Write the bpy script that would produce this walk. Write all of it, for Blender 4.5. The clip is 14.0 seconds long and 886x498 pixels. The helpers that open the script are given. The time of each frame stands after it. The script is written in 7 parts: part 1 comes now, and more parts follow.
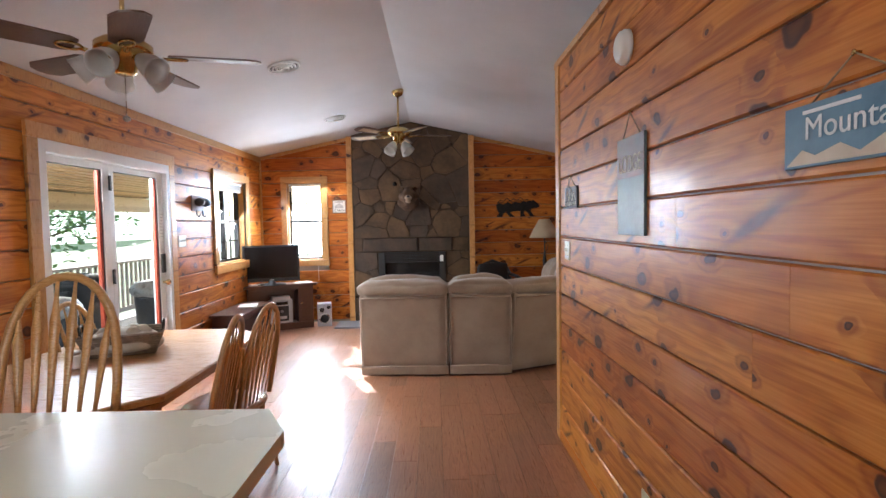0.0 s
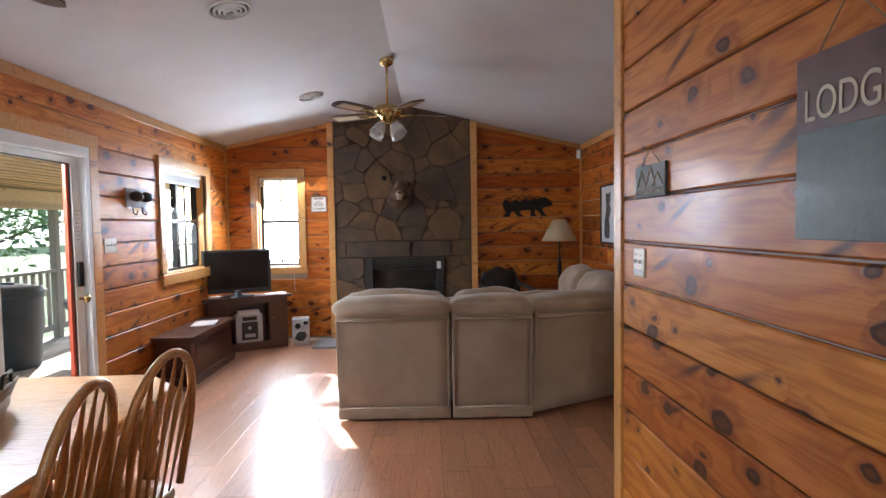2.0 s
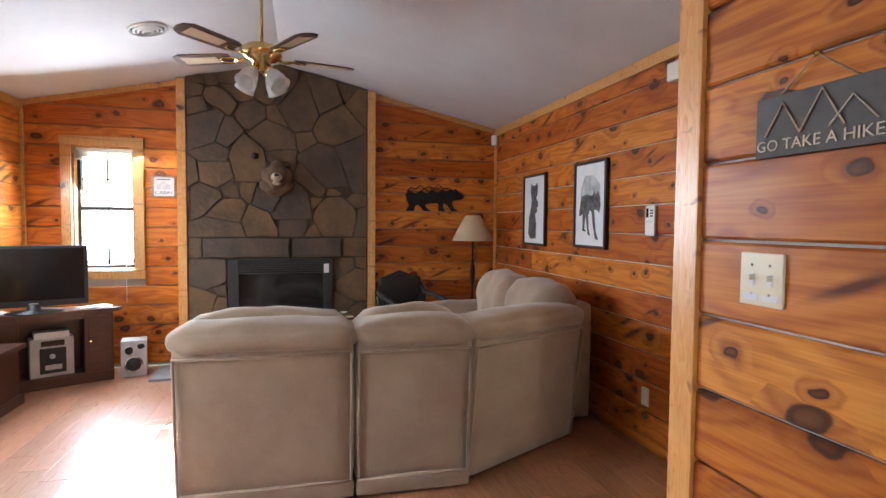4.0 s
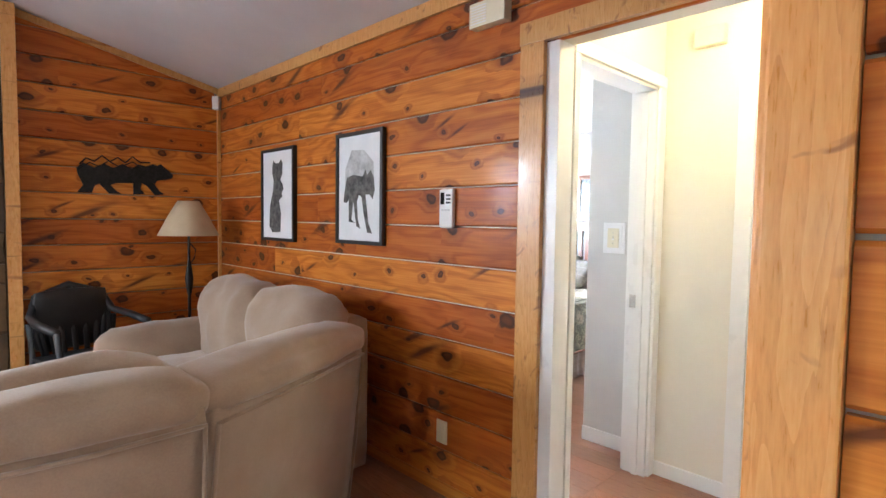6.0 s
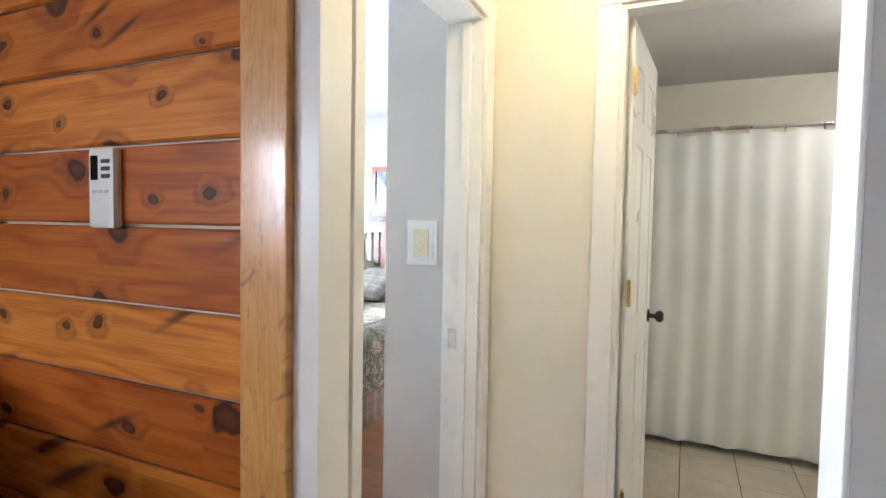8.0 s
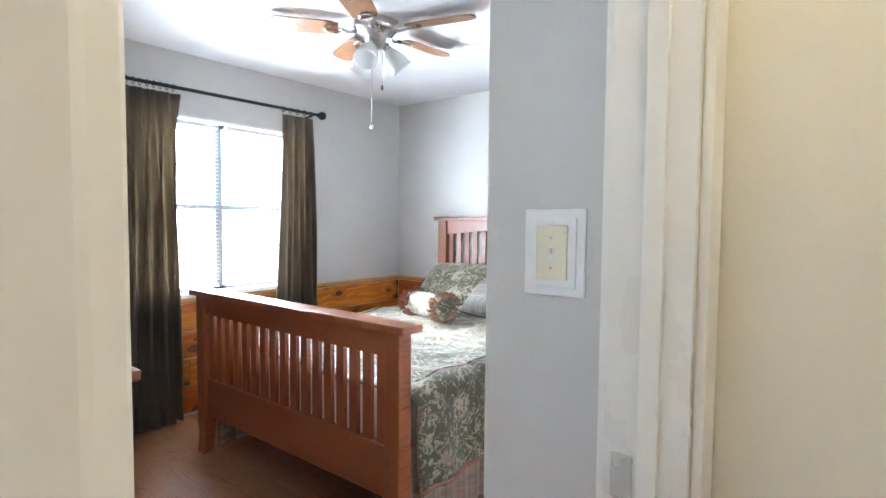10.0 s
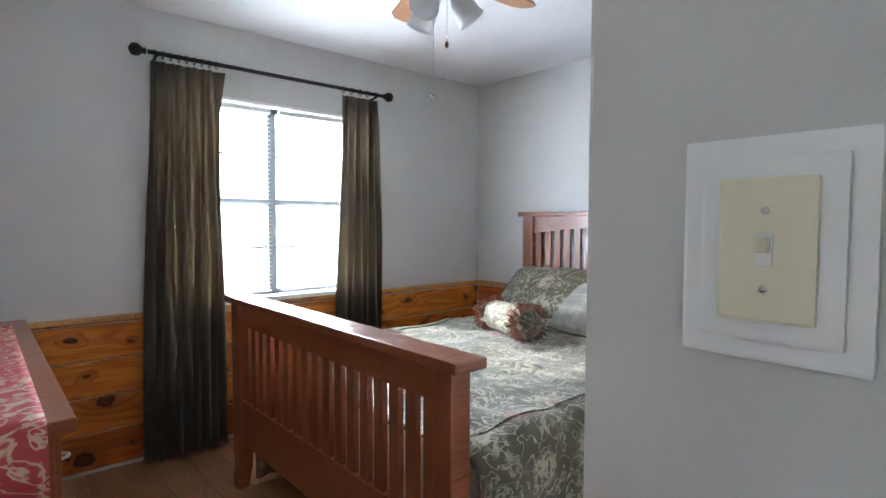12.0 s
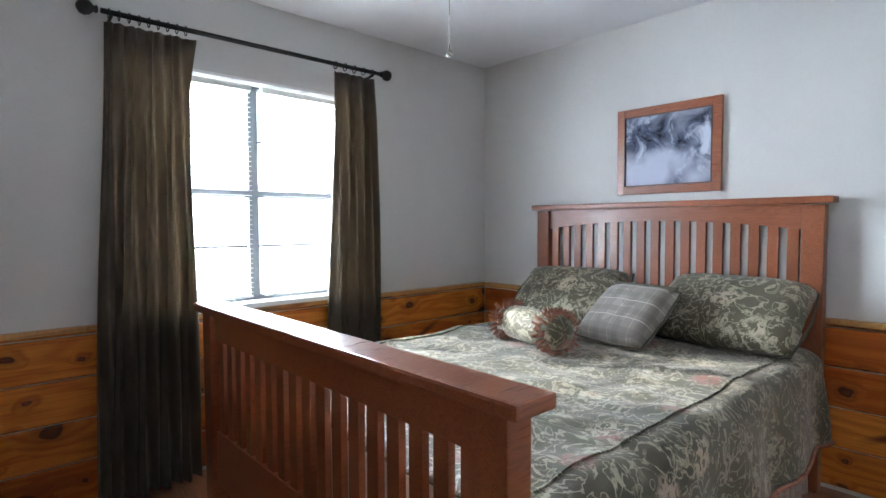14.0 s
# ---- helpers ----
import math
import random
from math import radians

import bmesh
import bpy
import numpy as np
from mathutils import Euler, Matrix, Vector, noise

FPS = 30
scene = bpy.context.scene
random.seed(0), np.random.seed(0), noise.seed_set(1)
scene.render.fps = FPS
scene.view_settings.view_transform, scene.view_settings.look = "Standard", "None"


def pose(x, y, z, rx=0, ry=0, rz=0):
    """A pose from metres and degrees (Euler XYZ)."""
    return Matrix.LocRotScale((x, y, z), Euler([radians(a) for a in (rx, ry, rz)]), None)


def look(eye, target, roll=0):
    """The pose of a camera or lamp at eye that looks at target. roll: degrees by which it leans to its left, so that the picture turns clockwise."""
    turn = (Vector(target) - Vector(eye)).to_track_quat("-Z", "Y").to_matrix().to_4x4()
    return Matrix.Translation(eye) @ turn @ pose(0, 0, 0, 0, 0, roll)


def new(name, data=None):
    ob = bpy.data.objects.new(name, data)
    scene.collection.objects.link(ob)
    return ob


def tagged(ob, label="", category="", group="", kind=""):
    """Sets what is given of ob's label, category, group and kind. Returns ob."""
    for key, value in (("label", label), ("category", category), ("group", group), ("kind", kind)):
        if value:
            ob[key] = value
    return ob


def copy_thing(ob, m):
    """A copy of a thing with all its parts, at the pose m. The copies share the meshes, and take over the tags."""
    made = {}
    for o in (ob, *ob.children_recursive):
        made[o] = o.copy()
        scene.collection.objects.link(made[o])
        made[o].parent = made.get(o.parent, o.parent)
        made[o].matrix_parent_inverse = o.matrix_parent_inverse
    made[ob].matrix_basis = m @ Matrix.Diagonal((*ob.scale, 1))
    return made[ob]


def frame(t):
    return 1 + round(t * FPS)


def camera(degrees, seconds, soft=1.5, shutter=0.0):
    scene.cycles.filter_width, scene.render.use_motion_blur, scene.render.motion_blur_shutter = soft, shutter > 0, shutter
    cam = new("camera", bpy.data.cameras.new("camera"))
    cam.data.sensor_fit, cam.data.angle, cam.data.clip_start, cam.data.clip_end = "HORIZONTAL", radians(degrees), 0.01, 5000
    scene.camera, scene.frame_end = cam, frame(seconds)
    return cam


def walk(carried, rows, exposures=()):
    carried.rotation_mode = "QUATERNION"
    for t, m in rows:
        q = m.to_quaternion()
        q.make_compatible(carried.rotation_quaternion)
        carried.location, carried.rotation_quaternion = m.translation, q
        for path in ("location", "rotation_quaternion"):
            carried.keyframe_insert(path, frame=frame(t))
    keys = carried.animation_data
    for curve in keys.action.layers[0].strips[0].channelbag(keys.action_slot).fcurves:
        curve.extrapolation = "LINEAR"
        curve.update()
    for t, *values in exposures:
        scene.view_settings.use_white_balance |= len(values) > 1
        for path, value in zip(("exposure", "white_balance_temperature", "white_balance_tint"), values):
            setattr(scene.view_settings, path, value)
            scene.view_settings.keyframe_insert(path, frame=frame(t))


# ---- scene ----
cam = camera(79.3, 14.0)
PATH = [
    (0, (0.27, 0.494, 1.452), (0.3, 2.492, 1.352), -1.0),
    (0.5, (0.227, 0.767, 1.435), (0.267, 2.764, 1.338), -1.0),
    (1, (0.237, 1.042, 1.44), (0.28, 3.039, 1.34), -1.0),
    (1.5, (0.225, 1.332, 1.428), (0.28, 3.329, 1.335), -1.0),
    (2, (0.226, 1.631, 1.432), (0.284, 3.628, 1.34), -0.9),
    (2.2, (0.218, 1.738, 1.438), (0.282, 3.735, 1.345), -0.9),
    (4.3, (0.132, 3.031, 1.375), (0.775, 4.922, 1.274), 0.4),
    (4.5, (0.168, 3.149, 1.395), (0.908, 5.004, 1.282), 0.3),
    (5, (0.214, 3.41, 1.371), (1.191, 5.152, 1.261), 0.5),
    (5.5, (0.262, 3.66, 1.366), (1.452, 5.264, 1.257), 0.7),
    (6, (0.399, 3.863, 1.357), (1.79, 5.295, 1.247), 0.8),
    (6.5, (0.615, 4.047, 1.351), (2.193, 5.271, 1.244), 0.8),
    (7, (0.823, 4.259, 1.338), (2.559, 5.249, 1.249), 1.0),
    (7.5, (1.102, 4.365, 1.34), (2.924, 5.185, 1.249), 1.0),
    (9.8, (2.229, 4.85, 1.333), (3.845, 6.023, 1.225), 0.5),
    (10, (2.31, 4.904, 1.327), (3.864, 6.16, 1.22), 0.5),
    (10.5, (2.484, 5.008, 1.323), (3.922, 6.395, 1.217), 0.4),
    (11, (2.643, 5.076, 1.318), (4.006, 6.535, 1.213), 0.2),
    (11.5, (2.76, 5.178, 1.301), (4.079, 6.678, 1.197), 0.2),
    (12, (2.846, 5.277, 1.283), (4.163, 6.778, 1.182), 0.2),
    (12.5, (2.932, 5.389, 1.256), (4.258, 6.883, 1.164), -0.0),
    (13, (3.004, 5.484, 1.254), (4.33, 6.978, 1.157), -0.1),
    (13.5, (3.03, 5.6, 1.234), (4.367, 7.084, 1.145), -0.2),
    (14, (3.048, 5.676, 1.235), (4.398, 7.149, 1.143), -0.2),
]
EXPOSURES = [(0.0, 2.0, 6000, 10), (2.2, 1.75, 6000, 10), (4.3, 2.4, 6050, 10), (5.6, 2.6, 6050, 10), (6.5, 2.5, 6000, 10), (7.7, 2.2, 5950, 10), (9.8, 1.95, 5850, 10), (11.0, 1.45, 5900, 10), (14.0, 0.85, 5950, 10)]
walk(cam, [(t, look(eye, target, roll)) for t, eye, target, roll in PATH], EXPOSURES)

# ---------------------------------------------------------------- light
SUN_WAY = Vector((0.42, -1.0, -0.56)).normalized()
world = bpy.data.worlds.new("world")
scene.world = world
world.use_nodes = True
wn = world.node_tree.nodes
sky = wn.new("ShaderNodeTexSky")
sky.sky_type = "NISHITA"
sky.sun_disc = False
sky.sun_elevation = math.asin(-SUN_WAY.z)
sky.sun_rotation = math.atan2(-SUN_WAY.x, -SUN_WAY.y)
wn["Background"].inputs["Strength"].default_value = 0.15
world.node_tree.links.new(sky.outputs[0], wn["Background"].inputs["Color"])


def lamp(name, kind, m, energy, color, **more):
    data = bpy.data.lights.new(name, kind)
    data.energy, data.color = energy, color
    if "size" in more:
        data.shape = "RECTANGLE"
        data.size, data.size_y = more["size"]
    if "radius" in more:
        data.shadow_soft_size = more["radius"]
    if "angle" in more:
        data.angle = more["angle"]
    ob = new(name, data)
    ob.matrix_world = m
    return ob


lamp("sun", "SUN", look((0, 0, 10), Vector((0, 0, 10)) + SUN_WAY), 5.0, (1.0, 0.93, 0.84), angle=radians(0.5))
SKYLIGHT = (0.86, 0.93, 1.0)
lamp("skylight_west_window", "AREA", look((-2.50, 7.32, 1.5), (-1.5, 7.1, 0.8)), 12, SKYLIGHT, size=(0.95, 1.05))
lamp("skylight_north_window", "AREA", look((-1.645, 8.70, 1.55), (-1.2, 7.2, 0.3)), 42, SKYLIGHT, size=(0.54, 1.45))
lamp("skylight_bedroom_window", "AREA", look((4.27, 8.68, 1.42), (4.27, 0, 1.42)), 100, SKYLIGHT, size=(1.3, 1.2))
lamp("skylight_porch_door", "AREA", look((-2.75, 4.86, 2.09), (-1.75, 4.7, 1.0)), 32, SKYLIGHT, size=(1.6, 0.16))
# Fill light at an unseen window added to the south wall.
lamp("skylight_kitchen_window", "AREA", look((-0.6, -1.62, 1.6), (-0.6, 4.0, 1.4)), 5, SKYLIGHT, size=(1.3, 1.0))

# ---------------------------------------------------------------- materials


class Nodes:
    def __init__(self, name):
        self.mat = bpy.data.materials.new(name)
        self.mat.use_nodes = True
        self.tree = self.mat.node_tree
        self.bsdf = self.tree.nodes["Principled BSDF"]

    def add(self, kind, **values):
        n = self.tree.nodes.new(kind)
        for k, v in values.items():
            n.inputs[k].default_value = v
        return n

    def link(self, a, b):
        self.tree.links.new(a, b)

    def coords(self, scale=(1, 1, 1), per_object=True):
        tex = self.add("ShaderNodeTexCoord")
        mp = self.add("ShaderNodeMapping")
        mp.inputs["Scale"].default_value = scale
        self.link(tex.outputs["Object"], mp.inputs["Vector"])
        if per_object:
            info = self.add("ShaderNodeObjectInfo")
            mul = self.add("ShaderNodeVectorMath")
            mul.operation = "MULTIPLY"
            mul.inputs[1].default_value = (37.0, 23.0, 61.0)
            self.link(info.outputs["Random"], mul.inputs[0])
            self.link(mul.outputs[0], mp.inputs["Location"])
        return mp.outputs[0]

    def noise(self, vec, scale, detail=4.0, rough=0.55, distortion=0.0):
        n = self.add("ShaderNodeTexNoise", Scale=scale, Detail=detail, Roughness=rough, Distortion=distortion)
        self.link(vec, n.inputs["Vector"])
        return n.outputs["Fac"]

    def ramp(self, fac, *stops):
        n = self.add("ShaderNodeValToRGB")
        el = n.color_ramp.elements
        while len(el) < len(stops):
            el.new(0.5)
        for e, (pos, col) in zip(el, stops):
            e.position, e.color = pos, (*col, 1) if len(col) == 3 else col
        self.link(fac, n.inputs[0])
        return n.outputs[0]

    def mix(self, fac, a, b, mode="MIX"):
        n = self.add("ShaderNodeMix")
        n.data_type, n.blend_type = "RGBA", mode
        for sock, v in ((n.inputs[0], fac), (n.inputs[6], a), (n.inputs[7], b)):
            if isinstance(v, (int, float)):
                sock.default_value = v
            elif isinstance(v, tuple):
                sock.default_value = (*v, 1)
            else:
                self.link(v, sock)
        return n.outputs[2]

    def math(self, op, a, b=0.0):
        n = self.add("ShaderNodeMath")
        n.operation = op
        for sock, v in ((n.inputs[0], a), (n.inputs[1], b)):
            if isinstance(v, (int, float)):
                sock.default_value = v
            else:
                self.link(v, sock)
        return n.outputs[0]

    def bump(self, height, strength=0.2, distance=0.01):
        n = self.add("ShaderNodeBump", Strength=strength, Distance=distance)
        self.link(height, n.inputs["Height"])
        self.link(n.outputs[0], self.bsdf.inputs["Normal"])

    def done(self, color=None, rough=0.5, metal=0.0, coat=0.0, **more):
        if color is not None:
            if isinstance(color, tuple):
                self.bsdf.inputs["Base Color"].default_value = (*color, 1)
            else:
                self.link(color, self.bsdf.inputs["Base Color"])
        if isinstance(rough, (int, float)):
            self.bsdf.inputs["Roughness"].default_value = rough
        else:
            self.link(rough, self.bsdf.inputs["Roughness"])
        self.bsdf.inputs["Metallic"].default_value = metal
        self.bsdf.inputs["Coat Weight"].default_value = coat
        self.bsdf.inputs["Coat Roughness"].default_value = 0.12
        for k, v in more.items():
            self.bsdf.inputs[k.replace("_", " ")].default_value = v
        return self.mat


def wood(name, dark, mid, light, grain=(1.2, 9.0, 9.0), rough=0.35, coat=0.0, knots=0.0, tone=0.25, bump=0.12):
    """Grain runs along the local x axis."""
    n = Nodes(name)
    vec = n.coords(grain)
    rings = n.noise(vec, 1.6, 3.0, 0.5, 0.6)
    wave = n.math("FRACT", n.math("MULTIPLY", rings, 9.0))
    fine = n.noise(n.coords((grain[0] * 3, grain[1] * 14, grain[2] * 14)), 2.0, 3.0)
    fac = n.math("ADD", n.math("MULTIPLY", wave, 0.28), n.math("MULTIPLY", fine, 0.72))
    col = n.ramp(fac, (0.12, dark), (0.45, mid), (0.85, light))
    info = n.add("ShaderNodeObjectInfo")
    shade = n.ramp(info.outputs["Random"], (0.0, (1 - tone,) * 3), (1.0, (1.0 + tone * 0.3, 1.0, 1.0)))
    col = n.mix(1.0, col, shade, "MULTIPLY")
    if knots:
        sep = n.add("ShaderNodeSeparateXYZ")
        n.link(n.coords((4.2, 0.0, 5.0)), sep.inputs[0])
        com = n.add("ShaderNodeCombineXYZ")
        n.link(sep.outputs[0], com.inputs[0])
        n.link(sep.outputs[2], com.inputs[1])
        kv = com.outputs[0]
        v = n.add("ShaderNodeTexVoronoi", Scale=1.0, Randomness=1.0)
        v.voronoi_dimensions = "2D"
        wob = n.add("ShaderNodeTexNoise", Scale=2.5, Detail=3.0)
        n.link(kv, wob.inputs["Vector"])
        add = n.add("ShaderNodeVectorMath")
        add.operation = "MULTIPLY_ADD"
        add.inputs[1].default_value = (0.34, 0.34, 0.0)
        n.link(wob.outputs["Color"], add.inputs[0])
        n.link(kv, add.inputs[2])
        n.link(add.outputs[0], v.inputs["Vector"])
        pick = n.math("GREATER_THAN", n.math("FRACT", n.math("MULTIPLY", v.outputs["Color"], 7.31)), 1.0 - knots)
        core = n.ramp(v.outputs["Distance"], (0.05, (1, 1, 1)), (0.10, (0.85, 0.85, 0.85)), (0.14, (0.36, 0.36, 0.36)), (0.36, (0, 0, 0)))
        k = n.math("MULTIPLY", core, pick)
        col = n.mix(k, col, (0.055, 0.016, 0.007))
        streak = n.noise(n.coords((1.1, 13.0, 13.0)), 1.0, 2.0, 0.5, 1.2)
        sm = n.ramp(streak, (0.62, (0, 0, 0)), (0.72, (0.8, 0.8, 0.8)))
        col = n.mix(n.math("MULTIPLY", sm, 0.8), col, (0.16, 0.045, 0.014))
    n.bump(fac, bump, 0.002)
    r = n.ramp(fine, (0.3, (rough - 0.06,) * 3), (0.7, (rough + 0.08,) * 3))
    return n.done(col, r, 0.0, coat)


def mottled(name, a, b, scale=6.0, rough=0.6, bump=0.1, bump_scale=60.0, metal=0.0, coat=0.0, **more):
    n = Nodes(name)
    vec = n.coords()
    big = n.noise(vec, scale, 5.0)
    fine = n.noise(vec, bump_scale, 3.0)
    col = n.ramp(n.math("ADD", n.math("MULTIPLY", big, 0.75), n.math("MULTIPLY", fine, 0.25)), (0.35, a), (0.65, b))
    n.bump(fine, bump, 0.004)
    r = n.ramp(big, (0.3, (max(0.02, rough - 0.06),) * 3), (0.7, (rough + 0.06,) * 3))
    return n.done(col, r, metal, coat, **more)


def knotty_pine(name, dark, mid, light, rough=0.42, coat=0.08):
    """Varnished knotty boards: grain along local x, round and spike knots, red heartwood, board-to-board tone."""
    n = Nodes(name)

    def flat(scale, turn=0.0):
        vec = n.coords((1, 1, 1))
        mp = n.add("ShaderNodeMapping")
        mp.inputs["Rotation"].default_value = (0, turn, 0)
        n.link(vec, mp.inputs["Vector"])
        sep = n.add("ShaderNodeSeparateXYZ")
        n.link(mp.outputs[0], sep.inputs[0])
        com = n.add("ShaderNodeCombineXYZ")
        n.link(n.math("MULTIPLY", sep.outputs[0], scale[0]), com.inputs[0])
        n.link(n.math("MULTIPLY", sep.outputs[2], scale[1]), com.inputs[1])
        return com.outputs[0]

    def wobble(vec, scale, amount):
        w = n.add("ShaderNodeTexNoise", Scale=scale, Detail=2.0)
        n.link(vec, w.inputs["Vector"])
        add = n.add("ShaderNodeVectorMath")
        add.operation = "MULTIPLY_ADD"
        add.inputs[1].default_value = (amount, amount, 0.0)
        n.link(w.outputs["Color"], add.inputs[0])
        n.link(vec, add.inputs[2])
        return add.outputs[0]

    def cells(vec, share, least, most):
        v = n.add("ShaderNodeTexVoronoi", Scale=1.0, Randomness=1.0)
        v.voronoi_dimensions = "2D"
        n.link(vec, v.inputs["Vector"])
        sep = n.add("ShaderNodeSeparateColor")
        n.link(v.outputs["Color"], sep.inputs[0])
        there = n.math("LESS_THAN", sep.outputs[0], share)
        size = n.math("ADD", n.math("MULTIPLY", n.math("POWER", sep.outputs[1], 2.0), most - least), least)
        return n.math("DIVIDE", v.outputs["Distance"], size), there

    kd, kt = cells(wobble(flat((4.2, 6.2)), 2.2, 0.30), 0.72, 0.05, 0.21)
    halo = n.math("MULTIPLY", n.ramp(n.math("MULTIPLY", kd, 0.25), (0.12, (1, 1, 1)), (0.85, (0, 0, 0))), kt)
    core = n.math("MULTIPLY", n.ramp(n.math("MULTIPLY", kd, 0.5), (0.0, (0.72,) * 3), (0.22, (0.80,) * 3), (0.36, (1, 1, 1)), (0.46, (0.95,) * 3), (0.56, (0, 0, 0))), kt)
    sd, st_ = cells(wobble(flat((1.5, 11.0), 0.42), 1.6, 0.35), 0.17, 0.10, 0.26)
    spike = n.math("MULTIPLY", n.ramp(n.math("MULTIPLY", sd, 0.5), (0.22, (1, 1, 1)), (0.52, (0.35,) * 3), (0.8, (0, 0, 0))), st_)
    # growth rings bend round the knots
    sep = n.add("ShaderNodeSeparateXYZ")
    n.link(n.coords((1, 1, 1)), sep.inputs[0])
    sway = n.noise(flat((0.9, 5.0)), 1.0, 3.0, 0.5, 0.3)
    phase = n.math("ADD", n.math("MULTIPLY", sep.outputs[2], 55.0), n.math("ADD", n.math("MULTIPLY", sway, 46.0), n.math("MULTIPLY", halo, 9.0)))
    ring = n.math("POWER", n.math("ADD", n.math("MULTIPLY", n.math("SINE", phase), 0.5), 0.5), 1.6)
    fine = n.noise(flat((3.5, 130.0)), 1.0, 3.0)
    fac = n.math("ADD", n.math("MULTIPLY", ring, 0.30), n.math("MULTIPLY", fine, 0.70))
    col = n.ramp(fac, (0.15, light), (0.48, mid), (0.85, dark))
    info = n.add("ShaderNodeObjectInfo")
    tone = n.ramp(info.outputs["Random"], (0.0, (0.74, 0.58, 0.50)), (0.35, (0.92, 0.88, 0.85)), (0.7, (1.04, 1.08, 1.10)), (1.0, (1.16, 1.32, 1.45)))
    col = n.mix(1.0, col, tone, "MULTIPLY")
    heart = n.ramp(n.noise(flat((0.9, 6.5)), 1.0, 3.0, 0.55, 0.8), (0.56, (0, 0, 0)), (0.70, (0.62,) * 3))
    col = n.mix(heart, col, (0.27, 0.062, 0.012))
    col = n.mix(n.math("MULTIPLY", halo, 0.62), col, (0.20, 0.048, 0.012))
    col = n.mix(n.math("MULTIPLY", spike, 0.88), col, (0.075, 0.019, 0.009))
    col = n.mix(n.math("MULTIPLY", core, 0.95), col, (0.050, 0.016, 0.007))
    swell = n.noise(flat((2.2, 9.0)), 1.0, 2.0)
    n.bump(n.math("ADD", n.math("MULTIPLY", swell, 1.6), n.math("ADD", n.math("MULTIPLY", fac, 0.12), n.math("MULTIPLY", core, 0.25))), 0.35, 0.006)
    return n.done(col, n.ramp(fine, (0.3, (rough - 0.05,) * 3), (0.7, (rough + 0.08,) * 3)), 0.0, coat, Specular_IOR_Level=0.22)


PINE = knotty_pine("pine_boards", (0.34, 0.088, 0.010), (0.54, 0.183, 0.026), (0.68, 0.275, 0.052))
# Redder, darker pine: part age and board tone, part lighting put into the colour.
PINE_RED = knotty_pine("red_pine_boards", (0.31, 0.070, 0.008), (0.50, 0.145, 0.018), (0.63, 0.222, 0.036))
PINE_TRIM = wood("pine_trim", (0.46, 0.21, 0.05), (0.62, 0.32, 0.09), (0.70, 0.41, 0.15), grain=(9.0, 9.0, 1.0), rough=0.32, coat=0.3, knots=0.12)
PINE_PALE = wood("pale_pine_ceiling", (0.50, 0.33, 0.16), (0.66, 0.47, 0.26), (0.74, 0.56, 0.34), rough=0.5, knots=0.2)
OAK = wood("golden_oak", (0.33, 0.15, 0.045), (0.52, 0.27, 0.09), (0.64, 0.37, 0.15), grain=(2.0, 14, 14), rough=0.30, coat=0.3, tone=0.08)
CHERRY = wood("cherry_wood", (0.12, 0.032, 0.012), (0.21, 0.060, 0.021), (0.29, 0.092, 0.034), grain=(1.5, 12, 12), rough=0.32, coat=0.25, tone=0.06, bump=0.05)
WALNUT = wood("dark_walnut", (0.035, 0.012, 0.007), (0.07, 0.024, 0.013), (0.11, 0.04, 0.02), grain=(1.5, 12, 12), rough=0.35, coat=0.2, tone=0.06, bump=0.05)
LAMINATE = wood("laminate_floor", (0.15, 0.062, 0.030), (0.29, 0.130, 0.066), (0.40, 0.205, 0.115), grain=(1.0, 12, 12), rough=0.32, coat=0.2, tone=0.30, bump=0.05)
BLADE_OAK = wood("fan_blade_oak", (0.16, 0.07, 0.028), (0.29, 0.135, 0.055), (0.38, 0.19, 0.09), grain=(2.5, 16, 16), rough=0.35, tone=0.05)
BLADE_DARK = wood("fan_blade_walnut", (0.06, 0.028, 0.018), (0.10, 0.05, 0.032), (0.15, 0.08, 0.05), grain=(2.5, 16, 16), rough=0.35, tone=0.05)
DECK = wood("weathered_deck", (0.20, 0.17, 0.14), (0.30, 0.26, 0.22), (0.38, 0.34, 0.29), rough=0.7, tone=0.2)
# Room brightness put into the colour: vault greyed, flat-ceiling copy kept paler.
CEILING = mottled("vault_ceiling_dimmed", (0.55, 0.535, 0.545), (0.61, 0.595, 0.605), 2.0, 0.85, 0.25, 90.0)
FLAT_CEILING = mottled("flat_ceiling_brighter", (0.70, 0.69, 0.70), (0.77, 0.76, 0.77), 2.0, 0.85, 0.25, 90.0)
WALL_WHITE = mottled("wall_paint", (0.55, 0.54, 0.52), (0.60, 0.59, 0.57), 1.5, 0.65, 0.06, 120.0)
WALL_CREAM = mottled("cream_paint", (0.70, 0.66, 0.57), (0.75, 0.71, 0.62), 1.5, 0.6, 0.06, 120.0)
WHITE_GLOSS = mottled("white_gloss_paint", (0.76, 0.76, 0.75), (0.81, 0.81, 0.80), 3.0, 0.32, 0.03, 40.0)
IVORY = mottled("ivory_plastic", (0.70, 0.65, 0.48), (0.75, 0.70, 0.53), 4.0, 0.35, 0.0)
WHITE_PLASTIC = mottled("white_plastic", (0.72, 0.72, 0.70), (0.78, 0.78, 0.76), 4.0, 0.4, 0.0)
COUNTER = mottled("pale_laminate_counter", (0.72, 0.74, 0.60), (0.745, 0.765, 0.625), 2.0, 0.25, 0.02, 80.0)
BLACK = mottled("black_plastic", (0.012, 0.012, 0.013), (0.022, 0.022, 0.023), 8.0, 0.4, 0.05)
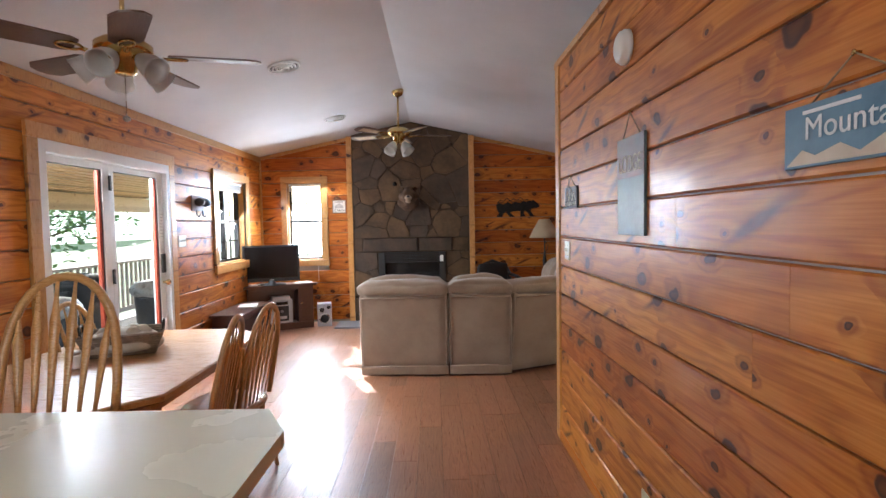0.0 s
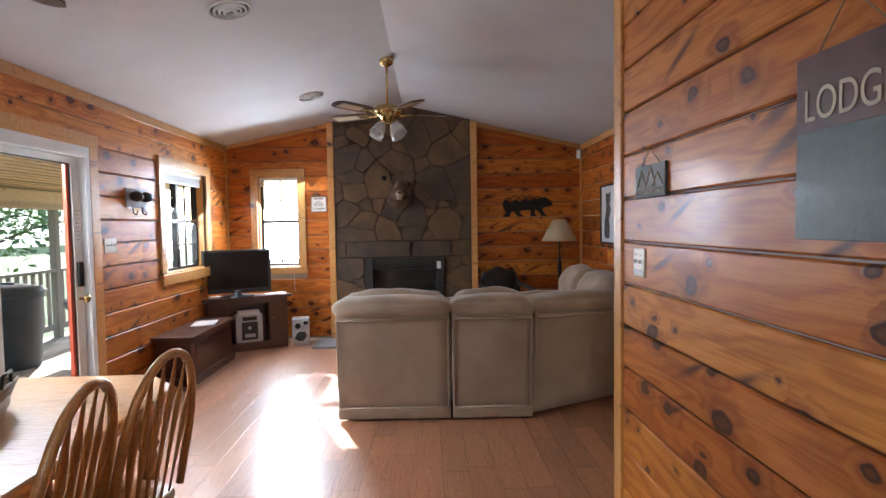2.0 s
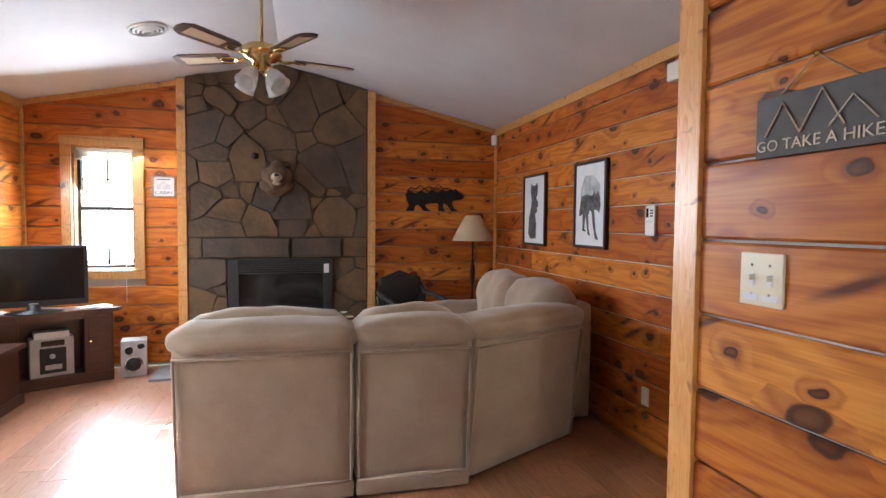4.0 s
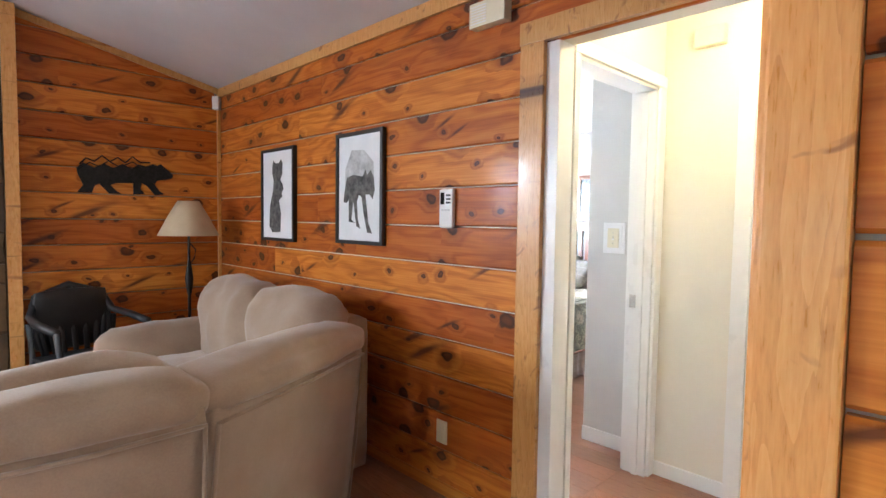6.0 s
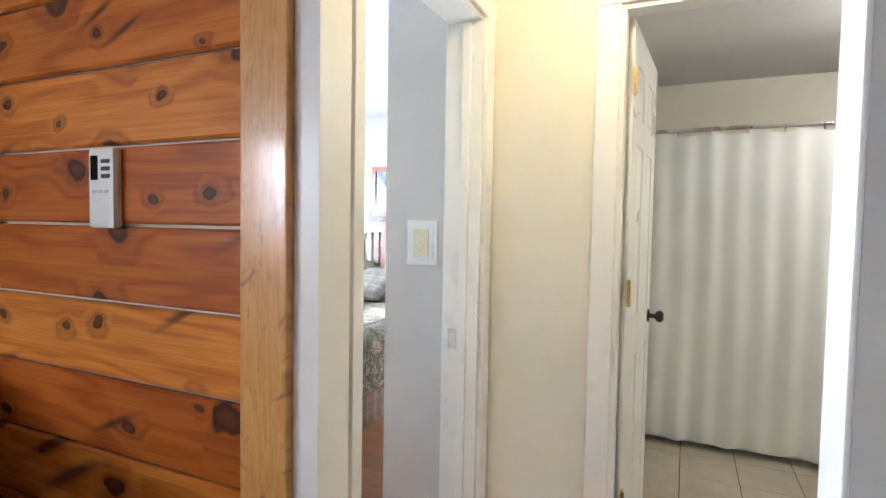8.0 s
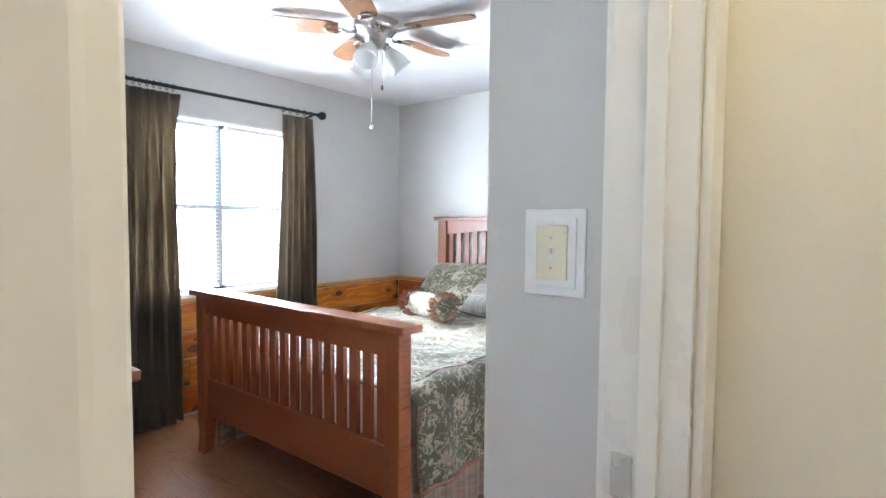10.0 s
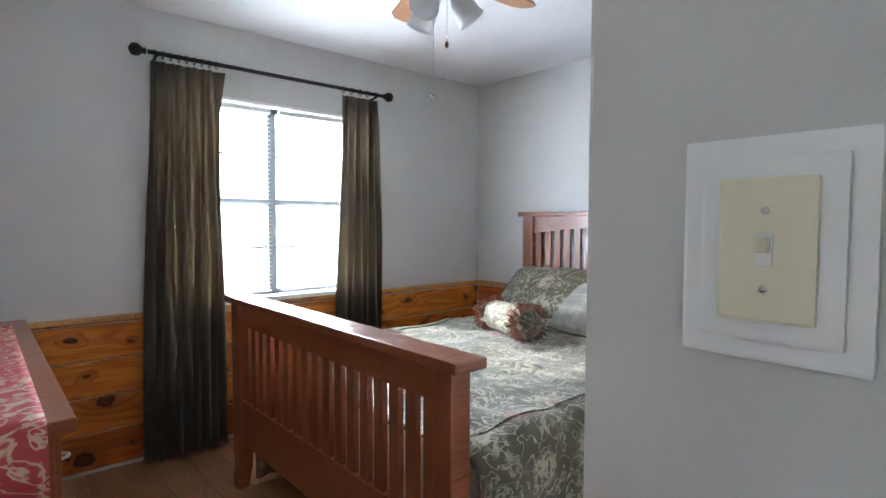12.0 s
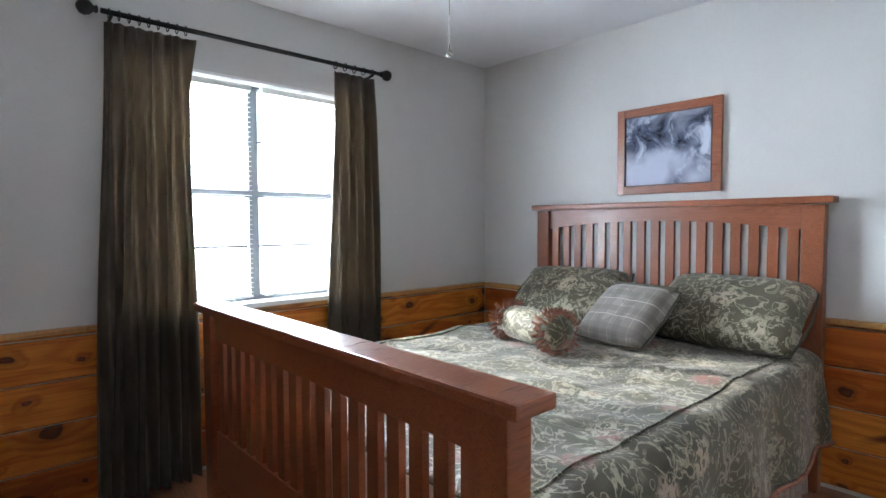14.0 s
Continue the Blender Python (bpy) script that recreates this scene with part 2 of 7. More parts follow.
SCREEN = mottled("dark_screen", (0.006, 0.006, 0.007), (0.009, 0.009, 0.010), 2.0, 0.12, 0.0)
IRON = mottled("black_iron", (0.012, 0.011, 0.010), (0.03, 0.028, 0.026), 20.0, 0.5, 0.15, 80.0, 0.6)
BRONZE = mottled("dark_bronze_frame", (0.02, 0.018, 0.017), (0.035, 0.032, 0.03), 8.0, 0.4, 0.02, 60.0, 0.5)
BRASS = mottled("polished_brass", (0.60, 0.43, 0.17), (0.72, 0.54, 0.25), 10.0, 0.2, 0.02, 60.0, 1.0)
NICKEL = mottled("brushed_nickel", (0.50, 0.48, 0.45), (0.60, 0.58, 0.55), 10.0, 0.28, 0.02, 60.0, 1.0)
ALUMINIUM = mottled("grey_window_metal", (0.10, 0.105, 0.115), (0.14, 0.145, 0.155), 8.0, 0.45, 0.02, 60.0)
SILVER = mottled("silver_plastic", (0.42, 0.43, 0.45), (0.52, 0.53, 0.55), 10.0, 0.35, 0.02, 60.0, 0.3)
STONE_A = mottled("flagstone_brown", (0.052, 0.029, 0.014), (0.125, 0.072, 0.034), 4.5, 0.62, 0.9, 22.0)
STONE_B = mottled("flagstone_ochre", (0.070, 0.038, 0.015), (0.165, 0.093, 0.039), 4.0, 0.62, 0.9, 20.0)
STONE_C = mottled("flagstone_grey", (0.045, 0.028, 0.018), (0.100, 0.063, 0.039), 4.0, 0.62, 0.9, 20.0)
MORTAR = mottled("dark_mortar", (0.036, 0.022, 0.012), (0.080, 0.048, 0.026), 9.0, 0.9, 0.6, 40.0)
SLATE = mottled("hearth_slate", (0.12, 0.12, 0.13), (0.18, 0.18, 0.19), 5.0, 0.45, 0.2, 30.0)
SUEDE = mottled("tan_microsuede", (0.27, 0.185, 0.125), (0.36, 0.26, 0.185), 4.0, 0.95, 0.25, 150.0, Sheen_Weight=0.35)
FUR = mottled("brown_fur", (0.05, 0.025, 0.013), (0.13, 0.075, 0.04), 16.0, 0.9, 1.0, 70.0)
MUZZLE = mottled("tan_fur", (0.30, 0.22, 0.15), (0.42, 0.33, 0.24), 16.0, 0.9, 0.8, 70.0)


def thin_cloth(name, a, b, through_share):
    """Woven cloth that glows a little when lit from behind."""
    n = Nodes(name)
    vec = n.coords()
    col = n.ramp(n.noise(vec, 6.0, 4.0), (0.35, a), (0.65, b))
    n.bump(n.noise(vec, 300.0, 2.0), 0.2, 0.003)
    n.done(col, 0.7, 0.0, 0.0, Sheen_Weight=0.15)
    tr = n.add("ShaderNodeBsdfTranslucent")
    tr.inputs["Color"].default_value = (0.42, 0.34, 0.24, 1)
    mx = n.add("ShaderNodeMixShader")
    mx.inputs[0].default_value = through_share
    n.link(n.bsdf.outputs[0], mx.inputs[1])
    n.link(tr.outputs[0], mx.inputs[2])
    n.link(mx.outputs[0], n.tree.nodes["Material Output"].inputs["Surface"])
    return n.mat


CURTAIN = thin_cloth("brown_curtain_cloth", (0.052, 0.038, 0.026), (0.082, 0.062, 0.044), 0.20)
LINEN_SHADE = mottled("tan_lampshade", (0.52, 0.40, 0.25), (0.60, 0.47, 0.31), 8.0, 0.8, 0.3, 200.0)
WHITE_SHADE = mottled("white_lampshade", (0.72, 0.71, 0.66), (0.78, 0.77, 0.72), 8.0, 0.8, 0.3, 200.0)
CERAMIC = mottled("cream_ceramic", (0.62, 0.58, 0.47), (0.68, 0.64, 0.53), 5.0, 0.15, 0.0, 30.0, 0.0, 0.5)
RED = mottled("red_paint", (0.50, 0.07, 0.03), (0.58, 0.10, 0.05), 8.0, 0.45, 0.05)
WICKER = mottled("grey_wicker", (0.16, 0.12, 0.09), (0.30, 0.24, 0.18), 25.0, 0.8, 0.8, 60.0)
LINEN = mottled("basket_linen", (0.45, 0.39, 0.31), (0.55, 0.49, 0.40), 10.0, 0.9, 0.4, 120.0)
BIN_GREY = mottled("bin_plastic", (0.035, 0.042, 0.052), (0.055, 0.065, 0.08), 6.0, 0.45, 0.1)
BAG = mottled("clear_bin_bag", (0.20, 0.20, 0.20), (0.34, 0.34, 0.34), 14.0, 0.3, 0.9, 16.0)
TILE = mottled("bathroom_vinyl_tile", (0.36, 0.32, 0.25), (0.46, 0.42, 0.34), 7.0, 0.35, 0.1, 40.0)
SHOWER = mottled("white_shower_cloth", (0.66, 0.67, 0.66), (0.72, 0.73, 0.72), 4.0, 0.7, 0.1, 90.0)
PAPER = mottled("print_paper", (0.70, 0.71, 0.72), (0.78, 0.79, 0.80), 6.0, 0.6, 0.0)
INK = mottled("print_ink", (0.015, 0.014, 0.013), (0.16, 0.15, 0.14), 22.0, 0.7, 0.0)
INK_PALE = mottled("print_ink_pale", (0.28, 0.28, 0.28), (0.60, 0.60, 0.60), 14.0, 0.7, 0.0)
SIGN_BLUE = mottled("sign_blue_paint", (0.05, 0.13, 0.21), (0.10, 0.21, 0.31), 5.0, 0.5, 0.1)
SIGN_TEAL = mottled("sign_weathered_teal", (0.022, 0.040, 0.044), (0.095, 0.135, 0.14), 7.0, 0.5, 0.3, 40.0)
SIGN_RUST = mottled("sign_weathered_red", (0.055, 0.018, 0.018), (0.13, 0.04, 0.038), 9.0, 0.5, 0.3, 40.0)
SIGN_DARK = mottled("sign_charcoal", (0.04, 0.035, 0.033), (0.08, 0.07, 0.065), 9.0, 0.6, 0.2, 40.0)
SIGN_CREAM = mottled("sign_cream", (0.50, 0.42, 0.32), (0.62, 0.54, 0.43), 9.0, 0.6, 0.1, 40.0)
ROPE = mottled("twine", (0.30, 0.20, 0.10), (0.42, 0.30, 0.17), 30.0, 0.9, 0.5, 90.0)
LEAF = mottled("leaves", (0.08, 0.13, 0.04), (0.15, 0.22, 0.07), 0.6, 0.6, 0.2, 8.0)
BARK = mottled("bark", (0.07, 0.05, 0.035), (0.14, 0.10, 0.075), 8.0, 0.9, 0.8, 20.0)
GRASS = mottled("grass_ground", (0.06, 0.09, 0.03), (0.12, 0.15, 0.06), 0.5, 0.95, 0.5, 6.0)
SIDING = mottled("exterior_siding", (0.30, 0.24, 0.18), (0.36, 0.29, 0.22), 2.0, 0.8, 0.2, 20.0)
FLOWER_A = mottled("orange_petal", (0.70, 0.25, 0.02), (0.80, 0.40, 0.06), 20.0, 0.6, 0.2)
FLOWER_B = mottled("white_petal", (0.72, 0.72, 0.66), (0.80, 0.80, 0.75), 20.0, 0.6, 0.2)
WHITE_CLOTH = mottled("white_sheet", (0.70, 0.70, 0.72), (0.78, 0.78, 0.80), 5.0, 0.9, 0.3, 60.0)
FRINGE = mottled("rust_fringe", (0.16, 0.045, 0.03), (0.34, 0.17, 0.11), 30.0, 0.95, 0.8, 120.0)
OLIVE = mottled("olive_cloth", (0.075, 0.072, 0.05), (0.11, 0.105, 0.075), 12.0, 0.8, 0.3, 200.0)


def glass_material(name, tint=(1, 1, 1), rough=0.0):
    n = Nodes(name)
    return n.done(tint, rough, 0.0, 0.0, Transmission_Weight=1.0, IOR=1.05)


GLASS = glass_material("window_glass", (0.97, 0.99, 0.98))


def frosted():
    n = Nodes("frosted_glass")
    return n.done((0.86, 0.86, 0.84), 0.35, 0.0, 0.2, Transmission_Weight=0.55, Subsurface_Weight=0.0)


FROST = frosted()


def brocade():
    """Olive jacquard with pale scrolling leaves and rust flowers."""
    n = Nodes("olive_brocade")
    vec = n.coords((1, 1, 1), False)
    scroll = n.noise(vec, 8.5, 2.0, 0.5, 2.6)
    stem = n.ramp(n.math("ABSOLUTE", n.math("SUBTRACT", scroll, 0.5)), (0.012, (1, 1, 1)), (0.030, (0, 0, 0)))
    leafy = n.noise(vec, 15.0, 1.5, 0.5, 2.0)
    patch = n.ramp(n.noise(vec, 6.0, 1.0), (0.44, (0, 0, 0)), (0.54, (1, 1, 1)))
    leaf = n.math("MULTIPLY", n.ramp(leafy, (0.535, (0, 0, 0)), (0.565, (1, 1, 1))), patch)
    vein = n.ramp(n.math("ABSOLUTE", n.math("SUBTRACT", n.noise(vec, 44.0, 1.0, 0.5, 1.0), 0.5)), (0.02, (0.25,) * 3), (0.06, (1, 1, 1)))
    pale = n.math("MAXIMUM", n.math("MULTIPLY", stem, 0.85), n.math("MULTIPLY", leaf, vein))
    v = n.add("ShaderNodeTexVoronoi", Scale=4.6, Randomness=0.75)
    wob = n.add("ShaderNodeTexNoise", Scale=16.0, Detail=2.0)
    n.link(vec, wob.inputs["Vector"])
    n.link(n.mix(0.05, vec, wob.outputs["Color"]), v.inputs["Vector"])
    petals = n.noise(vec, 34.0, 1.0, 0.5, 1.2)
    disc = n.ramp(v.outputs["Distance"], (0.20, (1, 1, 1)), (0.30, (0, 0, 0)))
    flower = n.math("MULTIPLY", disc, n.ramp(petals, (0.44, (0, 0, 0)), (0.50, (1, 1, 1))))
    weave = n.noise(vec, 320.0, 2.0)
    base = n.ramp(n.noise(vec, 3.0, 3.0), (0.35, (0.050, 0.045, 0.022)), (0.65, (0.092, 0.082, 0.043)))
    col = n.mix(n.math("MULTIPLY", pale, 0.85), base, (0.38, 0.34, 0.24))
    rust = n.ramp(v.outputs["Color"], (0.40, (0.21, 0.075, 0.055)), (0.60, (0.44, 0.36, 0.26)))
    col = n.mix(n.math("MULTIPLY", flower, 0.85), col, rust)
    n.bump(n.math("ADD", n.math("MULTIPLY", weave, 0.4), n.math("MULTIPLY", pale, 0.6)), 0.35, 0.003)
    return n.done(col, 0.62, 0.0, 0.0, Sheen_Weight=0.2)


def plaid(name, ground, a, b, scale):
    n = Nodes(name)
    tex = n.add("ShaderNodeTexCoord")
    sep = n.add("ShaderNodeSeparateXYZ")
    n.link(tex.outputs["Object"], sep.inputs[0])
    col = ground
    for axis in (0, 1, 2):
        p = n.math("FRACT", n.math("MULTIPLY", sep.outputs[axis], scale))
        wide = n.math("LESS_THAN", n.math("ABSOLUTE", n.math("SUBTRACT", p, 0.5)), 0.16)
        thin = n.math("LESS_THAN", n.math("ABSOLUTE", n.math("SUBTRACT", p, 0.12)), 0.025)
        col = n.mix(n.math("MULTIPLY", wide, 0.45), col, a)
        col = n.mix(n.math("MULTIPLY", thin, 0.7), col, b)
    n.bump(n.noise(tex.outputs["Object"], 250.0, 2.0), 0.2, 0.002)
    return n.done(col, 0.8, 0.0, 0.0, Sheen_Weight=0.2)


def runner_cloth():
    n = Nodes("leaf_print_runner")
    tex = n.add("ShaderNodeTexCoord")
    sep = n.add("ShaderNodeSeparateXYZ")
    n.link(tex.outputs["Object"], sep.inputs[0])
    band = n.math("FRACT", n.math("MULTIPLY", n.math("ADD", sep.outputs[0], 4.93), 2.1))
    ramp = n.add("ShaderNodeValToRGB")
    ramp.color_ramp.interpolation = "CONSTANT"
    el = ramp.color_ramp.elements
    cols = ((0.0, (0.42, 0.17, 0.06)), (0.22, (0.20, 0.24, 0.07)), (0.46, (0.055, 0.045, 0.04)), (0.70, (0.33, 0.035, 0.045)), (0.92, (0.42, 0.17, 0.06)))
    while len(el) < len(cols):
        el.new(0.5)
    for e, (p, c) in zip(el, cols):
        e.position, e.color = p, (*c, 1)
    n.link(band, ramp.inputs[0])
    big = n.noise(tex.outputs["Object"], 11.0, 3.0, 0.5, 2.0)
    motif = n.ramp(n.math("ABSOLUTE", n.math("SUBTRACT", big, 0.5)), (0.02, (1, 1, 1)), (0.05, (0, 0, 0)))
    col = n.mix(n.math("MULTIPLY", motif, 0.7), ramp.outputs[0], (0.48, 0.40, 0.28))
    n.bump(n.noise(tex.outputs["Object"], 250.0, 2.0), 0.2, 0.002)
    return n.done(col, 0.8)


def landscape():
    n = Nodes("winter_landscape_print")
    tex = n.add("ShaderNodeTexCoord")
    a = n.noise(tex.outputs["Object"], 7.0, 6.0, 0.65, 0.8)
    b = n.noise(tex.outputs["Object"], 2.6, 2.0)
    col = n.ramp(a, (0.38, (0.012, 0.014, 0.025)), (0.5, (0.10, 0.115, 0.17)), (0.64, (0.50, 0.53, 0.62)))
    col = n.mix(n.ramp(b, (0.46, (0, 0, 0)), (0.6, (1, 1, 1))), col, (0.42, 0.44, 0.54), "MIX")
    return n.done(col, 0.08, 0.0, 0.3)


BROCADE = brocade()
PLAID = plaid("plaid_cushion_cloth", (0.23, 0.21, 0.18), (0.10, 0.085, 0.07), (0.40, 0.37, 0.32), 9.0)
PLAID_SKIRT = plaid("plaid_bed_skirt_cloth", (0.42, 0.36, 0.29), (0.22, 0.13, 0.10), (0.20, 0.10, 0.08), 11.0)
RUNNER = runner_cloth()
PRINT = landscape()

# ---------------------------------------------------------------- mesh tools


def put(name, verts, faces, mat, parent=None, smooth=False, m=None):
    me = bpy.data.meshes.new(name)
    me.from_pydata([tuple(v) for v in verts], [], faces)
    me.validate()
    bm = bmesh.new()
    bm.from_mesh(me)
    bmesh.ops.recalc_face_normals(bm, faces=bm.faces)
    bm.to_mesh(me)
    bm.free()
    if smooth:
        me.shade_smooth()
    me.materials.append(mat)
    ob = new(name, me)
    ob.parent = parent
    if m is not None:
        ob.matrix_basis = m
    return ob


def box_data(lo, hi, bevel=0.0):
    bm = bmesh.new()
    bmesh.ops.create_cube(bm, size=1.0)
    lo, hi = Vector(lo), Vector(hi)
    for v in bm.verts:
        v.co = Vector([(lo[i] + hi[i]) / 2 + v.co[i] * (hi[i] - lo[i]) for i in range(3)])
    if bevel:
        bmesh.ops.bevel(bm, geom=bm.edges[:], offset=bevel, segments=2, profile=0.7, affect="EDGES")
    return bm


def finish(bm, name, mat, parent=None, smooth=False, m=None):
    me = bpy.data.meshes.new(name)
    bm.to_mesh(me)
    bm.free()
    if smooth:
        me.shade_smooth()
    me.materials.append(mat)
    ob = new(name, me)
    ob.parent = parent
    if m is not None:
        ob.matrix_basis = m
    return ob


def box(name, lo, hi, mat, parent=None, bevel=0.004, m=None):
    return finish(box_data(lo, hi, bevel), name, mat, parent, False, m)


def boxes(name, list_of, mat, parent=None, bevel=0.003, m=None):
    """Several bars joined into one part."""
    bm = bmesh.new()
    for lo, hi in list_of:
        one = box_data(lo, hi, bevel)
        tmp = bpy.data.meshes.new("tmp")
        one.to_mesh(tmp)
        one.free()
        bm.from_mesh(tmp)
        bpy.data.meshes.remove(tmp)
    return finish(bm, name, mat, parent, False, m)


def lathe(name, profile, mat, parent=None, segs=24, m=None):
    """profile: (radius, height) pairs, turned round the local z axis."""
    verts, faces = [], []
    for r, z in profile:
        for k in range(segs):
            a = 2 * math.pi * k / segs
            verts.append((r * math.cos(a), r * math.sin(a), z))
    for i in range(len(profile) - 1):
        for k in range(segs):
            j = (k + 1) % segs
            faces.append((i * segs + k, i * segs + j, (i + 1) * segs + j, (i + 1) * segs + k))
    faces.append(tuple(range(segs - 1, -1, -1)))
    faces.append(tuple(range((len(profile) - 1) * segs, len(profile) * segs)))
    return put(name, verts, faces, mat, parent, True, m)


def shell(name, profile, mat, parent=None, segs=24, m=None, thick=0.003):
    """An open turned wall with thickness, for shades and pots."""
    return lathe(name, list(profile) + [(max(r - thick, 0.002), z) for r, z in reversed(profile)], mat, parent, segs, m)


def tube_into(bm, pts, radius, segs=8, flat=1.0):
    pts = [Vector(p) for p in pts]
    rings = []
    for i, p in enumerate(pts):
        way = (pts[min(i + 1, len(pts) - 1)] - pts[max(i - 1, 0)]).normalized()
        side = way.cross(Vector((0, 0, 1)))
        side = Vector((1, 0, 0)) if side.length < 0.05 else side.normalized()
        up = side.cross(way)
        r = radius[i] if isinstance(radius, (list, tuple)) else radius
        rings.append([bm.verts.new(p + side * (r * math.cos(2 * math.pi * k / segs)) + up * (r * flat * math.sin(2 * math.pi * k / segs))) for k in range(segs)])
    for a, b in zip(rings, rings[1:]):
        for k in range(segs):
            j = (k + 1) % segs
            bm.faces.new((a[k], a[j], b[j], b[k]))
    bm.faces.new(rings[0][::-1])
    bm.faces.new(rings[-1])


def tube(name, pts, radius, mat, parent=None, segs=8, flat=1.0, m=None):
    bm = bmesh.new()
    tube_into(bm, pts, radius, segs, flat)
    bmesh.ops.recalc_face_normals(bm, faces=bm.faces[:])
    return finish(bm, name, mat, parent, True, m)


def prism(name, poly, depth, mat, parent=None, m=None, lift=0.0):
    """A polygon in local x, z, pushed back along +y by depth; lift slopes its rim."""
    n = len(poly)
    cx, cz = sum(p[0] for p in poly) / n, sum(p[1] for p in poly) / n
    front = [(cx + (x - cx) * (1 - lift), 0, cz + (z - cz) * (1 - lift)) for x, z in poly]
    mid = [(x, depth * 0.35 if lift else 0.0, z) for x, z in poly]
    back = [(x, depth, z) for x, z in poly]
    rows = [front, mid, back] if lift else [front, back]
    verts = [v for r in rows for v in r]
    faces = [tuple(range(n)), tuple(range(len(verts) - 1, len(verts) - n - 1, -1))]
    for i in range(len(rows) - 1):
        for k in range(n):
            j = (k + 1) % n
            faces.append((i * n + k, (i + 1) * n + k, (i + 1) * n + j, i * n + j))
    return put(name, verts, faces, mat, parent, False, m)


def soft(name, lo, hi, mat, parent=None, radius=0.05, puff=0.02, seed=0.0, cuts=10, m=None):
    """An upholstered block: rounded, slightly bulged and rumpled."""
    lo, hi = Vector(lo), Vector(hi)
    mid, half = (lo + hi) / 2, (hi - lo) / 2
    bm = bmesh.new()
    bmesh.ops.create_cube(bm, size=2.0)
    bmesh.ops.subdivide_edges(bm, edges=bm.edges[:], cuts=cuts, use_grid_fill=True)
    for v in bm.verts:
        p = Vector((v.co.x * half.x, v.co.y * half.y, v.co.z * half.z))
        inner = Vector([max(-half[i] + min(radius, half[i] * 0.98), min(half[i] - min(radius, half[i] * 0.98), p[i])) for i in range(3)])
        out = p - inner
        if out.length > 1e-6:
            p = inner + out.normalized() * min(radius, out.length)
        u = [1 - abs(v.co[i]) ** 2 for i in range(3)]
        bulge = Vector((v.co.x ** 7 * u[1] * u[2], v.co.y ** 7 * u[0] * u[2], v.co.z ** 7 * u[0] * u[1])) * puff
        q = (p + mid) * 7.0 + Vector((seed, seed * 2, 0))
        p += bulge + noise.noise_vector(q) * puff * 0.35
        v.co = p + mid
    return finish(bm, name, mat, parent, True, m)


def thing(name, m, label, category, group=""):
    return_ob = new(name)
    return_ob.matrix_world = m
    return_ob.empty_display_size = 0.1
    return tagged(return_ob, label, category, group)


def words(name, text, size, mat, parent, m, depth=0.001, width=None):
    cu = bpy.data.curves.new(name, "FONT")
    cu.body, cu.size, cu.extrude, cu.align_x, cu.align_y = text, size, depth, "CENTER", "CENTER"
    tmp = bpy.data.objects.new("tmp", cu)
    me = bpy.data.meshes.new_from_object(tmp)
    bpy.data.objects.remove(tmp)
    if width:
        have = max(v.co.x for v in me.vertices) - min(v.co.x for v in me.vertices)
        for v in me.vertices:
            v.co.x *= width / have
    me.materials.clear()
    me.materials.append(mat)
    me.name = name
    ob = new(name, me)
    ob.parent, ob.matrix_basis = parent, m
    return ob


# Wall frames: local x along the wall, local -y into the room, local z up.
ON_NORTH = lambda x, z, y: pose(x, y, z)
ON_WEST = lambda y, z, x: pose(x, y, z, 0, 0, 90)
ON_EAST = lambda y, z, x: pose(x, y, z, 0, 0, -90)
FACE = pose(0, 0, 0, 90, 0, 0)

# ---------------------------------------------------------------- plan
WEST, EAST, NORTH, SOUTH = -2.29, 2.21, 8.45, -1.55
RIDGE_X, RIDGE_Z, EAVE_W, EAVE_E = -0.06, 2.92, 2.45, 2.42
BED_E, BED_CEIL, BED_W = 6.02, 2.40, 2.34
HALL_N, HALL_E, HALL_CEIL = 5.10, 3.20, 2.40
PART_X, PART_END, PART_TOP = 1.09, 4.05, 2.47
BOARD = 0.185


def roof_z(x):
    if x < RIDGE_X:
        return RIDGE_Z + (EAVE_W - RIDGE_Z) * (RIDGE_X - x) / (RIDGE_X - WEST)
    return RIDGE_Z + (EAVE_E - RIDGE_Z) * (x - RIDGE_X) / (EAST - RIDGE_X)


def structure(ob, label=""):
    return tagged(ob, label, kind="structure")


def wall_with_holes(name, axis, at, thick, span, height, holes, mat, label):
    """A straight wall along x or y with rectangular openings (a0, a1, z0, z1)."""
    cuts = sorted({span[0], span[1], *(h[0] for h in holes), *(h[1] for h in holes)})
    parts = []
    for a, b in zip(cuts, cuts[1:]):
        z = 0.0
        for h in sorted((h for h in holes if h[0] < (a + b) / 2 < h[1]), key=lambda h: h[2]):
            if h[2] > z:
                parts.append((a, b, z, h[2]))
            z = h[3]
        if z < height:
            parts.append((a, b, z, height))
    blocks = []
    for a, b, z0, z1 in parts:
        if axis == "x":
            blocks.append(((a, at, z0), (b, at + thick, z1)))
        else:
            blocks.append(((at, a, z0), (at + thick, b, z1)))
    return structure(boxes(name, blocks, mat, None, 0.0), label)


# floors
floor = structure(box("floor", (WEST, SOUTH, -0.20), (BED_E, NORTH, -0.012), MORTAR, None, 0.0), "brown wood laminate plank floor through living room and bedroom")
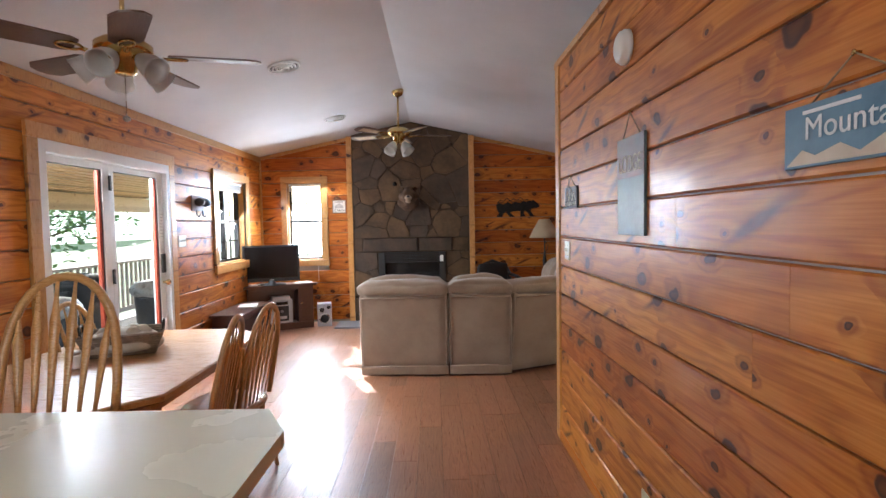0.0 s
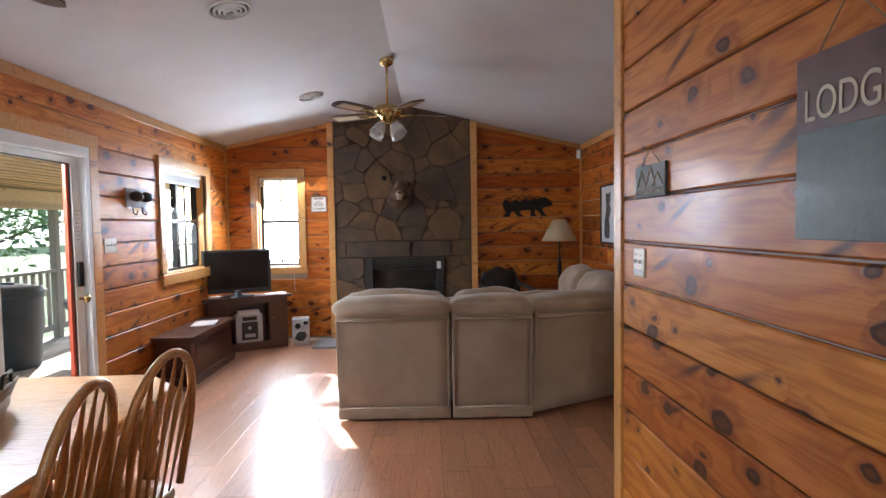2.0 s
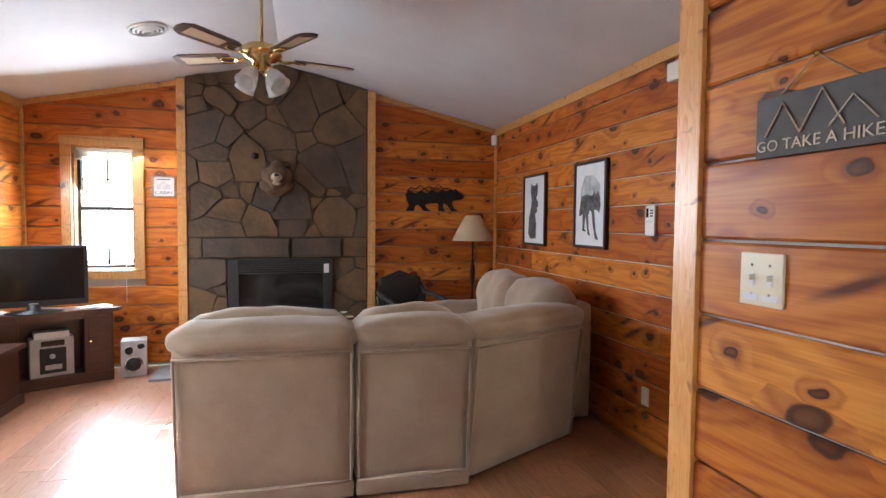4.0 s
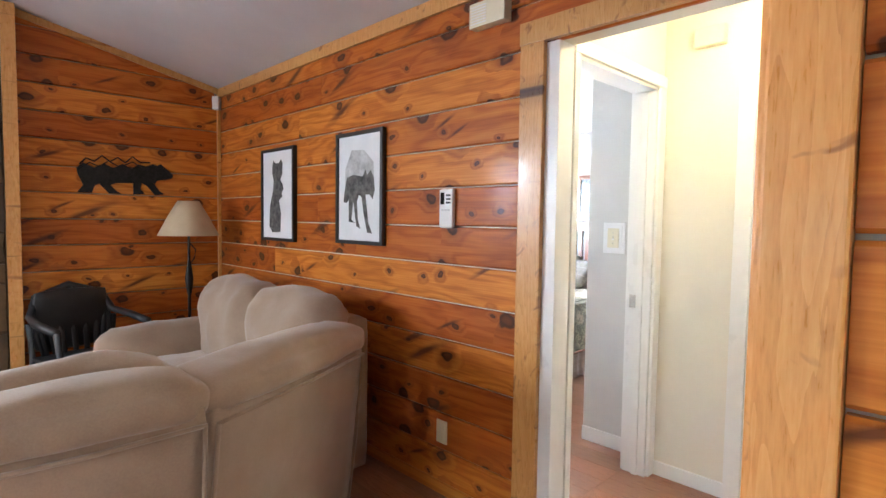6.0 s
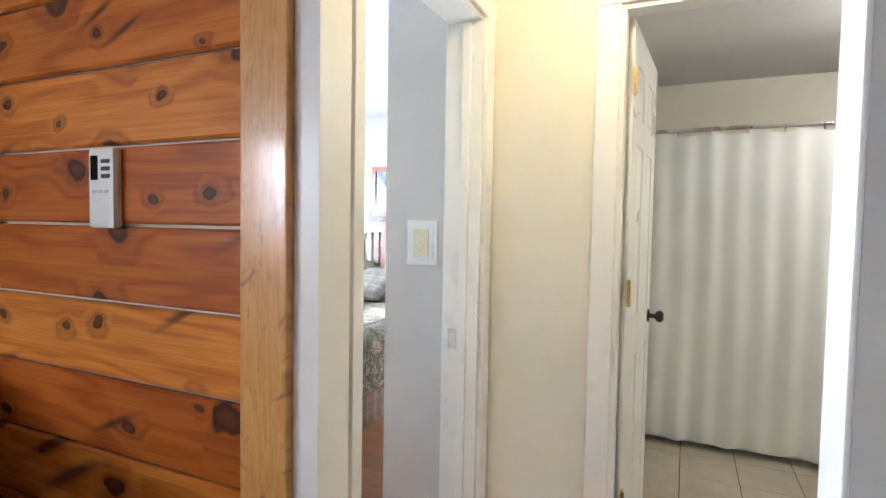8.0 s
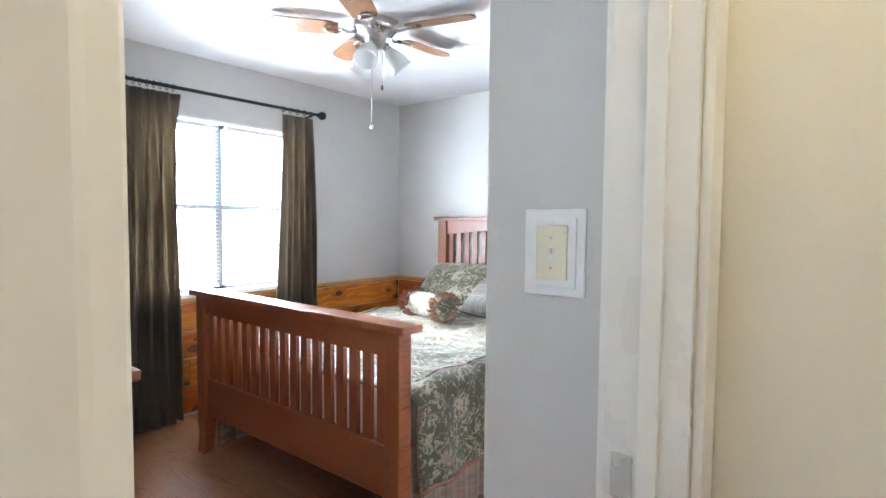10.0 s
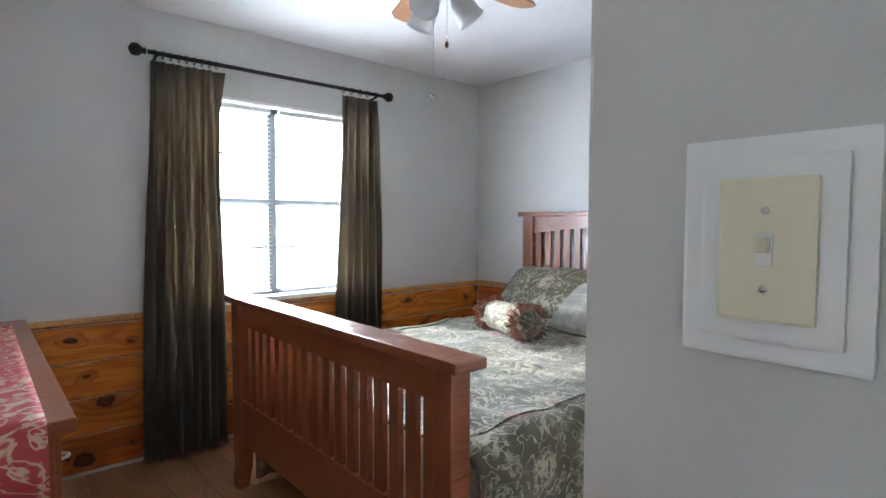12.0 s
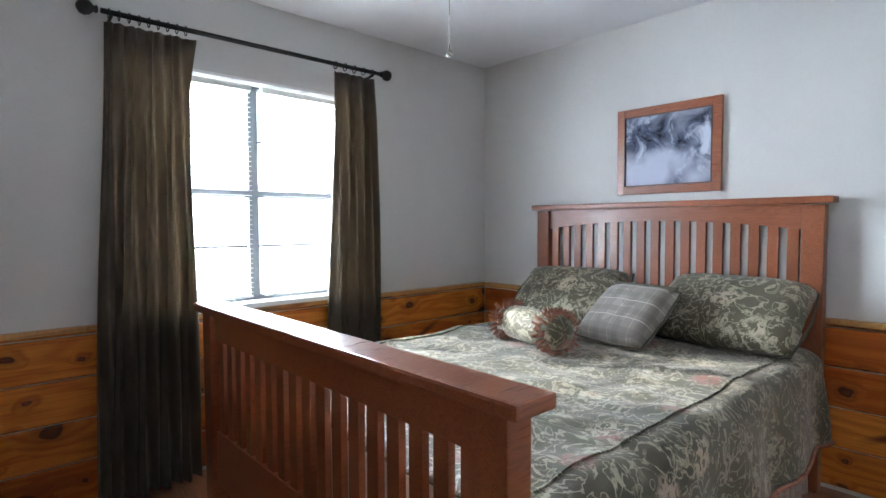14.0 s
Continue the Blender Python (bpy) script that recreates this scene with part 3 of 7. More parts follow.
# living room shell
W1 = (6.83, 7.80, 0.99, 2.02)
DOOR_W = (4.00, 5.70, 0.0, 2.04)
W2 = (-1.90, -1.39, 0.925, 2.07)
wall_west = wall_with_holes("wall_west", "y", WEST - 0.16, 0.14, (SOUTH - 0.2, NORTH + 0.2), 2.7, [W1, DOOR_W], SIDING, "living room wall of horizontal knotty pine boards")
B_WIN = (3.62, 4.92, 0.81, 2.0)
wall_north = wall_with_holes("wall_north", "x", NORTH + 0.02, 0.14, (WEST - 0.16, BED_E + 0.2), 3.1, [W2, B_WIN], SIDING, "outer wall with pine boards and a stone chimney breast")
# Unseen wall closing the kitchen end; its window opening is added.
wall_south = wall_with_holes("wall_south", "x", SOUTH - 0.16, 0.14, (WEST - 0.16, BED_E + 0.2), 3.1, [(-1.3, 0.1, 1.0, 2.1)], WALL_WHITE, "plain white unseen end wall with an added window opening")
wall_east = wall_with_holes("wall_east", "y", EAST + 0.02, 0.085, (4.25, NORTH), 2.9, [(4.25, 5.14, 0.0, 2.07)], WALL_CREAM, "living room wall of glossy knotty pine boards beside the hall opening")
wall_switch = structure(box("wall_hall_switches", (2.20, SOUTH, 0), (2.32, 4.25, 2.46), WALL_WHITE, None, 0.0), "plain white painted wall with a double light switch")
partition = structure(box("wall_partition", (PART_X + 0.02, SOUTH, 0), (PART_X + 0.10, PART_END - 0.002, PART_TOP - 0.005), WALL_WHITE, None, 0.0), "partition wall of glossy honey pine boards")
ceil_verts = []
for x in (WEST - 0.16, RIDGE_X, EAST + 0.02):
    for y in (SOUTH - 0.16, NORTH + 0.02):
        ceil_verts.append((x, y, roof_z(x)))
ceil_verts += [(x, y, z + 0.1) for x, y, z in ceil_verts]
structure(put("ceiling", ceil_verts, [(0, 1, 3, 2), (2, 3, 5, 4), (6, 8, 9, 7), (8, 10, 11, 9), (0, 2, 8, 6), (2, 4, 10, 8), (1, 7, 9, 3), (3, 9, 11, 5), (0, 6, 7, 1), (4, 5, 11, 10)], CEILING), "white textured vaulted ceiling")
structure(box("ceiling_passage", (PART_X + 0.02, SOUTH, PART_TOP), (EAST + 0.02, PART_END, PART_TOP + 0.03), FLAT_CEILING, None, 0.0), "flat white ceiling over the passage")
# hall, bathroom, bedroom shell
HN0, HN1 = 2.368, 3.13
wall_with_holes("wall_hall_north", "x", HALL_N, 0.12, (EAST + 0.105, 3.33), 2.46, [(HN0, HN1, 0.0, 2.05)], WALL_CREAM, "cream painted hall wall with the bedroom doorway")
wall_with_holes("wall_hall_east", "y", HALL_E, 0.07, (3.4, HALL_N), 2.46, [(3.95, 4.66, 0.0, 2.05)], WALL_CREAM, "cream painted hall wall with the bathroom doorway")
structure(box("wall_hall_south", (2.32, 3.60, 0), (3.20, 3.70, 2.46), WALL_CREAM, None, 0.0), "plain cream hall wall")
structure(box("ceiling_hall", (EAST + 0.105, 3.4, HALL_CEIL), (3.27, HALL_N, HALL_CEIL + 0.05), FLAT_CEILING, None, 0.0), "flat white hall ceiling")
structure(box("wall_bedroom_partition", (3.33, 5.12, 0), (3.45, 5.60, 2.46), WALL_WHITE, None, 0.006), "short grey-white bedroom wall with a light switch")
structure(box("wall_bedroom_south", (3.45, 5.12, 0), (BED_E, 5.24, 2.46), WALL_WHITE, None, 0.0), "plain grey-white bedroom wall")
structure(box("wall_bedroom_east", (BED_E, 5.12, 0), (BED_E + 0.12, NORTH + 0.02, 2.46), WALL_WHITE, None, 0.0), "grey-white bedroom wall above knotty pine wainscot")
structure(box("wall_bedroom_west", (EAST + 0.108, 5.22, 0), (BED_W, NORTH + 0.018, 2.46), WALL_WHITE, None, 0.0), "plain grey-white bedroom wall")
wall_with_holes("wall_bedroom_north", "x", NORTH, 0.018, (BED_W, BED_E), 2.46, [B_WIN], WALL_WHITE, "grey-white bedroom wall with a window above pine wainscot")
structure(box("ceiling_bedroom", (BED_W, 5.12, BED_CEIL), (BED_E, NORTH, BED_CEIL + 0.05), FLAT_CEILING, None, 0.0), "flat white bedroom ceiling")
structure(box("wall_bathroom_east", (5.75, 2.6, 0), (5.85, 5.11, 2.46), WALL_CREAM, None, 0.0), "plain bathroom wall")
structure(box("wall_bathroom_north", (3.27, 5.0, 0), (5.75, 5.11, 2.46), WALL_CREAM, None, 0.0), "plain bathroom wall")
structure(box("wall_bathroom_south", (3.27, 2.6, 0), (5.75, 2.7, 2.46), WALL_CREAM, None, 0.0), "plain bathroom wall")
structure(box("ceiling_bathroom", (3.27, 2.7, HALL_CEIL), (5.75, 5.0, HALL_CEIL + 0.05), FLAT_CEILING, None, 0.0), "flat white bathroom ceiling")
structure(box("roof_over_rooms", (EAST + 0.02, SOUTH - 0.16, 2.52), (BED_E + 0.2, NORTH + 0.16, 2.60), SIDING, None, 0.0), "roof deck over the flat ceilings")

# ---------------------------------------------------------------- boards on the walls


def board_run(parent, place, spans, z0, z1, mat=PINE, rows=None, top=None):
    """Horizontal boards with eased edges. spans(za, zb) lists the stretches that a row covers; top(x) cuts a gable."""
    z = z0
    while z < z1 - 0.01:
        zb = min(z + BOARD, z1)
        for a, b in spans(z, zb):
            rng = random.Random(int(1000 * (a + 7 * z)))
            cut = [a, b]
            if b - a > 2.6:
                cut = [a, a + (b - a) * rng.uniform(0.3, 0.7), b]
            for p, q in zip(cut, cut[1:]):
                q -= 0.0015
                g, e = 0.0035, 0.006
                pl, pr, tl, tr = p, q, p, q
                if top is not None:
                    pl, pr = max(p, top(z)[0]), min(q, top(z)[1])
                    tl, tr = max(p, top(zb)[0]), min(q, top(zb)[1])
                    if pr - pl < 0.02:
                        continue
                    if tr < tl:
                        tl = tr = (tl + tr) / 2
                L = (pl + pr) / 2
                prof = [(0.018, z + g), (0.006, z + g), (0.0, z + g + e), (0.0, zb - g - e), (0.006, zb - g), (0.018, zb - g)]
                verts = []
                for end, (lo_x, hi_x) in enumerate(((pl, tl), (pr, tr))):
                    for y, zz in prof:
                        u = (zz - z) / (zb - z)
                        verts.append((lo_x + (hi_x - lo_x) * u - L, y, zz - z))
                faces = [(k, k + 1, k + 7, k + 6) for k in range(5)] + [(0, 1, 2, 3, 4, 5), (11, 10, 9, 8, 7, 6)]
                put("board", verts, faces, mat, parent, False, place(L, z))
        z = zb


def minus(a, b, holes):
    out = [(a, b)]
    for h0, h1 in holes:
        nxt = []
        for p, q in out:
            if h1 <= p or h0 >= q:
                nxt.append((p, q))
            else:
                if h0 - p > 0.01:
                    nxt.append((p, h0))
                if q - h1 > 0.01:
                    nxt.append((h1, q))
        out = nxt
    return out


def casing(name, place, a0, a1, z0, z1, w, mat, label, sill=True, depth=0.022, head=None):
    """Flat trim round an opening, in wall coordinates."""
    m = place
    parent = structure(new(name), label)
    parent.matrix_world = m
    h = head or w
    box("trim_board", (a0 - w, -depth, z0), (a0, 0.0, z1), mat, parent, 0.003)
    box("trim_board", (a1, -depth, z0), (a1 + w, 0.0, z1), mat, parent, 0.003)
    box("trim_board", (a0 - w - 0.004, -depth - 0.003, z1), (a1 + w + 0.004, 0.0, z1 + h), mat, parent, 0.003)
    if sill:
        box("sill_board", (a0 - w - 0.01, -depth - 0.012, z0 - w), (a1 + w + 0.01, 0.0, z0), mat, parent, 0.004)
    return parent


def window(name, place, a0, a1, z0, z1, depth, frame_mat, label, muntins=(1, 2), split=True, units=1):
    """Double-hung sashes with bars and panes set into the opening."""
    p = structure(new(name), label)
    p.matrix_world = place
    w = (a1 - a0) / units
    for u in range(units):
        l, r = a0 + u * w, a0 + (u + 1) * w
        f = 0.028
        zm = (z0 + z1) / 2
        bars = [((l, depth - 0.03, z0), (l + f, depth + 0.03, z1)), ((r - f, depth - 0.03, z0), (r, depth + 0.03, z1)),
                ((l, depth - 0.03, z0), (r, depth + 0.03, z0 + f)), ((l, depth - 0.03, z1 - f), (r, depth + 0.03, z1)),
                ((l, depth - 0.034, zm - 0.02), (r, depth + 0.026, zm + 0.02))]
        boxes("sash", bars, frame_mat, p, 0.002)
        thin = []
        for lo, hi in ((z0 + f, zm - 0.02), (zm + 0.02, z1 - f)):
            for k in range(1, muntins[0] + 1):
                x = l + (r - l) * k / (muntins[0] + 1)
                thin.append(((x - 0.007, depth - 0.006, lo), (x + 0.007, depth + 0.012, hi)))
            for k in range(1, muntins[1]):
                zz = lo + (hi - lo) * k / muntins[1]
                thin.append(((l + f, depth - 0.005, zz - 0.007), (r - f, depth + 0.011, zz + 0.007)))
        if thin:
            boxes("glazing_bar", thin, frame_mat, p, 0.0)
        for lo, hi in ((z0 + f, zm - 0.02), (zm + 0.02, z1 - f)):
            g = box("pane", (l + f, depth + 0.001, lo), (r - f, depth + 0.004, hi), GLASS, p, 0.0)
            g.visible_shadow = False
    return p


def lining(name, place, a0, a1, z0, z1, depth, mat, label, sill=True):
    p = structure(new(name), label)
    p.matrix_world = place
    t = 0.014
    parts = [((a0, 0.0, z0), (a0 + t, depth, z1)), ((a1 - t, 0.0, z0), (a1, depth, z1)), ((a0 + t, 0.0, z1 - t), (a1 - t, depth, z1))]
    if sill:
        parts.append(((a0 + t, 0.0, z0), (a1 - t, depth, z0 + t)))
    boxes("lining_board", parts, mat, p, 0.0)
    return p


west_place = lambda x, z: pose(WEST - 0.018, x, z, 0, 0, 90)
WEST_AT = pose(WEST, 0, 0, 0, 0, 90)
EAST_AT = pose(EAST, 0, 0, 0, 0, -90)
NORTH_AT = pose(0, NORTH, 0)
# the west frame's local x is world y; its local -y is world +x
casing("trim_window_west", WEST_AT, *W1, 0.10, PINE_TRIM, "wide pine casing round the side window")
lining("jamb_window_west", pose(WEST - 0.02, 0, 0, 0, 0, 90), *W1, 0.14, PINE_TRIM, "pine jamb lining")
window("window_1", pose(WEST - 0.02, 0, 0, 0, 0, 90), W1[0] + 0.014, W1[1] - 0.014, W1[2] + 0.014, W1[3] - 0.014, 0.10, BRONZE, "dark bronze double sash window with panes", units=2)
casing("trim_window_north", NORTH_AT, *W2, 0.085, PINE_TRIM, "pine casing round the narrow window")
lining("jamb_window_north", pose(0, NORTH + 0.02, 0), *W2, 0.14, PINE_TRIM, "pine jamb lining")
window("window_2", pose(0, NORTH + 0.02, 0), W2[0] + 0.014, W2[1] - 0.014, W2[2] + 0.014, W2[3] - 0.014, 0.10, BRONZE, "dark bronze double-hung window with panes")
# Unseen window, added to go with the south fill light.
window("window_kitchen", pose(0, SOUTH - 0.02, 0, 0, 0, 180), -0.1, 1.3, 1.0, 2.1, 0.05, WHITE_GLOSS, "unseen white window added behind the kitchen for fill light", units=2)


def blind(m, a0, a1, z_top, z_low, label, gathered=True):
    b = thing("window_blind", m, label, "blind")
    box("headrail", (a0, -0.02, z_top - 0.03), (a1, 0.02, z_top), WHITE_PLASTIC, b, 0.003)
    z, k = z_top - 0.036, 0
    slats = []
    step, half = (0.006, 0.012) if gathered else (0.026, 0.0075)
    while z > z_low:
        slats.append(((a0 + 0.004, -half, z - 0.0012), (a1 - 0.004, half, z + 0.0012)))
        z -= step
    boxes("slats", slats, WHITE_PLASTIC, b, 0.0)["kind"] = "stuff"
    box("bottom_rail", (a0 + 0.003, -0.011, z_low - 0.014), (a1 - 0.003, 0.011, z_low - 0.003), WHITE_PLASTIC, b, 0.002)
    return b


blind(pose(WEST - 0.05, 0, 0, 0, 0, 90), W1[0] + 0.02, W1[1] - 0.02, W1[3] - 0.016, 1.90, "white blind drawn up at the window head")
blind(pose(0, NORTH + 0.05, 0), W2[0] + 0.018, W2[1] - 0.018, W2[3] - 0.016, 1.96, "white blind drawn up at the window head")
tube("blind_cord", [(-1.46, NORTH + 0.005, 1.98), (-1.46, NORTH - 0.012, 1.4), (-1.46, NORTH - 0.03, 0.62)], 0.0025, WHITE_PLASTIC)
tagged(bpy.data.objects["blind_cord"], "thin white pull cord hanging from blind", "cord")

# porch door: white frame, two glazed leaves
pd = structure(new("door_1"), "white glazed double door to the porch with red weather strip")
pd.matrix_world = pose(WEST, 0, 0, 0, 0, 90)
f0, f1 = DOOR_W[0], DOOR_W[1]
boxes("frame", [((f0, -0.02, 0), (f0 + 0.07, 0.15, 2.04)), ((f1 - 0.05, -0.02, 0), (f1, 0.15, 2.04)), ((f0 + 0.07, -0.02, 1.96), (f1 - 0.05, 0.15, 2.04)), ((f0 + 0.07, 0.0, 0), (f1 - 0.05, 0.15, 0.03))], WHITE_GLOSS, pd, 0.004)
mid = 4.82
for l, r, name in ((f0 + 0.072, mid, "leaf"), (mid + 0.004, f1 - 0.052, "leaf")):
    boxes(name, [((l, 0.03, 0.034), (l + 0.055, 0.075, 1.955)), ((r - 0.085, 0.03, 0.034), (r, 0.075, 1.955)), ((l + 0.055, 0.03, 1.91), (r - 0.085, 0.075, 1.955)), ((l + 0.055, 0.03, 0.034), (r - 0.085, 0.075, 0.30))], WHITE_GLOSS, pd, 0.003)
    boxes("weather_strip", [((r - 0.122, 0.046, 0.30), (r - 0.086, 0.072, 1.90))], RED, pd, 0.002)
    boxes("glazing_bead", [((l + 0.056, 0.040, 0.30), (l + 0.064, 0.062, 1.91)), ((l + 0.056, 0.040, 1.902), (r - 0.085, 0.062, 1.91)), ((r - 0.094, 0.040, 0.30), (r - 0.086, 0.046, 1.91))], BLACK, pd, 0.0)
    g = box("pane", (l + 0.055, 0.052, 0.30), (r - 0.085, 0.056, 1.91), GLASS, pd, 0.0)
    g.visible_shadow = False
boxes("lock_body", [((f1 - 0.125, 0.008, 1.02), (f1 - 0.075, 0.03, 1.20))], BRONZE, pd, 0.008)
lathe("knob", [(0.012, 0), (0.012, 0.03), (0.028, 0.04), (0.030, 0.055), (0.018, 0.068)], BRASS, pd, 16, pose(f1 - 0.10, 0.03, 0.93, 90))
for z in (1.75, 1.0):
    boxes("hinge", [((mid - 0.012, 0.018, z), (mid + 0.016, 0.03, z + 0.12))], BRONZE, pd, 0.003)
boxes("notice", [((f1 - 0.115, 0.0285, 1.36 + k * 0.03), (f1 - 0.07, 0.0295, 1.366 + k * 0.03)) for k in range(8)], INK_PALE, pd, 0.0)
casing("trim_door_west", WEST_AT, f0, f1, 0.0, 2.04, 0.10, PINE_TRIM, "pine casing round the porch door", sill=False)

# ---------------------------------------------------------------- chimney breast
BREAST_Y = 8.35
chimney = structure(box("chimney_breast", (-0.92, BREAST_Y + 0.009, 0), (0.78, NORTH + 0.018, 2.40), MORTAR, None, 0.0), "chimney breast of brown irregular flagstones in dark mortar")
prism("gable_core", [(-0.92, 2.40), (0.78, 2.40), (0.78, roof_z(0.78)), (RIDGE_X, RIDGE_Z), (-0.92, roof_z(-0.92))], 0.108, MORTAR, chimney, pose(0, BREAST_Y + 0.009, 0))


def clip_half(poly, nx, nz, d):
    out = []
    for i, p in enumerate(poly):
        q = poly[(i + 1) % len(poly)]
        a, b = p[0] * nx + p[1] * nz - d, q[0] * nx + q[1] * nz - d
        if a <= 0:
            out.append(p)
        if a * b < 0:
            t = a / (a - b)
            out.append((p[0] + (q[0] - p[0]) * t, p[1] + (q[1] - p[1]) * t))
    return out


def flagstones(region, count, seed, gap=0.003):
    rng = random.Random(seed)
    xs, zs = [p[0] for p in region], [p[1] for p in region]
    seeds = []
    tries = 0
    reach = math.sqrt((max(xs) - min(xs)) * (max(zs) - min(zs)) / count) * 0.72
    while len(seeds) < count and tries < 4000:
        tries += 1
        c = (rng.uniform(min(xs), max(xs)), rng.uniform(min(zs), max(zs)))
        if all(math.hypot(c[0] - s[0], c[1] - s[1]) > reach * rng.uniform(0.55, 1.15) for s in seeds):
            seeds.append(c)
    weight = {c: rng.uniform(-0.075, 0.075) for c in seeds}
    for s in seeds:
        poly = list(region)
        for o in seeds:
            if o is s:
                continue
            nx, nz = o[0] - s[0], o[1] - s[1]
            L = math.hypot(nx, nz)
            nx, nz = nx / L, nz / L
            shift = max(-0.34, min(0.34, (weight[s] - weight[o]) / L)) * L
            poly = clip_half(poly, nx, nz, (s[0] + o[0]) / 2 * nx + (s[1] + o[1]) / 2 * nz + shift - gap / 2)
            if len(poly) < 3:
                break
        if len(poly) < 3:
            continue
        fine = []
        for i, p in enumerate(poly):
            q = poly[(i + 1) % len(poly)]
            L = math.hypot(q[0] - p[0], q[1] - p[1])
            n = max(1, int(L / 0.07))
            for k in range(n):
                u = k / n
                w = 0.004 if k else 0.008
                cx, cz = s
                x, z = p[0] + (q[0] - p[0]) * u, p[1] + (q[1] - p[1]) * u
                d = math.hypot(x - cx, z - cz) or 1
                j = -abs(rng.gauss(0, w * 1.1))
                fine.append((x + (x - cx) / d * j, z + (z - cz) / d * j))
        proud = rng.uniform(0.0, 0.022)
        prism("stone", fine, 0.036 + proud, rng.choice((STONE_A, STONE_A, STONE_B, STONE_C)), chimney, pose(0, BREAST_Y - proud, 0), 0.012)


FIRE = (-0.56, 0.43, 0.0, 1.02)
flagstones([(-0.915, 0.03), (FIRE[0] - 0.01, 0.03), (FIRE[0] - 0.01, 1.03), (-0.915, 1.03)], 9, 3)
flagstones([(FIRE[1] + 0.01, 0.03), (0.775, 0.03), (0.775, 1.03), (FIRE[1] + 0.01, 1.03)], 8, 5)
flagstones([(-0.915, 1.24), (0.775, 1.24), (0.775, roof_z(0.775) - 0.01), (RIDGE_X, RIDGE_Z - 0.012), (-0.915, roof_z(-0.915) - 0.01)], 44, 11)
for a, b, pr, mt in ((-0.915, -0.79, 0.0, STONE_A), (-0.78, 0.02, 0.035, STONE_C), (0.03, 0.52, 0.03, STONE_C), (0.53, 0.775, 0.0, STONE_B)):
    prism("lintel_stone", [(a, 1.045), ((a + b) / 2, 1.04), (b, 1.045), (b - 0.012, 1.13), (b, 1.225), ((a + b) / 2, 1.232), (a + 0.008, 1.225), (a + 0.004, 1.14)], 0.04 + pr, mt, chimney, pose(0, BREAST_Y - pr, 0), 0.03)
structure(box("trim_chimney_west", (-1.0, BREAST_Y - 0.01, 0), (-0.922, NORTH + 0.018, roof_z(-1.0) - 0.004), PINE_TRIM, None, 0.004), "pine corner board beside the stone")
structure(box("trim_chimney_east", (0.782, BREAST_Y - 0.01, 0), (0.86, NORTH + 0.018, roof_z(0.86) - 0.004), PINE_TRIM, None, 0.004), "pine corner board beside the stone")
structure(box("hearth", (-1.15, 7.87, -0.01), (1.0, BREAST_Y + 0.02, 0.022), SLATE, None, 0.006), "low grey slate hearth in front of fireplace")
fp = thing("fireplace_insert", pose(-0.065, BREAST_Y + 0.02, 0.022), "black metal gas fireplace insert with vent louvres", "fireplace")
boxes("surround", [((-0.49, -0.06, 0), (-0.40, 0.01, 1.0)), ((0.40, -0.06, 0), (0.49, 0.01, 1.0)), ((-0.40, -0.06, 0.85), (0.40, 0.01, 0.86)), ((-0.40, -0.06, 0.985), (0.40, 0.01, 1.0)), ((-0.40, -0.06, 0), (0.40, 0.01, 0.10))], BLACK, fp, 0.004)
boxes("louvre", [((-0.40, -0.052, 0.872 + k * 0.022), (0.40, -0.02, 0.884 + k * 0.022)) for k in range(5)], BLACK, fp, 0.001)
box("firebox_back", (-0.40, 0.0, 0.10), (0.40, 0.008, 0.985), SCREEN, fp, 0.0)
box("glass_front", (-0.40, -0.03, 0.10), (0.40, -0.026, 0.85), SCREEN, fp, 0.0)
tube("log", [(-0.25, -0.036, 0.16), (0.0, -0.036, 0.19), (0.26, -0.036, 0.15)], 0.014, BARK, fp, 8)
box("tag", (0.405, -0.064, 0.86), (0.455, -0.060, 0.95), PAPER, fp, 0.001)

# boards of the living room
n_wall = wall_north
n_place = lambda x, z: pose(x, NORTH, z)
gable = lambda z: ((WEST, EAST) if z <= min(EAVE_W, EAVE_E) else (RIDGE_X - (RIDGE_Z - z) / (RIDGE_Z - EAVE_W) * (RIDGE_X - WEST), RIDGE_X + (RIDGE_Z - z) / (RIDGE_Z - EAVE_E) * (EAST - RIDGE_X)))


def n_spans(z, zb):
    holes = [(-1.0, 0.86)]
    m_ = (z + zb) / 2
    if W2[2] - 0.085 < m_ < W2[3] + 0.085:
        holes.append((W2[0] - 0.086, W2[1] + 0.086))
    return minus(WEST, EAST, holes)


def w_spans(z, zb):
    holes = []
    m_ = (z + zb) / 2
    if W1[2] - 0.10 < m_ < W1[3] + 0.10:
        holes.append((W1[0] - 0.10, W1[1] + 0.10))
    if m_ < 2.14:
        holes.append((DOOR_W[0] - 0.10, DOOR_W[1] + 0.10))
    return minus(SOUTH, NORTH, holes)


def e_spans(z, zb):
    return minus(5.265, NORTH, []) if (z + zb) / 2 < 2.13 else minus(4.0, NORTH, [])


board_run(n_wall, n_place, n_spans, 0.03, 2.92, PINE_RED, top=gable)
board_run(wall_west, lambda x, z: pose(WEST - 0.0, x, z, 0, 0, 90), w_spans, 0.03, EAVE_W)
board_run(wall_east, lambda x, z: pose(EAST, x, z, 0, 0, -90), e_spans, 0.03, EAVE_E, PINE_RED)
board_run(partition, lambda x, z: pose(PART_X, x, z, 0, 0, -90), lambda z, zb: [(SOUTH, PART_END - 0.085)], 0.05, PART_TOP - 0.03)

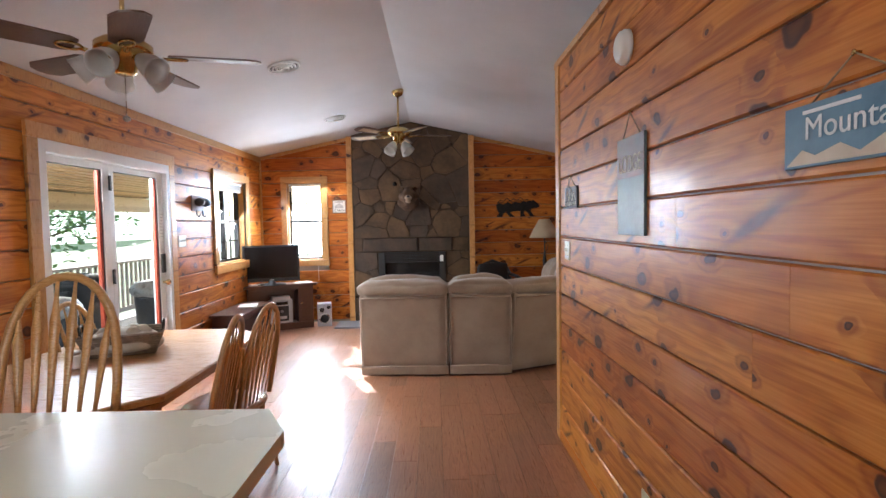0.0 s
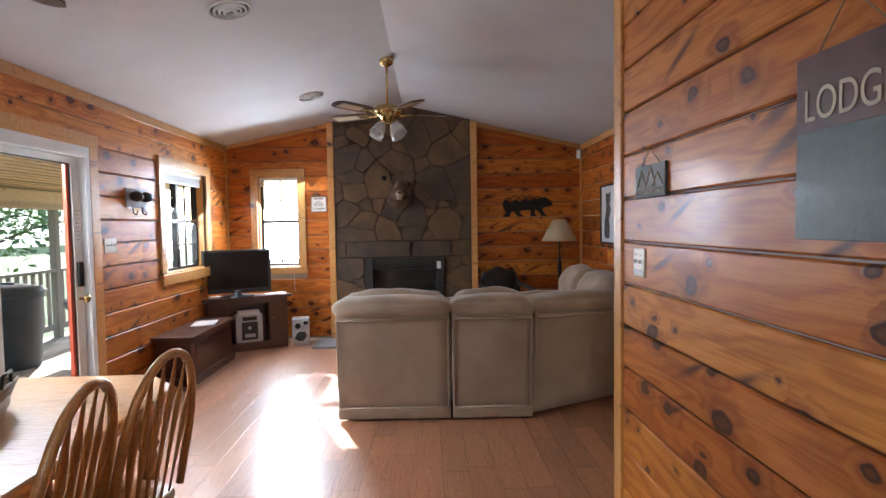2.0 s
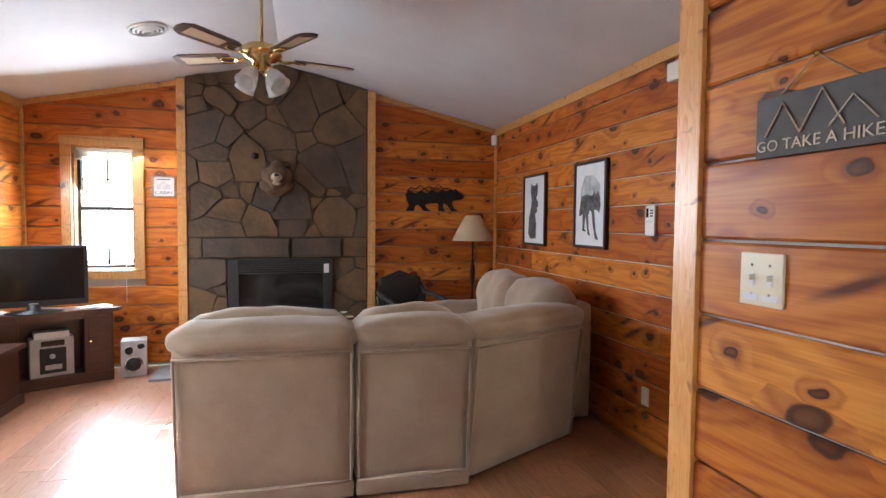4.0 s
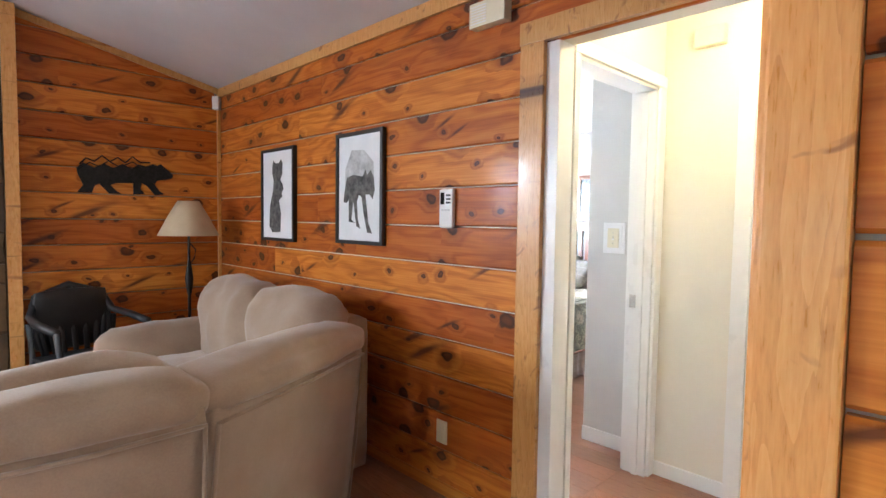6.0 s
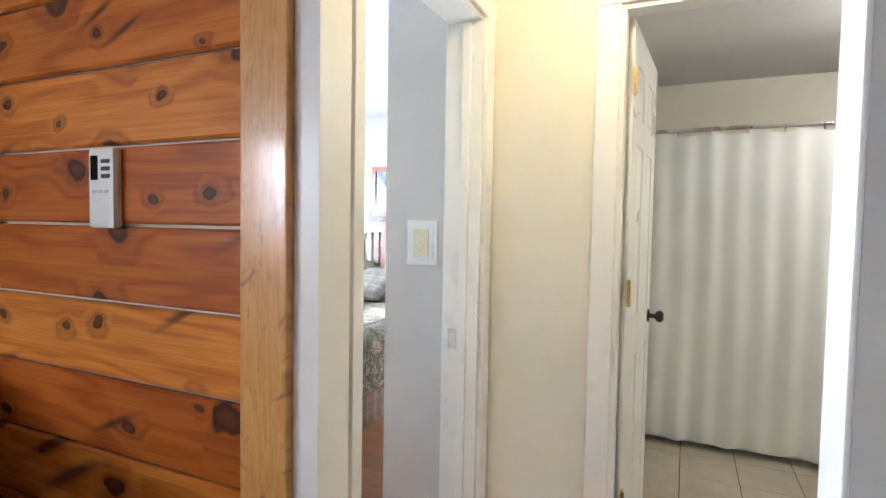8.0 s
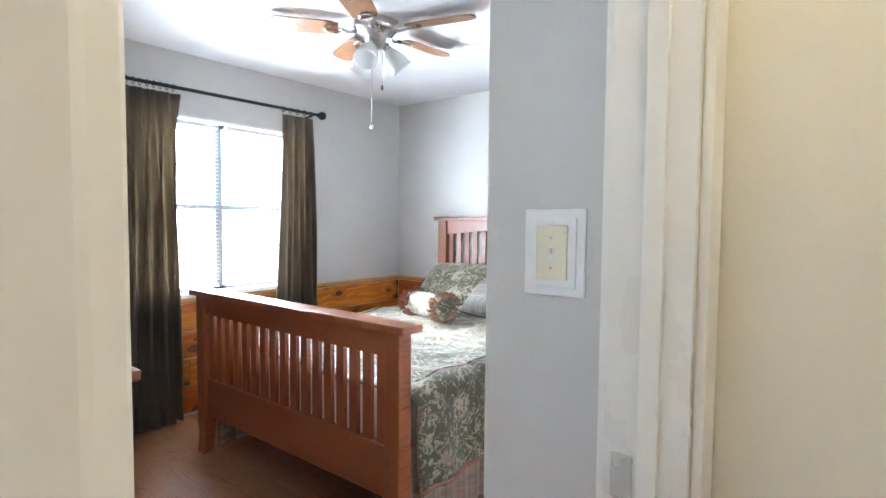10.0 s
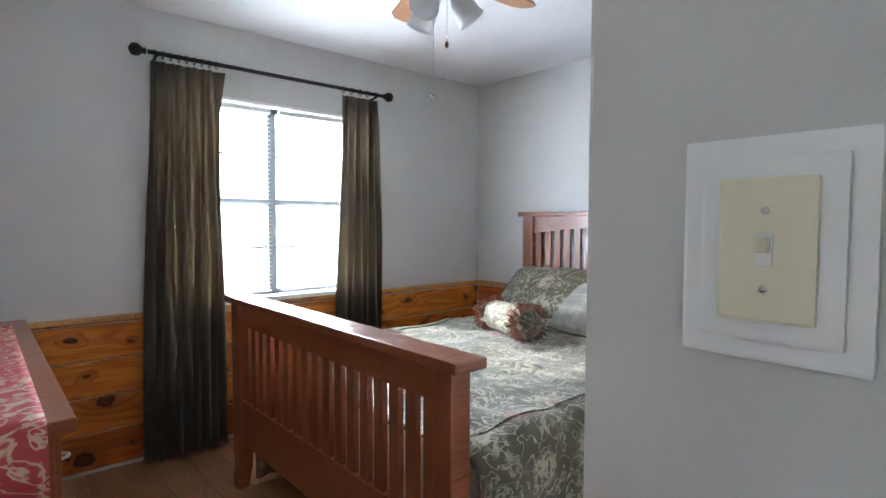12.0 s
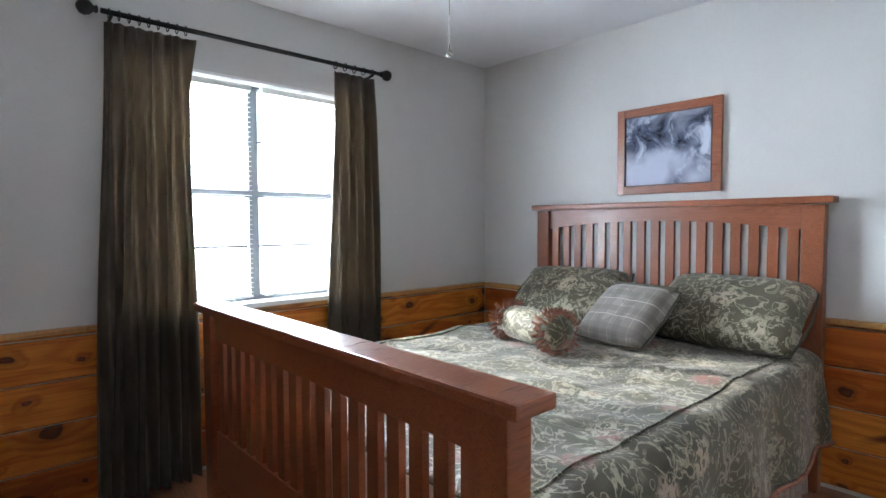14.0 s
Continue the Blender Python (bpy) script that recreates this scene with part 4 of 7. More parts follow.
# trims of the living room
structure(box("crown_west", (WEST, SOUTH, EAVE_W - 0.075), (WEST + 0.02, NORTH, EAVE_W - 0.002), PINE_TRIM, None, 0.004), "pine crown strip")
structure(box("crown_east", (EAST - 0.02, 4.25, EAVE_E - 0.075), (EAST, NORTH, EAVE_E - 0.002), PINE_TRIM, None, 0.004), "pine crown strip")
for a, b, nm in ((WEST, RIDGE_X, "crown_gable_west"), (RIDGE_X, EAST, "crown_gable_east")):
    za, zb = roof_z(a + 0.001) if a == WEST else roof_z(a), roof_z(b)
    structure(prism(nm, [(a, za - 0.05), (b, zb - 0.05), (b, zb - 0.002), (a, za - 0.002)], 0.016, PINE_TRIM, None, pose(0, NORTH - 0.016, 0)), "pine crown strip under the gable")
structure(box("corner_trim_east", (EAST - 0.025, NORTH - 0.025, 0.03), (EAST, NORTH, EAVE_E - 0.08), PINE_TRIM, None, 0.004), "pine corner strip")
structure(box("corner_trim_west", (WEST, NORTH - 0.025, 0.03), (WEST + 0.025, NORTH, EAVE_W - 0.08), PINE_TRIM, None, 0.004), "pine corner strip")
structure(box("baseboard_east", (EAST - 0.014, 5.27, 0), (EAST, NORTH, 0.06), PINE, None, 0.004), "low pine baseboard")
structure(box("baseboard_partition", (PART_X - 0.014, SOUTH, 0), (PART_X, PART_END - 0.09, 0.06), PINE, None, 0.004), "low pine baseboard")
structure(boxes("trim_partition_end", [((PART_X - 0.012, PART_END - 0.085, 0), (PART_X + 0.018, PART_END, PART_TOP - 0.03)), ((PART_X + 0.019, PART_END, 0), (PART_X + 0.112, PART_END + 0.015, PART_TOP - 0.03))], PINE_TRIM, None, 0.004), "pale pine corner boards at the partition end")
structure(box("trim_partition_top", (PART_X - 0.014, SOUTH, PART_TOP - 0.03), (PART_X + 0.018, PART_END + 0.016, PART_TOP + 0.01), PINE_TRIM, None, 0.004), "pine cap along the partition")
ho = structure(new("trim_hall_opening"), "pale pine casing round the hall opening")
box("trim_board", (EAST - 0.022, 5.145, 0), (EAST + 0.018, 5.262, 2.075), PINE_TRIM, ho, 0.004)
box("trim_board", (EAST - 0.024, 4.10, 2.075), (EAST + 0.018, 5.266, 2.165), PINE_TRIM, ho, 0.004)
box("jamb_board", (EAST + 0.0, 5.084, 0), (EAST + 0.104, 5.1445, 2.07), WHITE_GLOSS, ho, 0.002)
# hall: white casings and baseboards
hd = structure(new("trim_bedroom_door"), "white painted casing and jamb of the bedroom doorway")
boxes("casing_board", [((HN1, HALL_N - 0.016, 0), (HALL_E - 0.002, HALL_N, 2.05)), ((HN0 - 0.04, HALL_N - 0.016, 0), (HN0, HALL_N, 2.05)), ((HN0 - 0.04, HALL_N - 0.018, 2.05), (HALL_E - 0.002, HALL_N, 2.11))], WHITE_GLOSS, hd, 0.005)
boxes("jamb_board", [((HN1 - 0.016, HALL_N, 0), (HN1, 5.225, 2.034)), ((HN0, HALL_N, 0), (HN0 + 0.016, 5.225, 2.034)), ((HN0, HALL_N, 2.034), (HN1, 5.225, 2.05))], WHITE_GLOSS, hd, 0.002)
boxes("casing_board", [((HN1 - 0.012, 5.221, 0), (3.20, 5.238, 2.05)), ((HN0 - 0.018, 5.221, 0), (HN0, 5.238, 2.05)), ((HN0 - 0.018, 5.221, 2.05), (3.20, 5.239, 2.11))], WHITE_GLOSS, hd, 0.005)
boxes("door_stop", [((HN1 - 0.028, 5.14, 0), (HN1 - 0.016, 5.17, 2.03))], WHITE_GLOSS, hd, 0.002)
boxes("strike_plate", [((HN1 - 0.0185, 5.178, 0.90), (HN1 - 0.0155, 5.212, 0.97))], NICKEL, hd, 0.001)
bt = structure(new("trim_bathroom_door"), "white painted casing of the bathroom doorway")
boxes("casing_board", [((HALL_E - 0.016, 4.66, 0), (HALL_E, 4.735, 2.05)), ((HALL_E - 0.016, 3.88, 0), (HALL_E, 3.95, 2.05)), ((HALL_E - 0.018, 3.88, 2.05), (HALL_E, 4.735, 2.12))], WHITE_GLOSS, bt, 0.005)
boxes("jamb_board", [((HALL_E, 4.645, 0), (3.275, 4.66, 2.034)), ((HALL_E, 3.95, 0), (3.275, 3.965, 2.034)), ((HALL_E, 3.95, 2.034), (3.275, 4.66, 2.05))], WHITE_GLOSS, bt, 0.002)
structure(boxes("baseboard_hall", [((HALL_E - 0.012, 4.735, 0), (HALL_E, HALL_N - 0.016, 0.075)), ((3.318, 5.24, 0), (3.33, 5.60, 0.085)), ((2.188, 1.0, 0), (2.20, 4.2, 0.085))], WHITE_GLOSS, None, 0.003), "white painted baseboard")
structure(boxes("corner_bead_hall", [((2.20, 4.25, 0), (2.325, 4.258, 2.46))], WHITE_GLOSS, None, 0.003), "white corner trim at the switch wall")


def panel_door(name, m, w, h, label, knob_mat, hinge_mat):
    """Six-panel door; hinge edge at local x = 0, leaf along +x, thickness along y."""
    d = thing(name, m, label, "door")
    t = 0.035
    box("leaf", (0, 0.006, 0), (w, t - 0.006, h), WHITE_GLOSS, d, 0.002)
    s, mid_ = 0.105, w / 2
    zs = [(0.12, 0.24 + 0.60), (1.00, 1.62), (1.72, h - 0.12)]
    stiles = [((0, 0, 0), (s, t, h)), ((w - s, 0, 0), (w, t, h)), ((mid_ - 0.05, 0, 0), (mid_ + 0.05, t, h))]
    rails = [(0, 0.12), (0.84, 1.00), (1.62, 1.72), (h - 0.12, h)]
    for a, b in rails:
        stiles += [((s, 0.0005, a), (mid_ - 0.05, t - 0.0005, b)), ((mid_ + 0.05, 0.0005, a), (w - s, t - 0.0005, b))]
    boxes("stile", stiles, WHITE_GLOSS, d, 0.002)
    for a, b in zs:
        for l, r in ((s, mid_ - 0.05), (mid_ + 0.05, w - s)):
            box("panel", (l + 0.022, 0.002, a + 0.022), (r - 0.022, t - 0.002, b - 0.022), WHITE_GLOSS, d, 0.004)
    for y, r in ((0.0, 90), (t, -90)):
        lathe("knob", [(0.028, 0), (0.028, 0.006), (0.010, 0.010), (0.010, 0.03), (0.024, 0.04), (0.027, 0.055), (0.016, 0.066)], knob_mat, d, 16, pose(w - 0.065, y, 0.94, r))
    for z in (0.33, 1.06, 1.77):
        boxes("hinge", [((-0.008, -0.004, z), (0.022, 0.0, z + 0.09)), ((-0.012, -0.012, z), (0.0, 0.0, z + 0.09))], hinge_mat, d, 0.001)
    return d


panel_door("bathroom_door", pose(3.285, 4.625, 0.012, 0, 0, -3), 0.68, 2.02, "white six-panel door standing open into the bathroom", BRONZE, BRASS)
panel_door("bedroom_door", pose(HN0 + 0.045, 5.245, 0.012, 0, 0, 84), 0.74, 2.02, "white six-panel bedroom door standing open", BRONZE, BRASS)


def plate(name, m, w, h, count, label, mat=IVORY, surround=None):
    p = thing(name, m, label, "switch")
    y = 0.0
    if surround:
        box("surround", (-w / 2 - surround, -0.008, -h / 2 - surround), (w / 2 + surround, 0, h / 2 + surround), WHITE_GLOSS, p, 0.004)
        box("surround_step", (-w / 2 - surround * 0.5, -0.014, -h / 2 - surround * 0.5), (w / 2 + surround * 0.5, -0.007, h / 2 + surround * 0.5), WHITE_GLOSS, p, 0.004)
        y = -0.013
    box("cover", (-w / 2, y - 0.007, -h / 2), (w / 2, y, h / 2), mat, p, 0.003)
    for k in range(count):
        x = (k - (count - 1) / 2) * 0.046
        box("slot", (x - 0.006, y - 0.0085, -0.013), (x + 0.006, y - 0.006, 0.013), WHITE_PLASTIC, p, 0.001)
        box("toggle", (x - 0.0045, y - 0.018, -0.002), (x + 0.0045, y - 0.007, 0.010), mat, p, 0.002)
        for z in (0.031, -0.031):
            lathe("screw", [(0.003, 0), (0.003, 0.0015), (0.001, 0.002)], NICKEL, p, 8, pose(x, y - 0.007, z, 90))
    return p


hs = plate("light_switch", pose(2.20, 4.12, 1.262, 0, 0, -90), 0.116, 0.114, 2, "ivory double light switch with labels in a white frame", surround=0.034)
words("label_text", "Door Light", 0.012, INK, hs, pose(-0.024, -0.0212, -0.020) @ FACE, 0.0002, 0.036)
words("label_text", "Hallway Light", 0.012, INK, hs, pose(0.024, -0.0212, -0.020) @ FACE, 0.0002, 0.044)
for x in (-0.024, 0.024):
    box("label_strip", (x - 0.022, -0.0208, -0.026), (x + 0.022, -0.0199, -0.014), PAPER, hs, 0.0)
plate("light_switch", pose(3.33, 5.425, 1.262, 0, 0, -90), 0.07, 0.114, 1, "ivory single light switch in a white frame", surround=0.034)
ps = plate("light_switch", pose(PART_X, 3.775, 1.265, 0, 0, -90), 0.11, 0.114, 2, "ivory double switch plate with small labels on pine")
for x in (-0.025, 0.025):
    box("label_strip", (x - 0.02, -0.0085, -0.045), (x + 0.02, -0.0070, -0.032), PAPER, ps, 0.0)
plate("light_switch", pose(WEST, 5.945, 1.305, 0, 0, 90), 0.16, 0.114, 3, "ivory triple switch plate on pine")
ou = thing("wall_outlet", pose(EAST, 5.715, 0.31, 0, 0, -90), "ivory duplex outlet on pine boards", "outlet")
box("cover", (-0.036, -0.006, -0.057), (0.036, 0, 0.057), IVORY, ou, 0.003)
for z in (-0.02, 0.02):
    box("socket", (-0.015, -0.009, z - 0.014), (0.015, -0.005, z + 0.014), IVORY, ou, 0.004)
ou2 = copy_thing(ou, pose(PART_X, 2.55, 0.31, 0, 0, -90))
ch = thing("door_chime", pose(EAST, 5.43, 2.20, 0, 0, -90), "cream plastic door chime box high on pine", "chime")
box("cover", (-0.10, -0.05, 0), (0.10, 0, 0.105), IVORY, ch, 0.006)
boxes("grille", [((-0.10 + 0.01, -0.0515, 0.012 + k * 0.012), (0.0, -0.0495, 0.018 + k * 0.012)) for k in range(7)], WHITE_PLASTIC, ch, 0.0)
box("hall_chime_box", (3.15, 4.80, 2.22), (3.20, 4.94, 2.31), IVORY, None, 0.006)
tagged(bpy.data.objects["hall_chime_box"], "cream plastic box on the hall wall", "chime")
th = thing("thermostat_remote", pose(EAST, 5.69, 1.41, 0, 0, -90) @ Matrix.Diagonal((1.3, 1, 0.95, 1)), "white remote control in a wall holder", "remote")
box("body", (-0.035, -0.024, -0.098), (0.035, 0, 0.098), WHITE_PLASTIC, th, 0.012)
box("display", (-0.026, -0.0255, 0.02), (-0.006, -0.0235, 0.08), SCREEN, th, 0.001)
boxes("button", [((0.004, -0.0265, 0.06 - k * 0.018), (0.026, -0.0235, 0.07 - k * 0.018)) for k in range(3)], BLACK, th, 0.001)
boxes("small_button", [((-0.02 + k * 0.016, -0.026, -0.012), (-0.01 + k * 0.016, -0.0235, -0.004)) for k in range(3)], INK_PALE, th, 0.001)
ms = thing("motion_sensor", pose(EAST - 0.035, NORTH - 0.035, 2.24, 0, 0, -45), "white corner motion sensor", "sensor")
box("body", (-0.028, -0.03, 0), (0.028, 0.02, 0.11), WHITE_PLASTIC, ms, 0.01)
sd = thing("smoke_detector", pose(PART_X, 2.76, 2.17, 0, -90, 0), "round white smoke detector on pine boards", "detector")
lathe("body", [(0.072, 0.0), (0.072, 0.018), (0.066, 0.022), (0.064, 0.034), (0.05, 0.042), (0.012, 0.045)], WHITE_PLASTIC, sd, 28)


def hung_sign(m, w, h, mat, label, t=0.012, cord=0.10):
    s = thing("wall_sign", m, label, "sign")
    box("panel", (-w / 2, -t, -h / 2), (w / 2, -0.001, h / 2), mat, s, 0.002)
    if cord:
        tube("hanger", [(-w * 0.32, -t * 0.5, h / 2 - 0.004), (0, -0.012, h / 2 + cord), (w * 0.32, -t * 0.5, h / 2 - 0.004)], 0.0022, ROPE, s, 6)
        lathe("nail", [(0.004, 0), (0.004, 0.012), (0.007, 0.014), (0.002, 0.016)], BRASS, s, 8, pose(0, 0, h / 2 + cord, 90))
    return s


def letter(s, text, size, x, z, y, mat=SIGN_CREAM, width=None):
    return words("lettering", text, size, mat, s, pose(x, y, z) @ FACE, 0.0006, width)


lodge = hung_sign(pose(PART_X, 2.695, 1.588, 0, 0, -90), 0.30, 0.405, SIGN_TEAL, "weathered teal tall lodge sign hung on cord")
box("rust_band", (-0.149, -0.0135, 0.035), (0.149, -0.0125, 0.201), SIGN_RUST, lodge, 0.0)
letter(lodge, "LODGE", 0.10, 0, 0.088, -0.0150, SIGN_CREAM, 0.24)
hike = hung_sign(pose(PART_X, 3.66, 1.585, 0, 0, -90), 0.27, 0.125, SIGN_DARK, "charcoal sign with mountains and pale words", cord=0.06)
letter(hike, "GO TAKE A HIKE", 0.032, 0, -0.040, -0.0135, SIGN_CREAM, 0.26)
for a, b, c, d in ((-0.11, -0.02, -0.03, 0.045), (-0.03, -0.02, 0.06, 0.055), (0.03, -0.02, 0.12, 0.03)):
    tube("mountain_line", [(a, -0.0135, b), ((a + c) / 2, -0.0135, d), (c, -0.0135, b)], 0.0022, SIGN_CREAM, hike, 5)
mo = hung_sign(pose(PART_X, 1.52, 1.625, 0, 0, -90), 0.40, 0.135, SIGN_BLUE, "blue sign lettered about mountains hung on cord", cord=0.07)
letter(mo, "Mountains", 0.07, 0.02, 0.012, -0.0135, PAPER, 0.30)
boxes("small_print", [((-0.14, -0.0135, 0.046), (0.02, -0.0125, 0.054))], PAPER, mo, 0.0)
prism("mountain_shape", [(-0.19, -0.062), (-0.14, -0.03), (-0.10, -0.045), (-0.03, -0.028), (0.02, -0.05), (0.09, -0.02), (0.14, -0.04), (0.19, -0.03), (0.19, -0.062)], 0.001, SIGN_CREAM, mo, pose(0, -0.0135, 0))
cabin = hung_sign(pose(-1.135, NORTH, 1.71), 0.20, 0.195, WHITE_PLASTIC, "small white framed cabin sign hung on twine", cord=0.07)
boxes("sign_frame", [((-0.1, -0.02, -0.0975), (-0.088, -0.004, 0.0975)), ((0.088, -0.02, -0.0975), (0.1, -0.004, 0.0975)), ((-0.088, -0.02, -0.0975), (0.088, -0.004, -0.086)), ((-0.088, -0.02, 0.086), (0.088, -0.004, 0.0975))], DECK, cabin, 0.002)
letter(cabin, "CABIN", 0.045, 0, -0.058, -0.0135, INK, 0.15)
prism("cabin_shape", [(-0.06, -0.025), (0.06, -0.025), (0.06, 0.01), (0.0, 0.05), (-0.06, 0.01)], 0.001, INK_PALE, cabin, pose(0, -0.0135, 0))
boxes("small_print", [((-0.06, -0.0135, 0.062), (0.06, -0.0125, 0.074))], INK, cabin, 0.0)

# wall bear silhouette with cut-out hills
bear = thing("metal_bear_art", pose(1.50, NORTH - 0.012, 1.66), "black metal walking bear wall art with mountain cut-out", "wall art")
prism("silhouette", [(-.30, -.02), (-.31, .03), (-.27, .07), (-.20, .04), (-.14, .075), (-.08, .045), (-.02, .08), (.04, .05), (.09, .085), (.14, .075), (.19, .095), (.22, .085), (.245, .10), (.265, .08), (.30, .055), (.335, .02), (.33, -.005), (.28, -.02), (.22, -.03), (.20, -.06), (.235, -.115), (.27, -.135), (.20, -.145), (.15, -.08), (.11, -.055), (.10, -.10), (.13, -.14), (.05, -.145), (.05, -.06), (-.06, -.065), (-.10, -.08), (-.06, -.125), (-.03, -.145), (-.11, -.145), (-.17, -.075), (-.20, -.09), (-.22, -.145), (-.31, -.145), (-.27, -.09)], 0.006, IRON, bear)
tube("mountain_outline", [(-0.29, 0.003, 0.06), (-0.25, 0.003, 0.105), (-0.20, 0.003, 0.085), (-0.15, 0.003, 0.13), (-0.10, 0.003, 0.09), (-0.05, 0.003, 0.125), (0.0, 0.003, 0.09), (0.05, 0.003, 0.14), (0.10, 0.003, 0.10), (0.17, 0.003, 0.105)], 0.006, IRON, bear, 6)
tube("mountain_outline", [(-0.30, 0.003, 0.02), (-0.23, 0.003, 0.075), (-0.17, 0.003, 0.05), (-0.11, 0.003, 0.095), (-0.04, 0.003, 0.055), (0.05, 0.003, 0.10), (0.11, 0.003, 0.06)], 0.005, IRON, bear, 6)


def picture(m, w, h, label, shapes, frame_mat=BLACK, fw=0.022, art=PAPER, depth=0.03):
    p = thing("framed_picture", m, label, "picture")
    boxes("frame", [((-w / 2, -depth, -h / 2), (-w / 2 + fw, 0, h / 2)), ((w / 2 - fw, -depth, -h / 2), (w / 2, 0, h / 2)), ((-w / 2 + fw, -depth, -h / 2), (w / 2 - fw, 0, -h / 2 + fw)), ((-w / 2 + fw, -depth, h / 2 - fw), (w / 2 - fw, 0, h / 2))], frame_mat, p, 0.003)
    box("print", (-w / 2 + fw, -depth * 0.6, -h / 2 + fw), (w / 2 - fw, -0.004, h / 2 - fw), art, p, 0.0)
    for k, (poly, mt) in enumerate(shapes):
        prism("printed_shape", [(x * w, z * h) for x, z in poly], 0.0008, mt, p, pose(0, -depth * 0.6 - 0.0014 - 0.0006 * k, 0))
    return p


wolf = [([(-0.30, 0.18), (-0.16, 0.34), (0.10, 0.33), (0.30, 0.22), (0.32, 0.0), (-0.30, 0.02)], INK_PALE),
        ([(-0.30, 0.02), (-0.26, 0.10), (-0.12, 0.12), (0.08, 0.10), (0.14, 0.16), (0.17, 0.11), (0.25, 0.15), (0.31, 0.08), (0.33, -0.02), (0.29, -0.10), (0.22, -0.06), (0.14, -0.06), (0.20, -0.30), (0.28, -0.40), (0.18, -0.39), (0.10, -0.22), (0.06, -0.08), (0.0, -0.06), (-0.04, -0.12), (-0.02, -0.28), (0.04, -0.36), (-0.05, -0.34), (-0.12, -0.12), (-0.16, -0.28), (-0.08, -0.31), (-0.22, -0.30), (-0.22, -0.10), (-0.27, -0.13), (-0.34, -0.12), (-0.32, -0.03)], INK)]
cub = [([(-0.16, 0.32), (-0.13, 0.37), (-0.06, 0.34), (0.04, 0.34), (0.11, 0.38), (0.15, 0.33), (0.14, 0.22), (0.08, 0.16), (0.14, 0.12), (0.18, 0.06), (0.12, 0.02), (0.14, -0.02), (0.04, -0.06), (0.10, -0.20), (0.08, -0.40), (-0.16, -0.41), (-0.26, -0.34), (-0.24, -0.12), (-0.14, 0.05), (-0.12, 0.16), (-0.17, 0.24)], INK)]
picture(pose(EAST, 6.405, 1.53, 0, 0, -90), 0.455, 0.645, "black framed print of a grey wolf on white", wolf)
picture(pose(EAST, 7.385, 1.515, 0, 0, -90), 0.48, 0.65, "black framed print of a bear cub on white", cub)

# cat hook rack on the west wall
cr = thing("hook_rack", pose(WEST, 6.34, 1.69, 0, 0, 90), "small white hook board with two dark cat ornaments", "rack")
box("backboard", (-0.16, -0.014, -0.07), (0.16, 0, 0.09), DECK, cr, 0.003)
for x in (-0.07, 0.08):
    lathe("cat_ornament", [(0.005, -0.045), (0.045, -0.03), (0.058, 0.0), (0.045, 0.03), (0.012, 0.046)], BLACK, cr, 14, pose(x, -0.05, 0.02))
    tube("hook", [(x, -0.016, -0.06), (x, -0.02, -0.12), (x, -0.045, -0.135), (x, -0.055, -0.105)], 0.005, IRON, cr, 8)

# bear head on the chimney
bh = thing("bear_head", pose(-0.10, BREAST_Y - 0.028, 1.84), "small mounted brown bear head with tan muzzle", "ornament")
soft("head", (-0.11, -0.14, -0.11), (0.11, 0.0, 0.10), FUR, bh, 0.10, 0.03, 3.0, 8)
soft("neck", (-0.13, -0.07, -0.18), (0.13, 0.0, -0.02), FUR, bh, 0.07, 0.03, 5.0, 6)
soft("muzzle", (-0.045, -0.20, -0.07), (0.045, -0.12, 0.0), MUZZLE, bh, 0.04, 0.01, 7.0, 6)
soft("nose", (-0.022, -0.212, -0.03), (0.022, -0.19, -0.002), BLACK, bh, 0.012, 0.002, 7.0, 4)
for x in (-0.09, 0.09):
    soft("ear", (x - 0.032, -0.07, 0.06), (x + 0.032, -0.03, 0.125), FUR, bh, 0.028, 0.006, 9.0, 5)
for x in (-0.045, 0.045):
    soft("eye", (x - 0.009, -0.146, 0.008), (x + 0.009, -0.13, 0.026), BLACK, bh, 0.008, 0.0, 1.0, 3)
soft("lower_jaw", (-0.035, -0.18, -0.10), (0.035, -0.11, -0.065), MUZZLE, bh, 0.02, 0.005, 2.0, 4)
hk = thing("wall_hook", pose(-0.30, BREAST_Y - 0.024, 2.02), "dark round iron hook on the stone", "hook")
lathe("disc", [(0.03, 0), (0.03, 0.01), (0.012, 0.016), (0.012, 0.03)], IRON, hk, 12, pose(0, 0, 0, 90))

# ---------------------------------------------------------------- sectional sofa
sofa = thing("sectional_sofa", pose(0, 0, 0), "tan microsuede sectional sofa with loose back cushions", "sofa")


